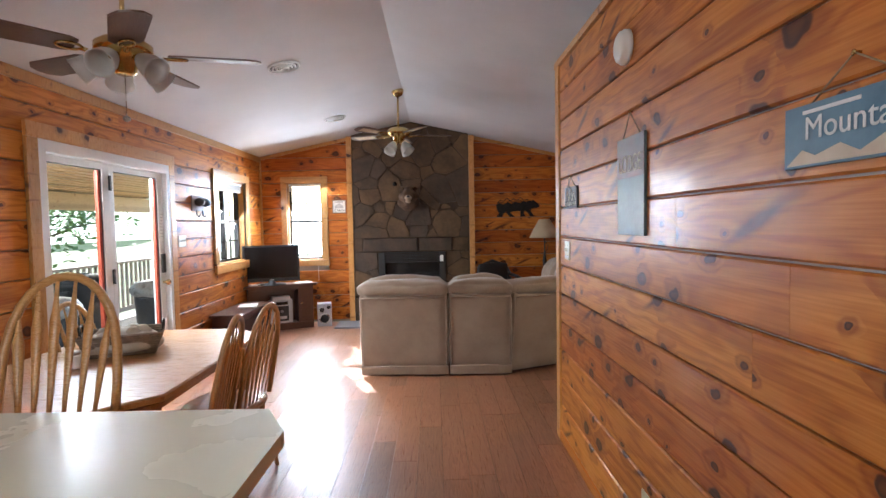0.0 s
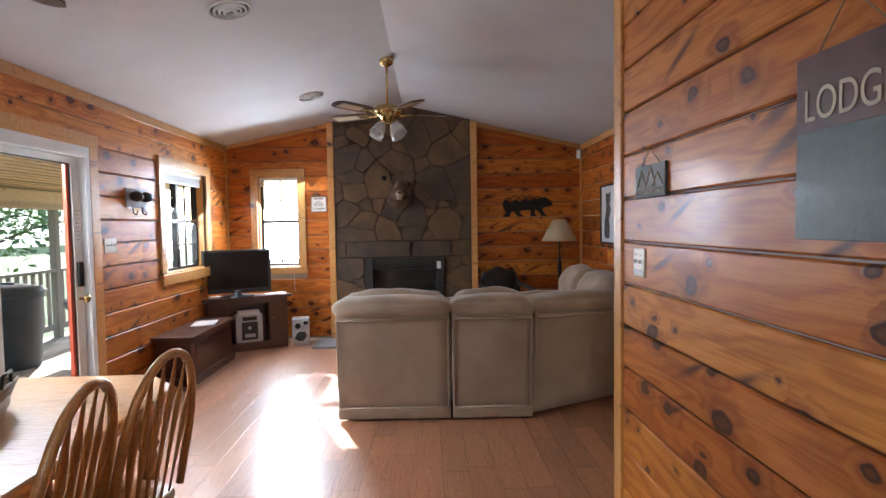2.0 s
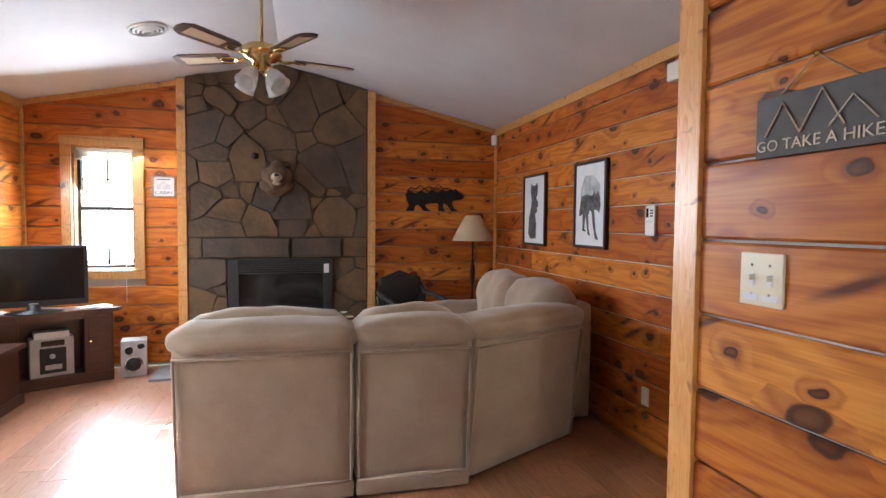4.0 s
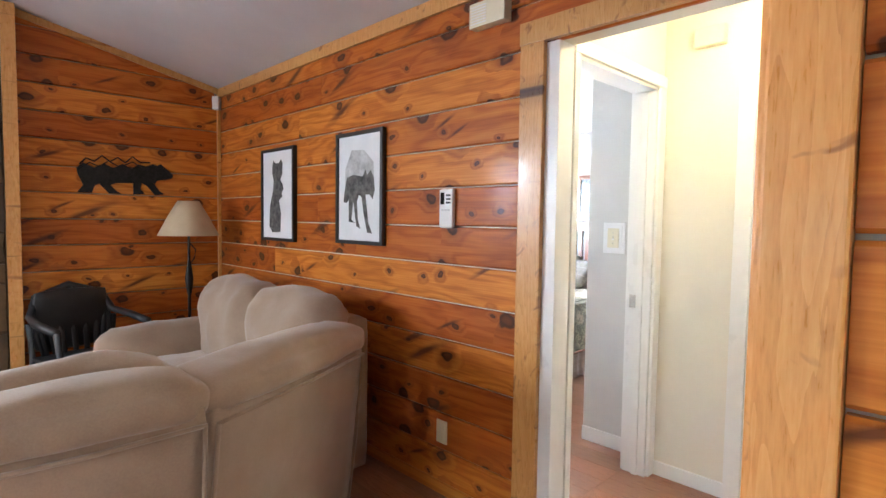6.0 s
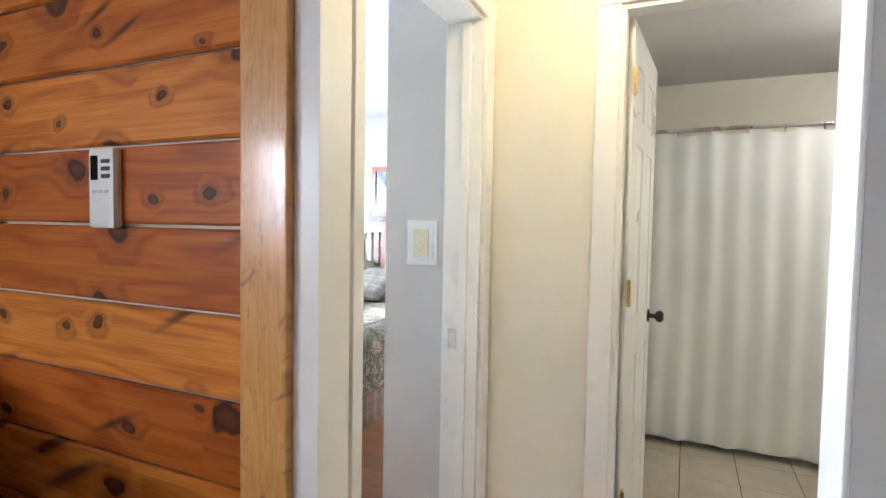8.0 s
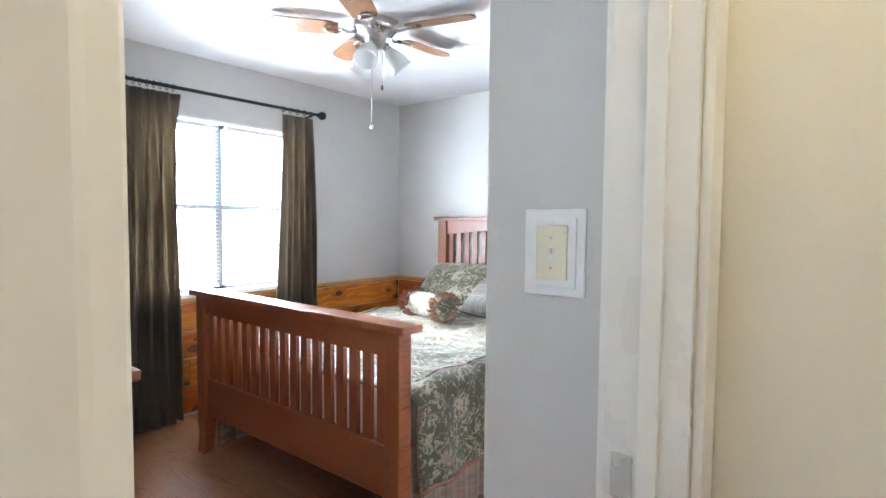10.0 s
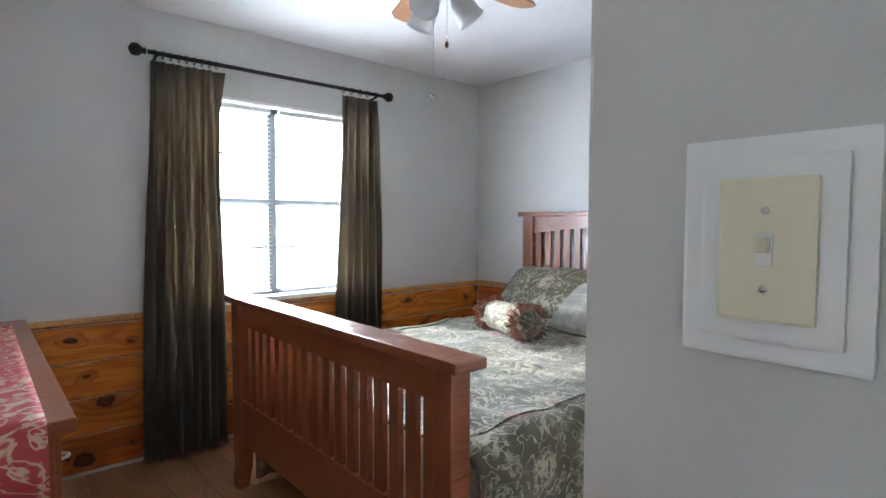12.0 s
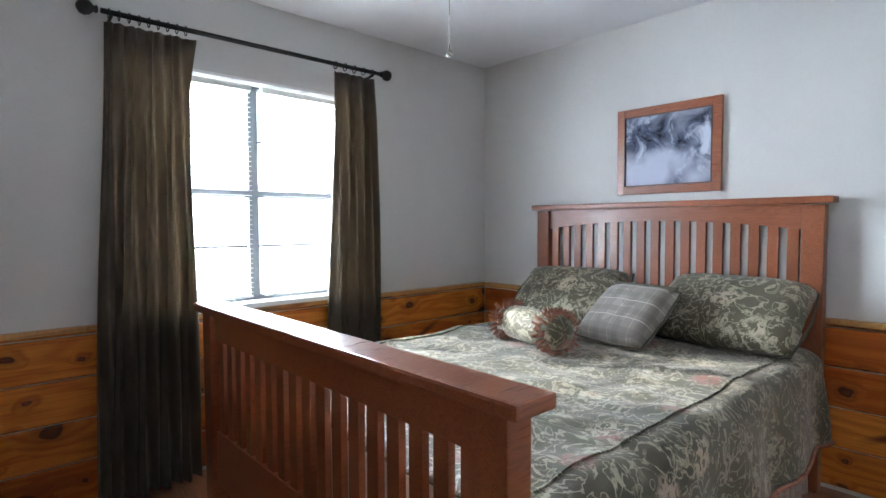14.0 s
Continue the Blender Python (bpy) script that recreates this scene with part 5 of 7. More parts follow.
def seat_unit(x0, x1, m, seed):
    soft("back_panel", (x0 + 0.004, 0.02, 0.06), (x1 - 0.004, 0.16, 0.86), SUEDE, sofa, 0.025, 0.008, seed, 8, m)
    soft("back_roll", (x0 + 0.002, 0.015, 0.80), (x1 - 0.002, 0.25, 0.935), SUEDE, sofa, 0.06, 0.03, seed + 2, 14, m)
    soft("skirt", (x0 + 0.006, 0.002, 0.012), (x1 - 0.006, 0.05, 0.10), SUEDE, sofa, 0.008, 0.004, seed + 3, 8, m)
    for x in (x0 + 0.016, x1 - 0.016):
        piping([(x, 0.017, 0.10), (x, 0.012, 0.45), (x, 0.016, 0.80)], m)
    piping([(x0 + 0.01, 0.016, 0.80), ((x0 + x1) / 2, 0.008, 0.797), (x1 - 0.01, 0.016, 0.80)], m)
    piping([(x0 + 0.01, 0.006, 0.10), ((x0 + x1) / 2, 0.002, 0.10), (x1 - 0.01, 0.006, 0.10)], m, 0.005)
    soft("back_cushion", (x0 + 0.01, 0.17, 0.42), (x1 - 0.01, 0.40, 0.93), SUEDE, sofa, 0.09, 0.05, seed + 4, 10, m)
    soft("seat_base", (x0 + 0.004, 0.05, 0.04), (x1 - 0.004, 0.92, 0.30), SUEDE, sofa, 0.03, 0.01, seed + 5, 8, m)
    soft("seat_cushion", (x0 + 0.01, 0.33, 0.30), (x1 - 0.01, 0.95, 0.47), SUEDE, sofa, 0.06, 0.03, seed + 6, 10, m)


def piping(pts, m, r=0.007):
    tube("piping", pts, r, SUEDE, sofa, 6, 1.0, m)


LEAN = Matrix(((1, 0, 0, 0), (0, 1, -0.17, 0.06), (0, 0, 0.93, 0), (0, 0, 0, 1)))
SOUTH_PART = pose(-0.38, 5.44, 0, 0, 0, -1.5) @ LEAN
seat_unit(-0.07, 0.76, SOUTH_PART, 1.0)
seat_unit(0.765, 1.36, SOUTH_PART, 4.0)
soft("arm", (-0.09, 0.10, 0.03), (0.16, 0.95, 0.62), SUEDE, sofa, 0.08, 0.03, 9.0, 10, SOUTH_PART)
WEDGE = pose(0.985, 5.415, 0, 0, 0, 28.5) @ LEAN
soft("wedge_panel", (0.0, 0.015, 0.03), (1.0, 0.16, 0.84), SUEDE, sofa, 0.02, 0.006, 21.0, 10, WEDGE)
soft("wedge_roll", (0.0, 0.012, 0.79), (1.05, 0.26, 0.925), SUEDE, sofa, 0.06, 0.03, 22.0, 14, WEDGE)
piping([(0.01, 0.012, 0.79), (0.5, 0.004, 0.787), (0.99, 0.012, 0.79)], WEDGE)
for x in (0.014, 0.986):
    piping([(x, 0.012, 0.04), (x, 0.006, 0.4), (x, 0.012, 0.79)], WEDGE)
soft("wedge_base", (0.05, 0.12, 0.04), (0.88, 0.90, 0.32), SUEDE, sofa, 0.03, 0.01, 23.0, 8, WEDGE)
soft("wedge_cushion", (0.06, 0.30, 0.32), (0.90, 0.95, 0.48), SUEDE, sofa, 0.06, 0.03, 24.0, 8, WEDGE)
EAST_PART = pose(2.09, 6.13, 0, 0, 0, 90)
for k, x0 in enumerate((0.0, 0.70)):
    soft("back_panel", (x0, 0.02, 0.04), (x0 + 0.695, 0.16, 0.84), SUEDE, sofa, 0.025, 0.008, 30.0 + k, 8, EAST_PART)
    soft("back_cushion", (x0 + 0.005, 0.10, 0.40), (x0 + 0.695, 0.40, 0.93), SUEDE, sofa, 0.10, 0.06, 32.0 + k, 12, EAST_PART)
    soft("seat_base", (x0 + 0.002, 0.05, 0.04), (x0 + 0.698, 0.90, 0.30), SUEDE, sofa, 0.03, 0.01, 34.0 + k, 8, EAST_PART)
    soft("seat_cushion", (x0 + 0.005, 0.32, 0.30), (x0 + 0.695, 0.93, 0.47), SUEDE, sofa, 0.06, 0.03, 36.0 + k, 10, EAST_PART)
soft("arm", (1.38, 0.05, 0.03), (1.64, 0.95, 0.64), SUEDE, sofa, 0.10, 0.03, 41.0, 10, EAST_PART)

ct = thing("coffee_table", pose(0.35, 7.02, 0), "low dark wooden coffee table before the hearth", "table")
box("top", (-0.5, -0.27, 0.40), (0.5, 0.27, 0.44), WALNUT, ct, 0.008)
for x in (-0.44, 0.44):
    for y in (-0.21, 0.21):
        box("leg", (x - 0.03, y - 0.03, 0), (x + 0.03, y + 0.03, 0.40), WALNUT, ct, 0.004)
fl = thing("flower_bouquet", pose(0.42, 7.02, 0.44), "artificial orange and white flowers in a bowl", "flowers")
shell("bowl", [(0.05, 0.0), (0.09, 0.05), (0.10, 0.12)], CERAMIC, fl, 18)
rng = random.Random(8)
for mt, nm in ((FLOWER_A, "orange_flower"), (FLOWER_B, "white_flower"), (LEAF, "leaf_sprig")):
    bm = bmesh.new()
    for k in range(7):
        a, r, zc = rng.uniform(0, 6.28), rng.uniform(0.0, 0.12), rng.uniform(0.12, 0.24)
        c = Vector((r * math.cos(a), r * math.sin(a), zc))
        for p in range(8):
            t = p * math.pi / 4
            u = Vector((math.cos(t), math.sin(t), 0.35)) * 0.035
            s = Vector((-math.sin(t), math.cos(t), 0)) * 0.013
            vs = [bm.verts.new(c), bm.verts.new(c + u * 0.6 + s), bm.verts.new(c + u), bm.verts.new(c + u * 0.6 - s)]
            bm.faces.new(vs)
    finish(bm, nm, mt, fl)

# floor lamp, plastic chair
flp = thing("floor_lamp", pose(1.84, 8.12, 0), "black iron floor lamp with tan empire shade", "lamp")
lathe("base", [(0.13, 0), (0.13, 0.015), (0.05, 0.03), (0.02, 0.06)], IRON, flp, 24)
lathe("pole", [(0.012, 0.05), (0.012, 0.75), (0.022, 0.80), (0.03, 0.88), (0.02, 0.96), (0.010, 1.02), (0.010, 1.25), (0.018, 1.28), (0.008, 1.34)], IRON, flp, 12)
tube("scroll", [(0.0, 0, 0.98), (0.04, 0, 1.04), (0.05, 0, 1.10), (0.0, 0, 1.16)], 0.005, IRON, flp, 6)
shell("shade", [(0.215, 1.21), (0.145, 1.35), (0.075, 1.47)], LINEN_SHADE, flp, 32)
pc = thing("plastic_chair", pose(1.17, 8.02, 0.0, 0, 0, 12), "black moulded plastic garden armchair", "chair")
bm = bmesh.new()
for k in range(9):
    a = math.pi * (k + 0.5) / 9
    x = 0.23 * math.cos(a)
    tube_into(bm, [(x * 0.85, 0.20, 0.42), (x, 0.25, 0.65), (x * 0.98, 0.29, 0.74 + 0.12 * math.sin(a))], 0.018, 6, 0.5)
tube_into(bm, [(-0.27, -0.22, 0.64), (-0.28, 0.05, 0.66), (-0.25, 0.24, 0.68), (-0.20, 0.29, 0.80), (0, 0.31, 0.87), (0.20, 0.29, 0.80), (0.25, 0.24, 0.68), (0.28, 0.05, 0.66), (0.27, -0.22, 0.64)], 0.026, 8)
finish(bm, "backrest", BLACK, pc, True)
soft("back_shell", (-0.22, 0.24, 0.45), (0.22, 0.285, 0.84), BLACK, pc, 0.02, 0.01, 1.0, 6)
soft("seat", (-0.25, -0.25, 0.39), (0.25, 0.24, 0.425), BLACK, pc, 0.015, 0.006, 1.0, 6)
for x, y in ((-0.25, -0.23), (0.25, -0.23), (-0.24, 0.24), (0.24, 0.24)):
    tube("leg", [(x * 1.08, y * 1.08, 0), (x, y, 0.40), (x * 1.08, y * (0.95 if y < 0 else 1.0), 0.64)], 0.02, BLACK, pc, 8)

# ---------------------------------------------------------------- television corner
tr = thing("storage_trunk", pose(-2.08, 6.99, 0), "dark reddish wooden chest with overhanging lid", "chest")
box("body", (-0.17, -0.50, 0.05), (0.15, 0.50, 0.42), WALNUT, tr, 0.005)
box("lid", (-0.19, -0.54, 0.42), (0.19, 0.54, 0.455), WALNUT, tr, 0.008)
box("plinth", (-0.18, -0.52, 0.0), (0.175, 0.52, 0.07), WALNUT, tr, 0.006)
box("front_panel", (0.149, -0.40, 0.12), (0.158, 0.40, 0.36), WALNUT, tr, 0.004)
bk = thing("magazine", pose(-2.06, 7.12, 0.455, 0, 0, 14), "thin white and blue magazine on the chest", "magazine")
box("cover", (-0.11, -0.15, 0.0), (0.11, 0.15, 0.012), PAPER, bk, 0.002)
tvs = thing("tv_stand", pose(-1.865, 8.0, 0, 0, 0, 27), "dark walnut corner television stand with open bay", "tv stand")
prism("top", [(-0.56, 0.0), (0.42, 0.0), (0.46, 0.08), (0.10, 0.30), (-0.26, 0.30), (-0.58, 0.06)], 0.03, WALNUT, tvs, pose(0, -0.12, 0.62, -90, 0, 0) @ pose(0, 0, 0))
tvs.children[0].matrix_basis = Matrix(((1, 0, 0, 0), (0, 0, 1, -0.16), (0, -1, 0, 0.63), (0, 0, 0, 1)))
boxes("carcass", [((-0.50, -0.14, 0.0), (0.38, 0.12, 0.09)), ((-0.50, -0.14, 0.09), (-0.27, 0.12, 0.60)), ((0.17, -0.14, 0.09), (0.38, 0.12, 0.60)), ((-0.27, 0.09, 0.09), (0.17, 0.12, 0.60)), ((-0.27, -0.13, 0.55), (0.17, 0.12, 0.60))], WALNUT, tvs, 0.004)
boxes("door_panel", [((-0.475, -0.147, 0.12), (-0.295, -0.139, 0.57)), ((0.195, -0.147, 0.12), (0.355, -0.139, 0.57))], WALNUT, tvs, 0.004)
for x in (-0.31, 0.21):
    lathe("knob", [(0.006, 0), (0.006, 0.012), (0.014, 0.02), (0.006, 0.028)], BRASS, tvs, 10, pose(x, -0.146, 0.36, 90))
tv = thing("television", pose(-2.0, 7.92, 0.63, 0, 0, 20), "flat black television with glossy bezel and stand", "television")
box("bezel", (-0.375, -0.03, 0.045), (0.375, 0.03, 0.545), BLACK, tv, 0.008)
box("screen", (-0.345, -0.032, 0.095), (0.345, -0.029, 0.52), SCREEN, tv, 0.0)
boxes("logo_bar", [((-0.03, -0.0315, 0.065), (0.03, -0.030, 0.073))], INK_PALE, tv, 0.0)
lathe("pedestal", [(0.20, 0.0), (0.20, 0.008), (0.05, 0.018), (0.045, 0.06)], BLACK, tv, 24)
for p, w_, mt, nm, lb in (((-1.62, 8.10), 0.12, PAPER, "paper_stack", "loose white papers on the television stand"), ((-2.22, 7.83), 0.07, PAPER, "paper_stack", "folded white papers on the television stand")):
    b = thing(nm, pose(p[0], p[1], 0.63, 0, 0, 33), lb, "papers")
    for k in range(3):
        box("sheet", (-w_, -0.06, 0.004 * k), (w_, 0.06, 0.004 * k + 0.0035), mt, b, 0.0, pose(0, 0, 0, 0, 0, 9 * k))
st = thing("stereo", pose(-1.895, 7.945, 0.09, 0, 0, 27), "silver mini stereo unit with dark front", "stereo")
box("body", (-0.15, -0.06, 0), (0.15, 0.09, 0.32), SILVER, st, 0.01)
box("front_panel", (-0.085, -0.066, 0.03), (0.095, -0.058, 0.24), BLACK, st, 0.004)
box("display", (-0.075, -0.068, 0.255), (0.085, -0.058, 0.30), SCREEN, st, 0.003)
box("cd_tray", (-0.05, -0.069, 0.06), (0.065, -0.064, 0.10), SILVER, st, 0.003)
box("disc_player", (-0.12, -0.05, 0.321), (0.12, 0.08, 0.37), WHITE_PLASTIC, st, 0.004)
lathe("dial", [(0.02, 0), (0.02, 0.012), (0.016, 0.015)], SILVER, st, 16, pose(0.0, -0.066, 0.17, 90))
sp = thing("loudspeaker", pose(-1.335, 8.16, 0, 0, 0, 12), "small silver two-way loudspeaker on the floor", "speaker")
box("cabinet", (-0.10, -0.08, 0), (0.10, 0.12, 0.32), SILVER, sp, 0.01)
for x, z, r in ((0.0, 0.11, 0.075), (-0.035, 0.235, 0.042), (0.058, 0.27, 0.03)):
    lathe("driver_ring", [(r, 0), (r, 0.006), (r * 0.82, 0.009), (r * 0.80, 0.003)], NICKEL, sp, 24, pose(x, -0.08, z, 90))
    lathe("cone", [(r * 0.80, 0), (r * 0.80, 0.006), (r * 0.3, 0.0035), (r * 0.22, 0.008), (0.001, 0.009)], BLACK, sp, 24, pose(x, -0.0795, z, 90))

# ---------------------------------------------------------------- dining table and chairs
dt = thing("dining_table", pose(-1.42, 3.34, 0), "golden oak dining table with clipped corners and turned legs", "table")
TX, TY, CC = 0.545, 0.82, 0.20
top = [(-TX + CC, -TY), (TX - CC, -TY), (TX, -TY + CC), (TX, TY - CC), (TX - CC, TY), (-TX + CC, TY), (-TX, TY - CC), (-TX, -TY + CC)]
n8 = len(top)
verts = [(x * s, y * s, z) for z, s in ((0.715, 0.985), (0.722, 1.0), (0.743, 1.0), (0.75, 0.985)) for x, y in top]
faces = [tuple(range(n8 - 1, -1, -1)), tuple(range(3 * n8, 4 * n8))] + [(i * n8 + k, i * n8 + (k + 1) % n8, (i + 1) * n8 + (k + 1) % n8, (i + 1) * n8 + k) for i in range(3) for k in range(n8)]
put("top", verts, faces, OAK, dt)
boxes("apron", [((-0.40, -0.66, 0.62), (0.40, -0.635, 0.715)), ((-0.40, 0.635, 0.62), (0.40, 0.66, 0.715)), ((-0.42, -0.66, 0.62), (-0.395, 0.66, 0.715)), ((0.395, -0.66, 0.62), (0.42, 0.66, 0.715))], OAK, dt, 0.003)
for x in (-0.40, 0.40):
    for y in (-0.64, 0.64):
        box("leg_block", (x - 0.045, y - 0.045, 0.56), (x + 0.045, y + 0.045, 0.715), OAK, dt, 0.004)
        lathe("leg", [(0.025, 0), (0.03, 0.05), (0.04, 0.25), (0.045, 0.40), (0.034, 0.46), (0.05, 0.49), (0.034, 0.52), (0.045, 0.56)], OAK, dt, 18, pose(x, y, 0))


def windsor(m, first=None, lift=0.0):
    if first is not None:
        return copy_thing(first, m)
    c = thing("windsor_chair", m, "golden oak bow-back windsor chair with turned legs", "chair", "chairs round the dining table")
    bm = bmesh.new()
    outline = []
    for k in range(28):
        a = 2 * math.pi * k / 28
        x = 0.225 * abs(math.cos(a)) ** 0.75 * (1 if math.cos(a) >= 0 else -1)
        y = 0.215 * abs(math.sin(a)) ** 0.75 * (1 if math.sin(a) >= 0 else -1)
        outline.append((x * (1.0 - 0.10 * (y > 0)), y))
    rings = []
    for z, s in ((0.425, 0.88), (0.435, 0.97), (0.452, 1.0), (0.462, 0.97), (0.452, 0.62), (0.449, 0.2)):
        rings.append([bm.verts.new((x * s, y * s, z)) for x, y in outline])
    for a, b in zip(rings, rings[1:]):
        for k in range(28):
            bm.faces.new((a[k], a[(k + 1) % 28], b[(k + 1) % 28], b[k]))
    bm.faces.new(rings[0][::-1])
    bm.faces.new(rings[-1])
    finish(bm, "seat", OAK, c, True)
    bow = []
    for k in range(17):
        a = math.pi * k / 16
        w = 0.20 * math.cos(a)
        h = math.sin(a) ** 0.62
        bow.append((w * (1.0 + 0.12 * math.sin(a)), 0.165 + 0.11 * h, 0.455 + 0.55 * h))
    tube("bow", bow, 0.0155, OAK, c, 8)
    for k in range(6):
        x = -0.135 + 0.054 * k
        topx = x * 1.18
        h = math.sin(math.acos(max(-1, min(1, topx / 0.222)))) ** 0.62
        p0, p1 = Vector((x * 0.9, 0.168, 0.455)), Vector((topx, 0.165 + 0.11 * h, 0.455 + 0.55 * h))
        pts, rad = [], []
        for u, r in ((0, 0.007), (0.12, 0.008), (0.30, 0.011), (0.55, 0.016), (0.72, 0.019), (0.80, 0.012), (0.9, 0.008), (1.0, 0.0065)):
            pts.append(p0.lerp(p1, u))
            rad.append(r)
        tube("spindle", pts, rad, OAK, c, 8, 0.55)
    for sx in (-1, 1):
        for sy in (-1, 1):
            p0, p1 = Vector((sx * 0.205, sy * 0.20, 0)), Vector((sx * 0.14, sy * 0.135, 0.432))
            p0.z -= lift
            us = ((0, 0.011), (0.1, 0.014), (0.28, 0.017), (0.36, 0.012), (0.40, 0.019), (0.44, 0.013), (0.62, 0.021), (0.78, 0.019), (0.84, 0.013), (0.88, 0.019), (1.0, 0.016))
            tube("leg", [p0.lerp(p1, u) for u, _ in us], [r for _, r in us], OAK, c, 10)
        tube("stretcher", [(sx * 0.178, -0.173, 0.18 - lift * 0.4), (sx * 0.178, 0, 0.18 - lift * 0.4), (sx * 0.178, 0.173, 0.18 - lift * 0.4)], [0.009, 0.015, 0.009], OAK, c, 8)
    tube("stretcher", [(-0.178, 0, 0.18 - lift * 0.4), (0, 0, 0.18 - lift * 0.4), (0.178, 0, 0.18 - lift * 0.4)], [0.009, 0.015, 0.009], OAK, c, 8)
    return c


chair = windsor(pose(-0.98, 3.09, 0, 0, 0, -84))
windsor(pose(-0.93, 3.50, 0, 0, 0, -96), chair)
windsor(pose(-1.66, 3.70, 0, 0, 0, 90), chair)
stool = windsor(pose(-1.03, 2.12, 0.28), None, 0.28)
tagged(stool, "tall golden oak bow-back stool beside the counter", "stool", "stools at the counter")
stool.name = "counter_stool"

bs = thing("wicker_basket", pose(-1.50, 3.52, 0.75, 0, 0, 24) @ Matrix.Diagonal((1.05, 1.12, 1.3, 1)), "grey wicker tray basket lined with linen", "basket")
bm = bmesh.new()
for k in range(9):
    s, z = 0.80 + 0.20 * k / 8, 0.007 + k * 0.010
    w, d = 0.19 * s, 0.13 * s
    pts = [(-w, -d, z), (0, -d * 1.02, z + 0.001), (w, -d, z), (w * 1.02, 0, z), (w, d, z), (0, d * 1.02, z), (-w, d, z), (-w * 1.02, 0, z), (-w, -d, z)]
    tube_into(bm, pts, 0.0068, 6)
finish(bm, "woven_side", WICKER, bs, True)
soft("liner", (-0.165, -0.11, 0.004), (0.165, 0.11, 0.075), LINEN, bs, 0.03, 0.03, 2.0, 10)
for x in (-0.19, 0.19):
    tube("handle", [(x, -0.05, 0.085), (x * 1.02, -0.045, 0.125), (x * 1.02, 0.045, 0.125), (x, 0.05, 0.085)], 0.006, BRONZE, bs, 8)
for k in range(6):
    a = k * 1.05
    soft("rolled_napkin", (0.09 * math.cos(a) - 0.035, 0.05 * math.sin(a) - 0.03, 0.06), (0.09 * math.cos(a) + 0.035, 0.05 * math.sin(a) + 0.03, 0.105), LINEN, bs, 0.02, 0.01, k, 5)
jr = thing("glass_jar", pose(-1.55, 3.18, 0.75), "small glass jar of white salt with metal lid", "jar")
lathe("jar", [(0.03, 0), (0.034, 0.01), (0.034, 0.06), (0.028, 0.07)], WHITE_SHADE, jr, 18)
lathe("lid", [(0.029, 0.07), (0.029, 0.085), (0.02, 0.088)], NICKEL, jr, 18)

# kitchen peninsula
kc = thing("kitchen_counter", pose(0, 0, 0), "pale laminate kitchen peninsula counter with clipped corner", "counter")
poly = [(-2.25, 1.30), (-0.14, 1.30), (-0.13, 1.86), (-0.22, 2.03), (-2.25, 2.06)]
verts = [(x, y, z) for z in (0.88, 0.92) for x, y in poly]
put("worktop", verts, [(4, 3, 2, 1, 0), (5, 6, 7, 8, 9)] + [(k, (k + 1) % 5, 5 + (k + 1) % 5, 5 + k) for k in range(5)], COUNTER, kc)
box("cabinet_body", (-2.25, 1.36, 0.0), (-0.26, 1.90, 0.88), PINE_TRIM, kc, 0.004)


# ---------------------------------------------------------------- ceiling fans


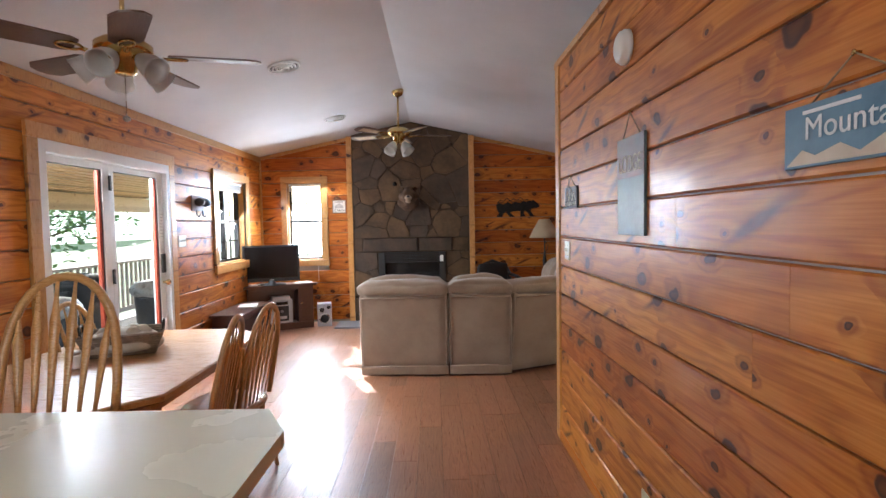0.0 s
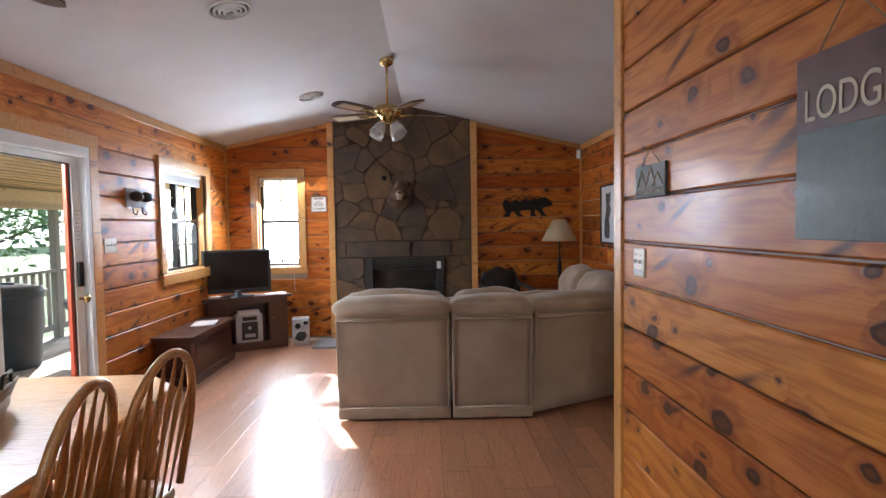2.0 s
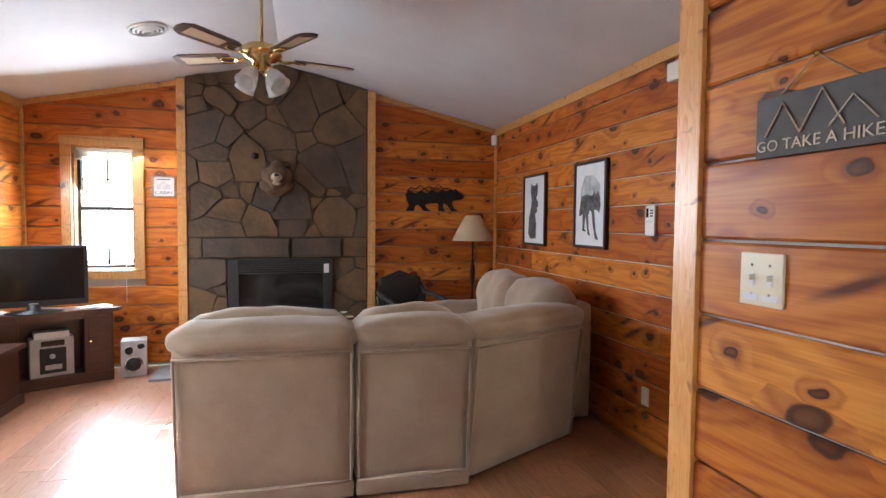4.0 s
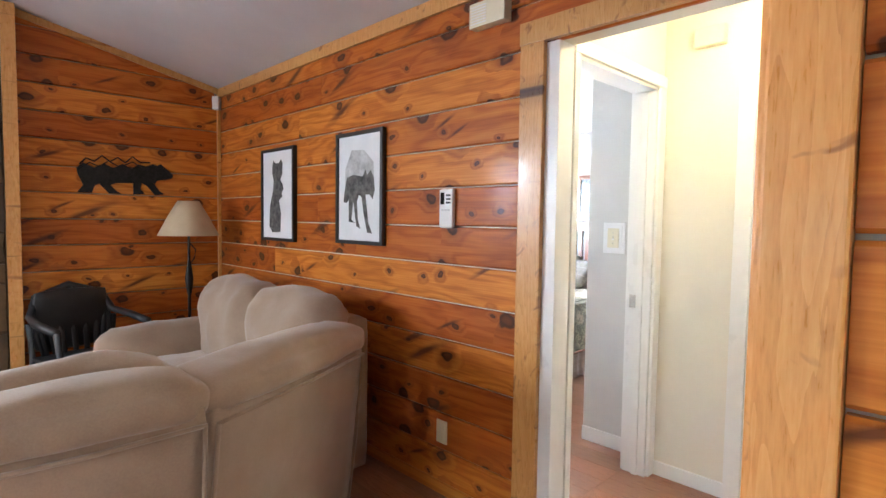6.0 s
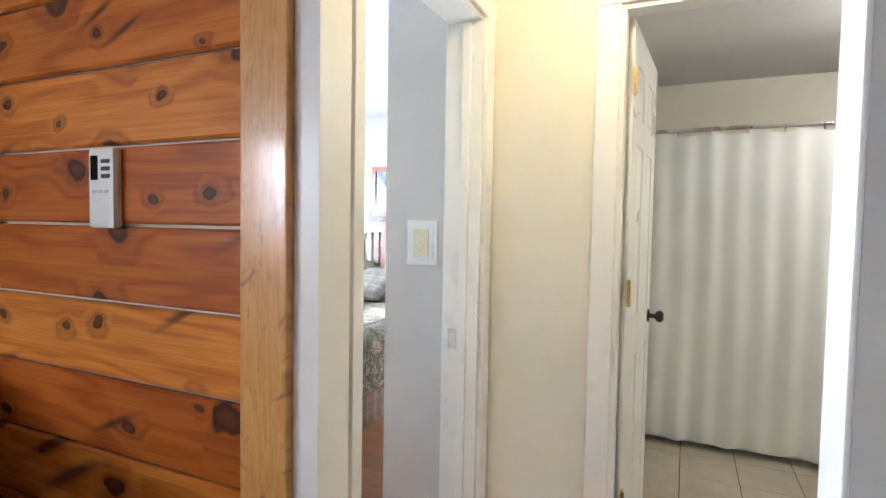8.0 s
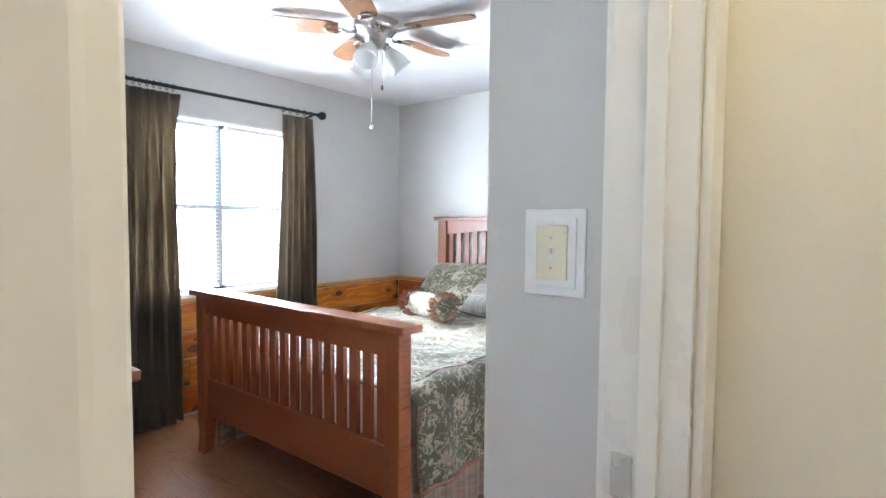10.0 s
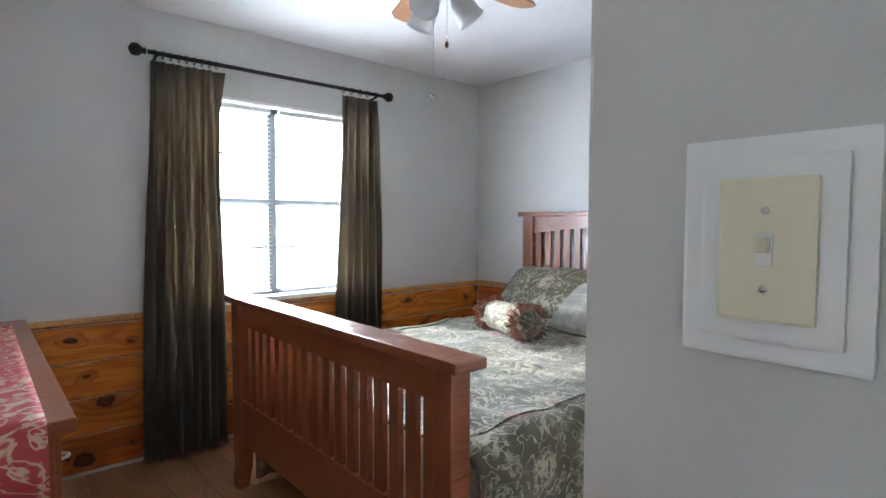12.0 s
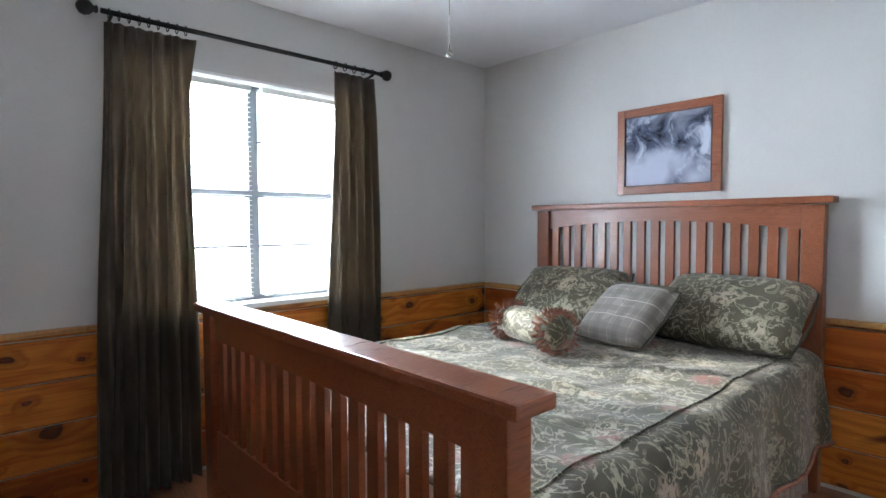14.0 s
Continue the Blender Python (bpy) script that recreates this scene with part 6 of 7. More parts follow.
def ceiling_fan(m, drop, metal, blade_mat, label, radius, first_angle, shade_mat, shades, pulls, blade_w=0.065, inset=None, kit=0.17):
    """Origin on the ceiling; drop: rod length to the motor."""
    f = thing("ceiling_fan", m, label, "fan")
    lathe("canopy", [(0.02, -0.07), (0.055, -0.05), (0.065, -0.02), (0.065, 0.05)], metal, f, 24)
    if drop > 0.1:
        lathe("rod", [(0.011, -drop), (0.011, -0.03)], metal, f, 12)
    z = -drop
    lathe("motor", [(0.03, z), (0.09, z - 0.015), (0.125, z - 0.04), (0.125, z - 0.075), (0.10, z - 0.10), (0.06, z - 0.115), (0.05, z - 0.17), (0.03, z - 0.18)], metal, f, 32)
    for k in range(5):
        a = first_angle + 72 * k
        am = pose(0, 0, z - 0.085, 0, 0, a) @ pose(0, 0, 0, 10, 0, 0)
        outl = [(0.20, -0.05), (0.24, -blade_w), (radius - 0.06, -blade_w - 0.008), (radius - 0.012, -0.045), (radius, 0.0), (radius - 0.012, 0.045), (radius - 0.06, blade_w + 0.008), (0.24, blade_w), (0.20, 0.05)]
        n = len(outl)
        vs = [(x, y, zz) for zz in (-0.004, 0.004) for x, y in outl]
        put("blade", vs, [tuple(range(n - 1, -1, -1)), tuple(range(n, 2 * n))] + [(i, (i + 1) % n, n + (i + 1) % n, n + i) for i in range(n)], blade_mat, f, False, am)
        if inset:
            vs = [(x, y, zz) for zz in (-0.0062, -0.0042) for x, y in ((0.30, -0.035), (radius - 0.06, -0.042), (radius - 0.06, 0.042), (0.30, 0.035))]
            put("cane_inset", vs, [(3, 2, 1, 0), (4, 5, 6, 7), (0, 1, 5, 4), (1, 2, 6, 5), (2, 3, 7, 6), (3, 0, 4, 7)], inset, f, False, am)
        bm = bmesh.new()
        tube_into(bm, [(0.09, 0, -0.004), (0.14, 0, -0.018), (0.18, 0, -0.010)], 0.011, 8)
        ring = [(0.225 + 0.05 * math.cos(t), 0.032 * math.sin(t), -0.009) for t in [2 * math.pi * q / 14 for q in range(15)]]
        tube_into(bm, ring, 0.0065, 6)
        finish(bm, "blade_arm", metal, f, True, am)
    for k in range(shades):
        a = first_angle + 40 + 360 / shades * k
        sm = pose(0, 0, z - kit, 0, 0, a) @ pose(0.07 + (0.17 - kit) * 0.3, 0, -0.01, 0, 142 - (0.17 - kit) * 250, 0)
        lathe("socket", [(0.022, -0.035), (0.026, 0.0), (0.02, 0.01)], metal, f, 14, sm)
        shell("glass_shade", [(0.025, 0.0), (0.042, 0.03), (0.056, 0.07), (0.058, 0.10), (0.066, 0.125)], shade_mat, f, 22, sm)
    for x, y, length, big in pulls:
        tube("pull_chain", [(x, y, z - 0.17), (x, y, z - 0.17 - length)], 0.0018, NICKEL, f, 5)
        lathe("pull_knob", [(0.003, 0), (0.008 * big, -0.008), (0.009 * big, -0.02), (0.004, -0.03)], NICKEL if big > 1 else WALNUT, f, 10, pose(x, y, z - 0.17 - length))
    return f


ceiling_fan(pose(-0.11, 6.46, roof_z(-0.11)), 0.40, BRASS, BLADE_DARK, "brass ceiling fan with dark blades and glass tulip shades", 0.60, 12, FROST, 4, [], inset=LINEN_SHADE)
f1_x, f1_y = -1.19, 3.10
ceiling_fan(pose(f1_x, f1_y, roof_z(f1_x)), 0.325, BRASS, BLADE_DARK, "brass ceiling fan with brown blades over the table", 0.62, 14, FROST, 5, [(0.0, 0.0, 0.20, 2.0)], 0.07, None, 0.10)
ceiling_fan(pose(4.39, 7.07, BED_CEIL), -0.04, NICKEL, BLADE_OAK, "nickel hugger ceiling fan with oak blades and frosted shades", 0.58, -75, FROST, 3, [(0.03, -0.02, 0.20, 1.0), (-0.03, 0.0, 0.42, 1.3)])


def vent(x, y):
    slope = math.degrees(math.atan2(RIDGE_Z - EAVE_W, RIDGE_X - WEST))
    v = thing("ceiling_vent", pose(x, y, roof_z(x) - 0.001, 0, 180 - slope, 0), "round white ceiling vent with concentric rings", "vent", "vents in the ceiling")
    for k, r in enumerate((0.13, 0.098, 0.07, 0.042)):
        shell("ring", [(r, 0.0), (r, 0.008 + 0.005 * k), (r - 0.008, 0.013 + 0.005 * k)], WHITE_PLASTIC, v, 32, None, 0.004)
    lathe("throat", [(0.11, 0.001), (0.11, 0.004)], BLACK, v, 24)
    return v


vent(-0.93, 4.92)
vent(-0.92, 7.10)

# ---------------------------------------------------------------- bedroom
wains = structure(new("wainscot_north"), "knotty pine board wainscot under the window")
board_run(wains, lambda x, z: pose(x, NORTH - 0.018, z), lambda z, zb: [(BED_W, BED_E - 0.02)], 0.02, 0.775, PINE_RED)
box("cap_rail", (BED_W, NORTH - 0.034, 0.775), (BED_E - 0.02, NORTH, 0.80), PINE_TRIM, wains, 0.004)
wains2 = structure(new("wainscot_east"), "knotty pine board wainscot behind the bed")
board_run(wains2, lambda x, z: pose(BED_E - 0.018, x, z, 0, 0, -90), lambda z, zb: [(5.26, NORTH - 0.02)], 0.02, 0.775, PINE_RED)
box("cap_rail", (BED_E - 0.034, 5.26, 0.775), (BED_E, NORTH - 0.035, 0.80), PINE_TRIM, wains2, 0.004)
BP = pose(0, NORTH, 0)
lining("jamb_window_bedroom", pose(0, NORTH, 0), *B_WIN, 0.16, WHITE_GLOSS, "white jamb lining")
window("window_3", pose(0, NORTH + 0.02, 0), B_WIN[0] + 0.014, B_WIN[1] - 0.014, B_WIN[2] + 0.014, B_WIN[3] - 0.014, 0.10, ALUMINIUM, "grey metal double window with sashes behind blinds", units=2, muntins=(0, 2))
structure(box("sill_bedroom", (3.58, NORTH - 0.05, 0.80), (4.96, NORTH + 0.01, 0.826), WHITE_GLOSS, None, 0.004), "white window sill")
blind(pose(0, NORTH + 0.045, 0), B_WIN[0] + 0.02, 4.24, 1.975, 0.86, "white slatted blind let down with open slats", False)
blind(pose(0, NORTH + 0.045, 0), 4.30, B_WIN[1] - 0.02, 1.975, 0.86, "white slatted blind let down with open slats", False)

rod = thing("curtain_rod", pose(0, 8.352, 2.145), "black iron curtain rod with ball finials and rings", "curtain rod")
tube("pole", [(3.54, 0, 0), (4.26, 0, 0), (4.98, 0, 0)], 0.0115, IRON, rod, 10)
for x, r in ((3.53, -90), (4.99, 90)):
    lathe("finial", [(0.012, 0), (0.018, 0.006), (0.012, 0.014), (0.028, 0.03), (0.033, 0.048), (0.028, 0.066), (0.008, 0.078)], IRON, rod, 16, pose(x, 0, 0, 0, r, 0))
for x in (3.58, 4.94):
    tube("bracket", [(x, 0.0, -0.012), (x, 0.05, -0.02), (x, 0.098, -0.02)], 0.007, IRON, rod, 8)
for x0, x1, n in ((3.57, 3.88, 9), (4.68, 4.93, 5)):
    for k in range(n):
        x = x0 + (x1 - x0) * k / (n - 1)
        tube("ring", [(x, 0.021 * math.cos(t), -0.006 + 0.021 * math.sin(t)) for t in [2 * math.pi * q / 12 for q in range(13)]], 0.0025, IRON, rod, 6)


def curtain(x0, x1, b0, b1, z0, folds, label, seed, flare):
    c = thing("curtain", pose(0, 8.352, 0), label, "curtain")
    nx, nz = folds * 10, 26
    verts, faces = [], []
    rg = random.Random(seed)
    ph = [rg.uniform(-0.5, 0.5) for _ in range(folds + 2)]
    for j in range(nz + 1):
        v = j / nz
        z = 2.105 + (z0 - 2.105) * v
        for i in range(nx + 1):
            u = i / nx
            l, r = x0 + (b0 - x0) * v, x1 + (b1 - x1) * min(1, v * 1.2)
            k = u * folds
            amp = (0.012 + 0.030 * min(1, v * 3)) * (0.8 + 0.3 * math.sin(3.1 * k + seed))
            x = l + (r - l) * u + 0.008 * math.sin(2 * math.pi * k * 0.5 + 6 * v + ph[int(k)])
            y = amp * math.sin(2 * math.pi * k + 0.8 * math.sin(2 * v + seed)) + 0.006 * noise.noise(Vector((u * 9, v * 5, seed)))
            if u > 0.93:
                x += flare * max(0, 1 - v * 9)
            verts.append((x, y, z))
    for j in range(nz):
        for i in range(nx):
            a = j * (nx + 1) + i
            faces.append((a, a + 1, a + nx + 2, a + nx + 1))
    ob = put("cloth", verts, faces, CURTAIN, c, True)
    md = ob.modifiers.new("thick", "SOLIDIFY")
    md.thickness = 0.003
    return c


curtain(3.55, 3.90, 3.47, 3.90, 0.02, 9, "dark brown pleated floor-length curtain hung by rings", 2, 0.03)
curtain(4.67, 4.945, 4.60, 4.99, 0.02, 6, "dark brown pleated floor-length curtain hung by rings", 5, 0.0)

bed = thing("bed", pose(0, 0, 0), "cherry mission-style slatted bed with olive brocade bedding", "bed")
FX, HX, BY0, BY1 = 3.80, 5.95, 6.285, 7.875
for y in (BY0 + 0.045, BY1 - 0.045):
    box("foot_post", (FX - 0.035, y - 0.04, 0.16), (FX + 0.035, y + 0.04, 0.895), CHERRY, bed, 0.006)
    prism("foot", [(-0.04, 0.0), (0.012, 0.0), (0.03, 0.10), (0.035, 0.165), (-0.035, 0.165), (-0.03, 0.10)], 0.07, CHERRY, bed, pose(FX, y - 0.035, 0, 0, 0, 0))
    box("head_post", (HX - 0.035, y - 0.045, 0.0), (HX + 0.035, y + 0.045, 1.32), CHERRY, bed, 0.006)
box("foot_cap", (FX - 0.058, BY0 - 0.035, 0.895), (FX + 0.058, BY1 + 0.035, 0.927), CHERRY, bed, 0.008)
box("foot_top_rail", (FX - 0.018, BY0 + 0.085, 0.79), (FX + 0.018, BY1 - 0.085, 0.895), CHERRY, bed, 0.004)
box("foot_low_rail", (FX - 0.018, BY0 + 0.085, 0.22), (FX + 0.018, BY1 - 0.085, 0.43), CHERRY, bed, 0.004)
slat_y = [BY0 + 0.085 + (BY1 - BY0 - 0.17) * (k + 0.5) / 17 for k in range(17)]
sl = box_data((-0.010, -0.0235, 0.0), (0.010, 0.0235, 1.0), 0.0)
slat = finish(sl, "foot_slat", CHERRY, bed, False, pose(FX, slat_y[0], 0.43) @ Matrix.Diagonal((1, 1, 0.36, 1)))
for y in slat_y[1:]:
    o = new("foot_slat", slat.data)
    o.parent, o.matrix_basis = bed, pose(FX, y, 0.43) @ Matrix.Diagonal((1, 1, 0.36, 1))
for y in slat_y:
    o = new("head_slat", slat.data)
    o.parent, o.matrix_basis = bed, pose(HX, y, 0.55) @ Matrix.Diagonal((1, 1, 0.70, 1))
box("head_cap", (HX - 0.055, BY0 - 0.035, 1.325), (HX + 0.05, BY1 + 0.035, 1.357), CHERRY, bed, 0.008)
arch = [(BY0 + 0.09 - 7.08, 1.20)] + [(-0.70 + 0.14 * k, 1.205 + 0.045 * (1 - ((-0.70 + 0.14 * k) / 0.70) ** 2)) for k in range(11)] + [(BY1 - 0.09 - 7.08, 1.20), (BY1 - 0.09 - 7.08, 1.325), (BY0 + 0.09 - 7.08, 1.325)]
prism("head_top_rail", arch, 0.036, CHERRY, bed, pose(HX - 0.018, 7.08, 0, 0, 0, -90))
box("head_low_rail", (HX - 0.018, BY0 + 0.09, 0.40), (HX + 0.018, BY1 - 0.09, 0.56), CHERRY, bed, 0.004)
for y in (BY0 + 0.06, BY1 - 0.09):
    box("side_rail", (FX + 0.035, y, 0.22), (HX - 0.035, y + 0.03, 0.40), CHERRY, bed, 0.004)
soft("mattress", (FX + 0.06, BY0 + 0.10, 0.24), (HX - 0.05, BY1 - 0.10, 0.60), WHITE_CLOTH, bed, 0.06, 0.01, 1.0, 6)
for y, s in ((BY0 + 0.03, 1), (BY1 - 0.03, -1)):
    verts, faces = [], []
    for i in range(121):
        x = FX + 0.06 + (HX - FX - 0.12) * i / 120
        for j in range(4):
            verts.append((x, y + s * (0.014 * math.sin(i * 1.1) * (1 - j / 3) + 0.01), 0.01 + 0.40 * j / 3))
    for i in range(120):
        for j in range(3):
            a = i * 4 + j
            faces.append((a, a + 1, a + 5, a + 4))
    ob = put("bed_skirt", verts, faces, PLAID_SKIRT, bed, True)
    ob.modifiers.new("thick", "SOLIDIFY").thickness = 0.003

# comforter: one draped sheet over the mattress
def drape(u, v):
    """u along the bed, v across; v beyond the edges hangs down."""
    half = (BY1 - BY0) / 2 + 0.005
    x = FX + 0.065 + (HX - FX - 0.10) * u
    s = v * (half + 0.36)
    t = abs(s)
    r = 0.07
    top = 0.655 + 0.018 * noise.noise(Vector((x * 4, s * 4, 1.0))) + 0.010 * noise.noise(Vector((x * 11, s * 11, 4.0)))
    flat = half - r
    if t <= flat:
        y, z = t, top
    elif t <= flat + r * 1.571:
        a = (t - flat) / r
        y, z = flat + r * math.sin(a), top - r * (1 - math.cos(a))
    else:
        d = t - flat - r * 1.571
        y = half + 0.018 * math.sin(x * 13 + 2 * noise.noise(Vector((x * 2, 3, v)))) * min(1, d * 5) + d * 0.10
        z = top - r - d
    if u < 0.03:
        z -= 0.03 * (1 - u / 0.03)
    return (x, 7.08 + math.copysign(y, s), z)


NU, NV = 110, 110
verts = [drape(i / NU, -1 + 2 * j / NV) for i in range(NU + 1) for j in range(NV + 1)]
faces = [(i * (NV + 1) + j, (i + 1) * (NV + 1) + j, (i + 1) * (NV + 1) + j + 1, i * (NV + 1) + j + 1) for i in range(NU) for j in range(NV)]
ob = put("comforter", verts, faces, BROCADE, bed, True)
ob.modifiers.new("thick", "SOLIDIFY").thickness = 0.012
for s in (-1, 1):
    tube("comforter_piping", [Vector(drape(i / 60, s)) + Vector((0, s * 0.006, 0)) for i in range(61)], 0.008, FRINGE, bed, 6)
for s in (-1, 1):
    tube("comforter_seam", [Vector(drape(i / 60, s * 0.60)) + Vector((0, 0, 0.002)) for i in range(61)], 0.004, BROCADE, bed, 6)


def pillow(name, m, w, h, t, mat, label, seed):
    p = thing(name, m, label, "pillow", "")
    bm = bmesh.new()
    n = 18
    for side in (1, -1):
        grid = []
        for i in range(n + 1):
            row = []
            for j in range(n + 1):
                u, v = -1 + 2 * i / n, -1 + 2 * j / n
                edge = (1 - u ** 4) * (1 - v ** 4)
                pinch = 1 - 0.07 * (abs(u) ** 3 + abs(v) ** 3 - abs(u * v) ** 2)
                d = t / 2 * edge ** 0.6
                d += 0.012 * noise.noise(Vector((u * 3, v * 3, seed))) * edge
                row.append(bm.verts.new((u * w / 2 * pinch, side * d, v * h / 2 * pinch + h / 2)))
            grid.append(row)
        for i in range(n):
            for j in range(n):
                bm.faces.new((grid[i][j], grid[i + 1][j], grid[i + 1][j + 1], grid[i][j + 1]))
    bmesh.ops.remove_doubles(bm, verts=bm.verts[:], dist=0.0008)
    bmesh.ops.recalc_face_normals(bm, faces=bm.faces[:])
    finish(bm, "case", mat, p, True)
    rim = [(-w / 2 * 0.93, 0, h * 0.035), (0, 0, 0.0), (w / 2 * 0.93, 0, h * 0.035), (w / 2, 0, h / 2), (w / 2 * 0.93, 0, h * 0.965), (0, 0, h), (-w / 2 * 0.93, 0, h * 0.965), (-w / 2, 0, h / 2), (-w / 2 * 0.93, 0, h * 0.035)]
    tube("piping", rim, 0.006, OLIVE, p, 6)
    return p


TOPZ = 0.665
pillow("pillow", pose(5.62, 7.52, TOPZ, -50, 0, -84), 0.72, 0.44, 0.20, BROCADE, "olive brocade pillow with striped band", 3.0)
pillow("pillow", pose(5.62, 6.66, TOPZ, -52, 0, -94), 0.72, 0.46, 0.22, BROCADE, "olive brocade pillow against the headboard", 6.0)
pillow("pillow", pose(5.76, 6.62, TOPZ - 0.01, -66, 0, -90), 0.56, 0.34, 0.15, WHITE_CLOTH, "white pillow under the brocade pillow", 7.0)
pl = pillow("plaid_cushion", pose(5.32, 7.02, TOPZ, -52, 0, -100), 0.42, 0.40, 0.15, PLAID, "square brown plaid cushion with a folded olive flap", 8.0)
prism("flap", [(-0.19, 0.40), (0.19, 0.40), (0.17, 0.33), (0.08, 0.31), (0.02, 0.24), (-0.05, 0.26), (-0.10, 0.33)], 0.006, OLIVE, pl, pose(0, -0.085, 0.0, -8))
bo = thing("bolster", pose(5.08, 7.26, TOPZ + 0.082, 0, 0, 0), "olive brocade bolster with rust fringed ends", "pillow")
BM = pose(0, 0, 0, 0, 0, -105) @ pose(0, 0, 0, 0, 90, 0)
lathe("roll", [(0.02, -0.22), (0.07, -0.21), (0.082, -0.17), (0.085, 0.0), (0.082, 0.17), (0.07, 0.21), (0.02, 0.22)], BROCADE, bo, 26, BM)
bm = bmesh.new()
rg = random.Random(4)
for zz in (-0.20, -0.15, 0.15, 0.20):
    for k in range(120):
        a = rg.uniform(0, 6.283)
        p0 = Vector((0.082 * math.cos(a), 0.082 * math.sin(a), zz + rg.uniform(-0.015, 0.015)))
        p1 = p0 + Vector((math.cos(a) * 0.03, math.sin(a) * 0.03, rg.uniform(-0.03, 0.03)))
        s = Vector((-math.sin(a), math.cos(a), 0)) * 0.004
        vs = [bm.verts.new(p0 - s), bm.verts.new(p0 + s), bm.verts.new(p1 + s * 0.5), bm.verts.new(p1 - s * 0.5)]
        bm.faces.new(vs)
tagged(finish(bm, "fringe", FRINGE, bo, False, BM), kind="stuff")

pf = picture(pose(BED_E, 7.05, 1.653, 0, 0, -90), 0.586, 0.495, "brown wood framed winter landscape print behind glass", [], CHERRY, 0.045, PRINT, 0.028)
boxes("inner_lip", [((-0.25, -0.030, -0.2025), (-0.243, -0.014, 0.2025)), ((0.243, -0.030, -0.2025), (0.25, -0.014, 0.2025)), ((-0.243, -0.030, -0.2025), (0.243, -0.014, -0.196)), ((-0.243, -0.030, 0.196), (0.243, -0.014, 0.2025))], WALNUT, pf, 0.001)

dr = thing("dresser", pose(0, 0, 0), "cherry wood dresser with round metal pulls", "dresser")
box("carcass", (2.40, 6.72, 0.08), (2.965, 8.20, 0.815), CHERRY, dr, 0.006)
box("top", (2.37, 6.68, 0.815), (3.005, 8.24, 0.85), CHERRY, dr, 0.008)
boxes("foot", [((2.90, 6.72, 0), (2.965, 6.80, 0.08)), ((2.90, 8.12, 0), (2.965, 8.20, 0.08)), ((2.40, 6.72, 0), (2.46, 6.80, 0.08)), ((2.40, 8.12, 0), (2.46, 8.20, 0.08))], CHERRY, dr, 0.004)
box("side_stile", (2.90, 6.712, 0.08), (2.966, 6.722, 0.812), CHERRY, dr, 0.003)
for r in range(3):
    for c in range(2):
        y0 = 6.76 + c * 0.71
        d = box("drawer_front", (2.96, y0, 0.12 + r * 0.23), (2.982, y0 + 0.69, 0.33 + r * 0.23), CHERRY, dr, 0.004)
        for k in (0.17, 0.52):
            tube("ring_pull", [(2.985 + 0.028 * math.sin(t), y0 + k + 0.022 * math.cos(t), 0.22 + r * 0.23) for t in [math.pi * q / 8 for q in range(9)]], 0.0045, NICKEL, dr, 8)
rn = thing("table_runner", pose(2.69, 7.30, 0.851), "leaf-print striped cloth runner draped over dresser", "runner")
verts, faces = [], []
prof = [(-0.645, -0.17), (-0.64, -0.10), (-0.636, -0.01), (-0.615, 0.004)] + [(-0.58 + 0.05 * k, 0.004) for k in range(28)]
for i, (py, pz) in enumerate(prof):
    for j in range(25):
        u = -0.24 + 0.50 * j / 24
        wob = 0.006 * math.sin(u * 40) if pz < 0 else 0.0015 * noise.noise(Vector((u * 14, py * 14, 0)))
        verts.append((u, py + wob, pz + abs(wob) * (pz >= 0)))
faces = [(i * 25 + j, i * 25 + j + 1, (i + 1) * 25 + j + 1, (i + 1) * 25 + j) for i in range(len(prof) - 1) for j in range(24)]
ob = put("cloth", verts, faces, RUNNER, rn, True)
ob.modifiers.new("thick", "SOLIDIFY").thickness = 0.002
tl = thing("table_lamp", pose(2.66, 6.98, 0.857), "cream ceramic urn lamp with white drum shade", "lamp")
lathe("urn", [(0.075, 0), (0.082, 0.008), (0.07, 0.022), (0.055, 0.04), (0.06, 0.08), (0.092, 0.15), (0.098, 0.19), (0.085, 0.22), (0.05, 0.235), (0.055, 0.25), (0.045, 0.275), (0.02, 0.285)], CERAMIC, tl, 32)
lathe("red_neck", [(0.02, 0.285), (0.024, 0.295), (0.02, 0.315)], RED, tl, 18)
lathe("stem", [(0.006, 0.31), (0.006, 0.52)], BRASS, tl, 8)
shell("shade", [(0.215, 0.325), (0.165, 0.46), (0.125, 0.59)], WHITE_SHADE, tl, 36)

# ---------------------------------------------------------------- hall and bathroom
structure(box("floor_bathroom", (3.27, 2.7, -0.01), (5.75, 5.0, 0.002), MORTAR, None, 0.0), "beige square vinyl tile bathroom floor")
sc = thing("shower_curtain", pose(4.95, 0, 0), "plain white shower curtain on a chrome rod", "curtain")
tube("rod", [(0, 2.72, 1.93), (0, 3.9, 1.93), (0, 4.98, 1.93)], 0.012, NICKEL, sc, 10)
verts, faces = [], []
for i in range(181):
    y = 2.80 + 2.12 * i / 180
    for j in range(14):
        v = j / 13
        verts.append((0.011 * math.sin(i * 0.52 + 0.6 * math.sin(v * 3)) * (0.5 + 0.6 * v) - 0.06 * v, y, 1.90 + (0.06 - 1.90) * v + 0.01 * math.sin(i * 0.3)))
faces = [(i * 14 + j, i * 14 + j + 1, (i + 1) * 14 + j + 1, (i + 1) * 14 + j) for i in range(180) for j in range(13)]
put("cloth", verts, faces, SHOWER, sc, True)
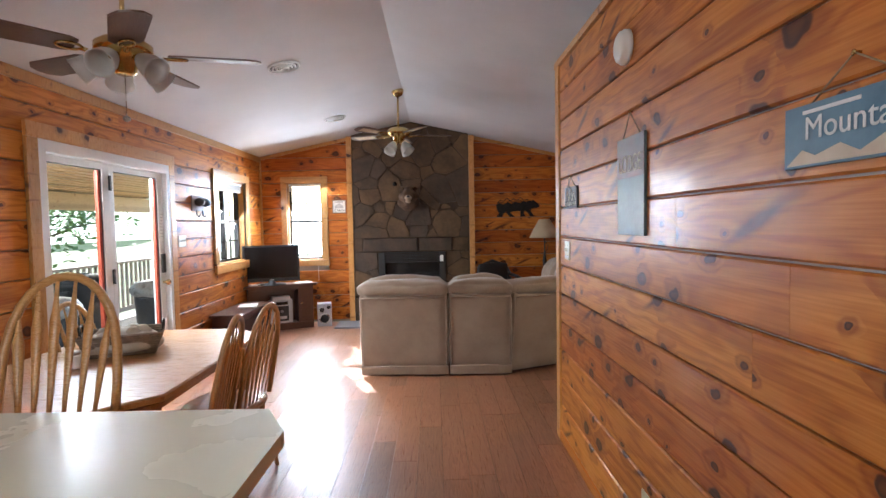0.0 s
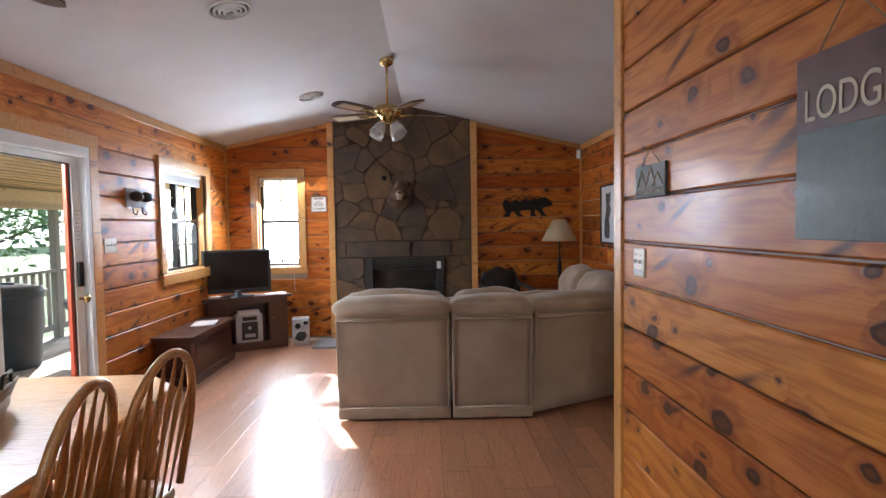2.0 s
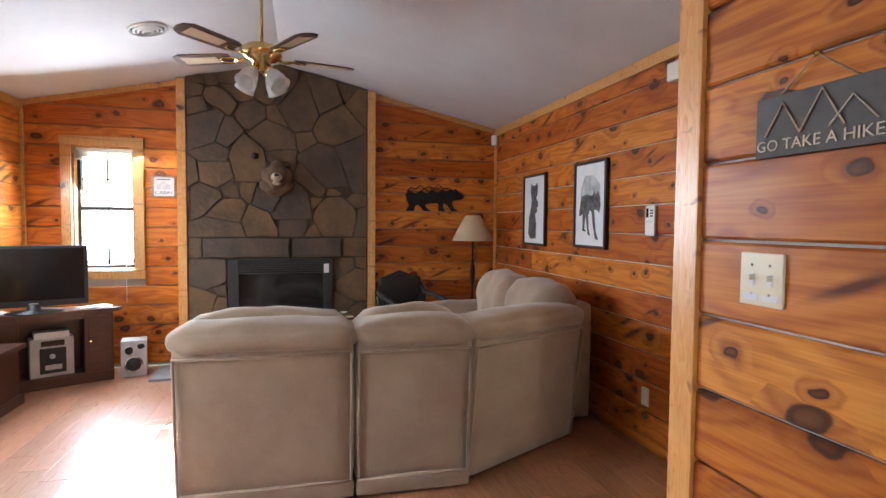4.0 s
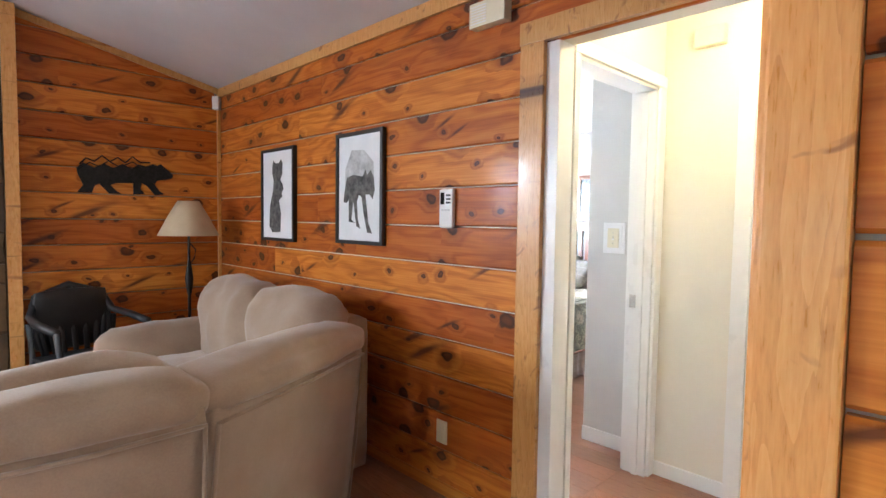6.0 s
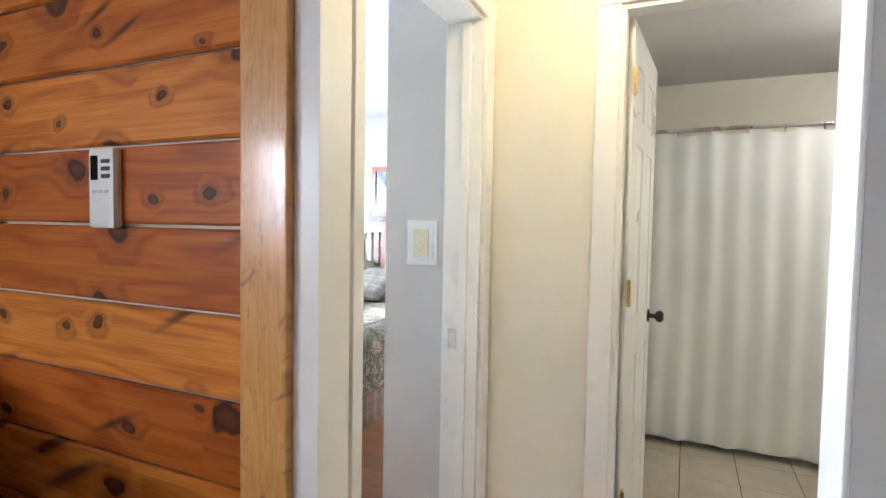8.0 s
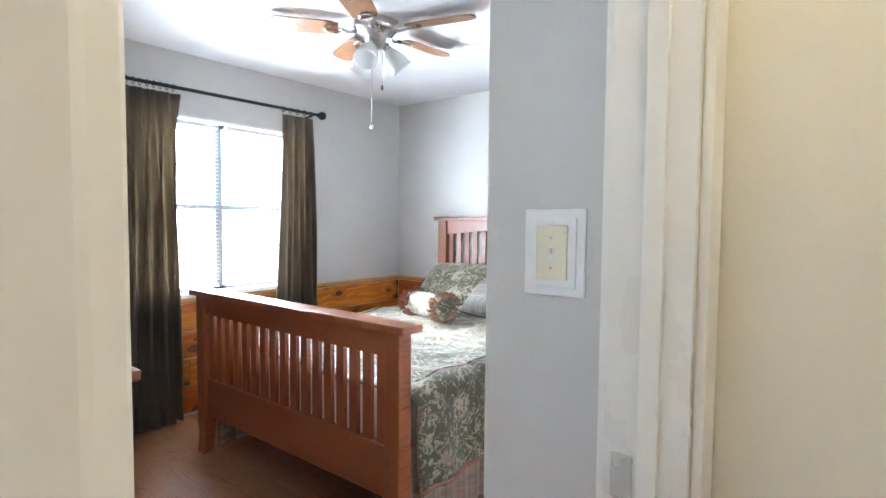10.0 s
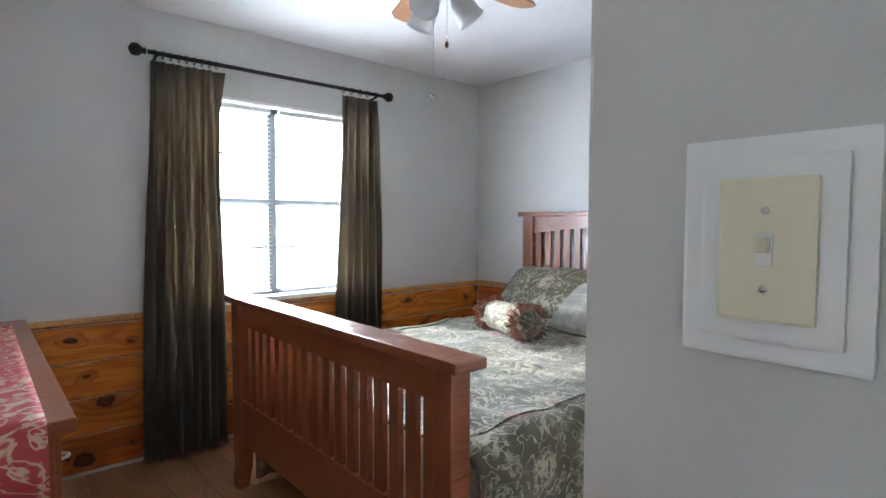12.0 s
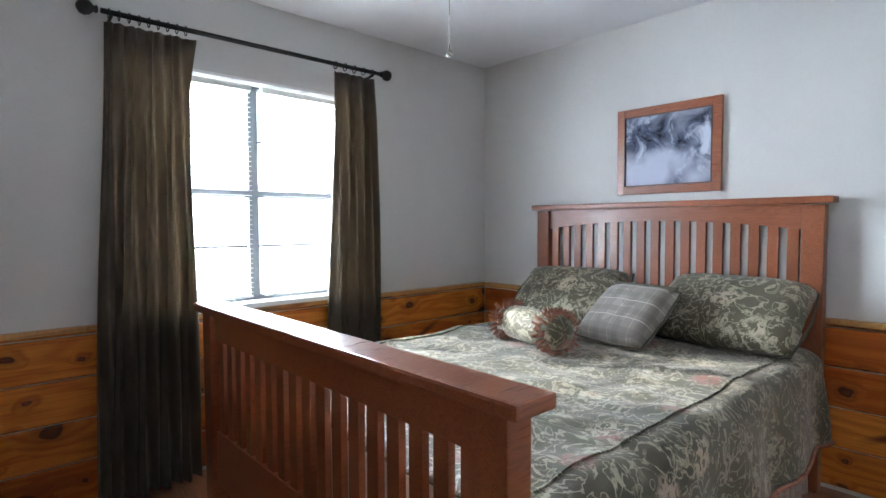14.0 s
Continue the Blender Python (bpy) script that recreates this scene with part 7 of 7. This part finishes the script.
for k in range(12):
    y = 2.85 + k * 0.185
    tube("ring", [(0.02 * math.cos(t), y, 1.918 + 0.024 * math.sin(t)) for t in [2 * math.pi * q / 10 for q in range(11)]], 0.003, NICKEL, sc, 5)
bth = thing("bathtub", pose(0, 0, 0), "white bathtub behind the shower curtain", "bathtub")
boxes("rim", [((5.02, 2.72, 0.002), (5.08, 4.98, 0.40)), ((5.68, 2.72, 0.002), (5.74, 4.98, 0.40)), ((5.08, 2.72, 0.002), (5.68, 2.78, 0.40)), ((5.08, 4.92, 0.002), (5.68, 4.98, 0.40)), ((5.08, 2.78, 0.002), (5.68, 4.92, 0.06))], WHITE_GLOSS, bth, 0.012)
bv = thing("ceiling_vent", pose(3.95, 4.25, HALL_CEIL, 180), "round white bathroom ceiling vent", "vent", "vents in the ceiling")
for k, r in enumerate((0.10, 0.075, 0.05, 0.025)):
    shell("ring", [(r, 0.0), (r, 0.008 + 0.004 * k), (r - 0.006, 0.012 + 0.004 * k)], WHITE_PLASTIC, bv, 28, None, 0.004)
lathe("throat", [(0.085, 0.001), (0.085, 0.003)], BLACK, bv, 20)


def bulb_material(name, color, strength):
    n = Nodes(name)
    n.bsdf.inputs["Emission Color"].default_value = (*color, 1)
    n.bsdf.inputs["Emission Strength"].default_value = strength
    return n.done((0.8, 0.78, 0.7), 0.4)


GLOW = bulb_material("lit_lamp_glass", (1.0, 0.80, 0.42), 2.2)
GLOW2 = bulb_material("lit_bathroom_glass", (1.0, 0.93, 0.80), 3.0)
hl = thing("hall_ceiling_lamp", pose(2.72, 4.55, HALL_CEIL, 180), "lit round glass ceiling lamp in the hall", "lamp")
lathe("base", [(0.15, 0), (0.15, 0.015), (0.13, 0.02)], BRASS, hl, 28)
lathe("globe", [(0.13, 0.02), (0.135, 0.04), (0.11, 0.075), (0.05, 0.095), (0.01, 0.098)], GLOW, hl, 28)
lamp("hall_lamp_light", "POINT", pose(2.72, 4.55, HALL_CEIL - 0.16), 3.1, (1.0, 0.80, 0.46), radius=0.08)
bl = thing("bathroom_ceiling_lamp", pose(4.3, 3.3, HALL_CEIL, 180), "lit glass ceiling lamp in the bathroom", "lamp")
lathe("globe", [(0.14, 0), (0.14, 0.03), (0.10, 0.07), (0.01, 0.09)], GLOW2, bl, 28)
lamp("bathroom_lamp_light", "POINT", pose(4.3, 3.3, HALL_CEIL - 0.15), 6.0, (1.0, 0.92, 0.80), radius=0.08)

# Unseen lamp added over the kitchen to brighten the counter and partition.
FILL_GLOW = bulb_material("fill_lamp_glass", (1.0, 0.88, 0.70), 2.5)
kl = thing("kitchen_ceiling_lamp", pose(-0.5, 0.2, roof_z(-0.5) - 0.02, 180), "unseen lit round lamp added to brighten the kitchen end", "lamp")
lathe("base", [(0.20, -0.06), (0.20, 0.015), (0.18, 0.02)], BRASS, kl, 28)
lathe("globe", [(0.18, 0.02), (0.185, 0.04), (0.14, 0.085), (0.06, 0.105), (0.01, 0.11)], FILL_GLOW, kl, 28)
lamp("kitchen_lamp_light", "POINT", pose(-0.5, 0.2, roof_z(-0.5) - 0.22), 6.0, (1.0, 0.94, 0.86), radius=0.14)

# ---------------------------------------------------------------- porch and outdoors
structure(box("ground", (-400, -400, -1.4), (400, 400, -1.0), GRASS, None, 0.0), "grassy ground sloping round the cabin")
PORCH_X0 = -5.0
porch = structure(new("porch_deck"), "grey weathered porch deck boards")
for k in range(19):
    x1 = WEST - 0.17 - k * 0.14
    box("deck_board", (x1 - 0.134, 0.5, -0.10), (x1, 10.6, -0.06), DECK, porch, 0.004)
box("porch_skirt", (PORCH_X0 + 0.1, 0.6, -1.0), (WEST - 0.2, 10.5, -0.101), DECK, porch, 0.0)
pceil = structure(new("porch_ceiling"), "pale pine board porch ceiling")
boxes("boards", [((WEST - 0.17 - (k + 1) * 0.14 + 0.003, 0.5, 2.20 - k * 0.012), (WEST - 0.17 - k * 0.14, 10.6, 2.225 - k * 0.012)) for k in range(21)], PINE_PALE, pceil, 0.002)
box("porch_beam", (PORCH_X0 - 0.05, 0.5, 1.72), (PORCH_X0 + 0.09, 10.6, 1.96), PINE_PALE, pceil, 0.006)
box("porch_roof", (PORCH_X0 - 0.4, 0.3, 2.28), (WEST - 0.15, 10.8, 2.34), SIDING, pceil, 0.0)
rail = structure(new("porch_railing"), "weathered grey porch railing with posts and balusters")
for y in (1.2, 3.6, 6.45, 9.2):
    box("post", (PORCH_X0 - 0.02, y, -0.06), (PORCH_X0 + 0.07, y + 0.09, 1.73), DECK, rail, 0.005)
box("top_rail", (PORCH_X0 - 0.05, 0.6, 0.86), (PORCH_X0 + 0.10, 10.5, 0.90), DECK, rail, 0.005)
box("bottom_rail", (PORCH_X0, 0.6, 0.05), (PORCH_X0 + 0.05, 10.5, 0.13), DECK, rail, 0.005)
bal = finish(box_data((-0.018, -0.018, 0.13), (0.018, 0.018, 0.86), 0.0), "baluster", DECK, rail, False, pose(PORCH_X0 + 0.025, 0.8, 0))
for k in range(1, 70):
    o = new("baluster", bal.data)
    o.parent, o.matrix_basis = rail, pose(PORCH_X0 + 0.025, 0.8 + 0.138 * k, 0)


def bin_can(x, y, r, h, label, lid=True, mat=BIN_GREY):
    b = thing("trash_can", pose(x, y, -0.06), label, "trash can", "trash cans on the porch")
    shell("drum", [(r * 0.80, 0.0), (r * 0.84, 0.02), (r * 0.97, h * 0.9), (r * 1.03, h * 0.91), (r * 1.03, h)], mat, b, 32)
    lathe("floor", [(r * 0.79, 0.004), (r * 0.79, 0.02)], mat, b, 24)
    if lid:
        lathe("lid", [(r * 1.06, h - 0.03), (r * 1.07, h), (r * 0.95, h + 0.04), (r * 0.5, h + 0.07), (r * 0.1, h + 0.075)], mat, b, 32)
        box("lid_handle", (-0.07, -0.02, h + 0.07), (0.07, 0.02, h + 0.095), mat, b, 0.006)
    else:
        soft("bag", (-r * 0.95, -r * 0.95, h - 0.12), (r * 0.95, r * 0.95, h + 0.06), BAG, b, r * 0.7, 0.05, 3.0, 10)
    for s in (-1, 1):
        box("grip", (-0.05, s * r * 1.06 - 0.02, h - 0.14), (0.05, s * r * 1.06 + 0.02, h - 0.11), mat, b, 0.005)
    return b


bin_can(-4.35, 7.55, 0.33, 0.84, "large dark blue-grey plastic bin with lid")
bin_can(-3.85, 6.25, 0.24, 0.68, "grey plastic bin with a clear bag", False)
bin_can(-3.55, 7.75, 0.24, 0.70, "dark plastic bin with a black bag", False)
pl_ = thing("porch_lamp", pose(WEST - 0.17, 6.3, 1.72, 0, 0, 90), "black lantern on the outer wall", "lamp")
box("body", (-0.05, 0.03, 0.0), (0.05, 0.13, 0.20), IRON, pl_, 0.01)
box("arm", (-0.015, 0.0, 0.19), (0.015, 0.10, 0.22), IRON, pl_, 0.004)


def tree(x, y, h, spread, seed):
    rg = random.Random(seed)
    t = thing("tree", pose(x, y, -1.0), "leafy green tree beyond the porch", "tree", "trees round the cabin")
    bm = bmesh.new()
    tube_into(bm, [(0, 0, -0.1), (0.05, 0.02, h * 0.3), (-0.05, 0.05, h * 0.6), (0, 0, h * 0.95)], [0.16, 0.12, 0.08, 0.02], 8)
    tips = []
    for k in range(11):
        a, z0 = rg.uniform(0, 6.28), h * rg.uniform(0.22, 0.85)
        L = spread * rg.uniform(0.6, 1.0) * (1.15 - 0.7 * z0 / h)
        e = Vector((math.cos(a) * L, math.sin(a) * L, z0 + L * rg.uniform(0.1, 0.5)))
        tube_into(bm, [(0, 0, z0), e * 0.5 + Vector((0, 0, z0 * 0.5 + 0.1)), e], [0.05, 0.03, 0.01], 5)
        tips += [e, e * 0.6 + Vector((0, 0, z0 * 0.4))]
    finish(bm, "trunk", BARK, t, True)
    bm = bmesh.new()
    for c in tips:
        for k in range(80):
            p = c + Vector((rg.gauss(0, 0.5), rg.gauss(0, 0.5), rg.gauss(0, 0.38))) * spread * 0.36
            u = Vector((rg.gauss(0, 1), rg.gauss(0, 1), rg.gauss(0, 0.5))).normalized() * rg.uniform(0.07, 0.14)
            w = u.cross(Vector((rg.gauss(0, 1), rg.gauss(0, 1), 1))).normalized() * u.length * 0.5
            vs = [bm.verts.new(p - u), bm.verts.new(p + w), bm.verts.new(p + u), bm.verts.new(p - w)]
            bm.faces.new(vs)
    tagged(finish(bm, "foliage", LEAF, t), kind="stuff")


for k, (x, y, h, s) in enumerate(((-11.0, 7.0, 6.0, 2.6), (-12.5, 11.0, 7.0, 2.8), (-10.5, 15.0, 6.0, 2.6), (-14.0, 4.0, 7.5, 3.0), (-15.0, 18.0, 8.0, 3.2), (-17.0, 10.5, 9.0, 3.6), (-19.0, 25.0, 9.0, 3.8))):
    tree(x, y, h, s, 40 + k)
tagged(tube("power_line", [(-9.0, -20.0, 1.6), (-9.0, 10.0, 1.15), (-9.0, 40.0, 1.9)], 0.012, BLACK), "thin black cable sagging outdoors", "cable")
tagged(tube("power_line", [(-9.2, -20.0, 1.9), (-9.2, 10.0, 1.35), (-9.2, 40.0, 2.2)], 0.012, BLACK), "thin black cable sagging outdoors", "cable")



# Bright outdoor daylight put into the colour: this sheet glows but is no lamp.
def backdrop_glow():
    n = Nodes("glowing_backdrop")
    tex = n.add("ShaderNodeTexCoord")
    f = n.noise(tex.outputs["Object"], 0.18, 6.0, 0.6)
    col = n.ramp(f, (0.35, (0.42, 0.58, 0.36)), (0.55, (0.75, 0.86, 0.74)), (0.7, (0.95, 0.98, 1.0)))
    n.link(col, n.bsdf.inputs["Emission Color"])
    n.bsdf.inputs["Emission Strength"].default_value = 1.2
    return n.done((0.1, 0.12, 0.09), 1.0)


structure(box("backdrop", (-60.5, -60, -1.0), (-60, 120, 26), backdrop_glow(), None, 0.0), "pale mottled green backdrop glowing in place of daylit woods")

# ---------------------------------------------------------------- floor boards and tiles


def plank_floor(x0, x1, y0, y1, seed, along="y", width=0.152, length=1.22):
    rg = random.Random(seed)
    lx, ly = length, width
    bmp = box_data((-lx / 2 + 0.0008, -ly / 2 + 0.0008, -0.011), (lx / 2 - 0.0008, ly / 2 - 0.0008, 0.0), 0.0012)
    me = bpy.data.meshes.new("floor_plank")
    bmp.to_mesh(me)
    bmp.free()
    me.materials.append(LAMINATE)
    a0, a1, b0, b1 = (y0, y1, x0, x1) if along == "y" else (x0, x1, y0, y1)
    b = b0
    while b < b1 - 0.01:
        wb = min(width, b1 - b)
        a = a0 - rg.uniform(0, length * 0.9)
        while a < a1:
            s, e = max(a, a0), min(a + length, a1)
            if e - s > 0.02:
                o = new("floor_plank", me)
                o.parent = floor
                c, d = (s + e) / 2, b + wb / 2
                sc_ = Matrix.Diagonal(((e - s) / length, wb / width, 1, 1))
                o.matrix_basis = (pose(d, c, 0, 0, 0, 90) if along == "y" else pose(c, d, 0)) @ sc_
            a += length
        b += width


plank_floor(WEST, EAST, -0.4, NORTH, 1)
plank_floor(EAST, 3.27, 3.70, 5.22, 2)
plank_floor(EAST + 0.1, BED_E, 5.22, NORTH, 3)
tile_me = None
for i in range(8):
    for j in range(8):
        x, y = 3.28 + i * 0.305, 2.71 + j * 0.288
        if tile_me is None:
            o = box("floor_tile", (0.002, 0.002, 0.0), (0.302, 0.285, 0.006), TILE, bpy.data.objects["floor_bathroom"], 0.001, pose(x, y, 0.002))
            tile_me = o.data
        else:
            o = new("floor_tile", tile_me)
            o.parent, o.matrix_basis = bpy.data.objects["floor_bathroom"], pose(x, y, 0.002)
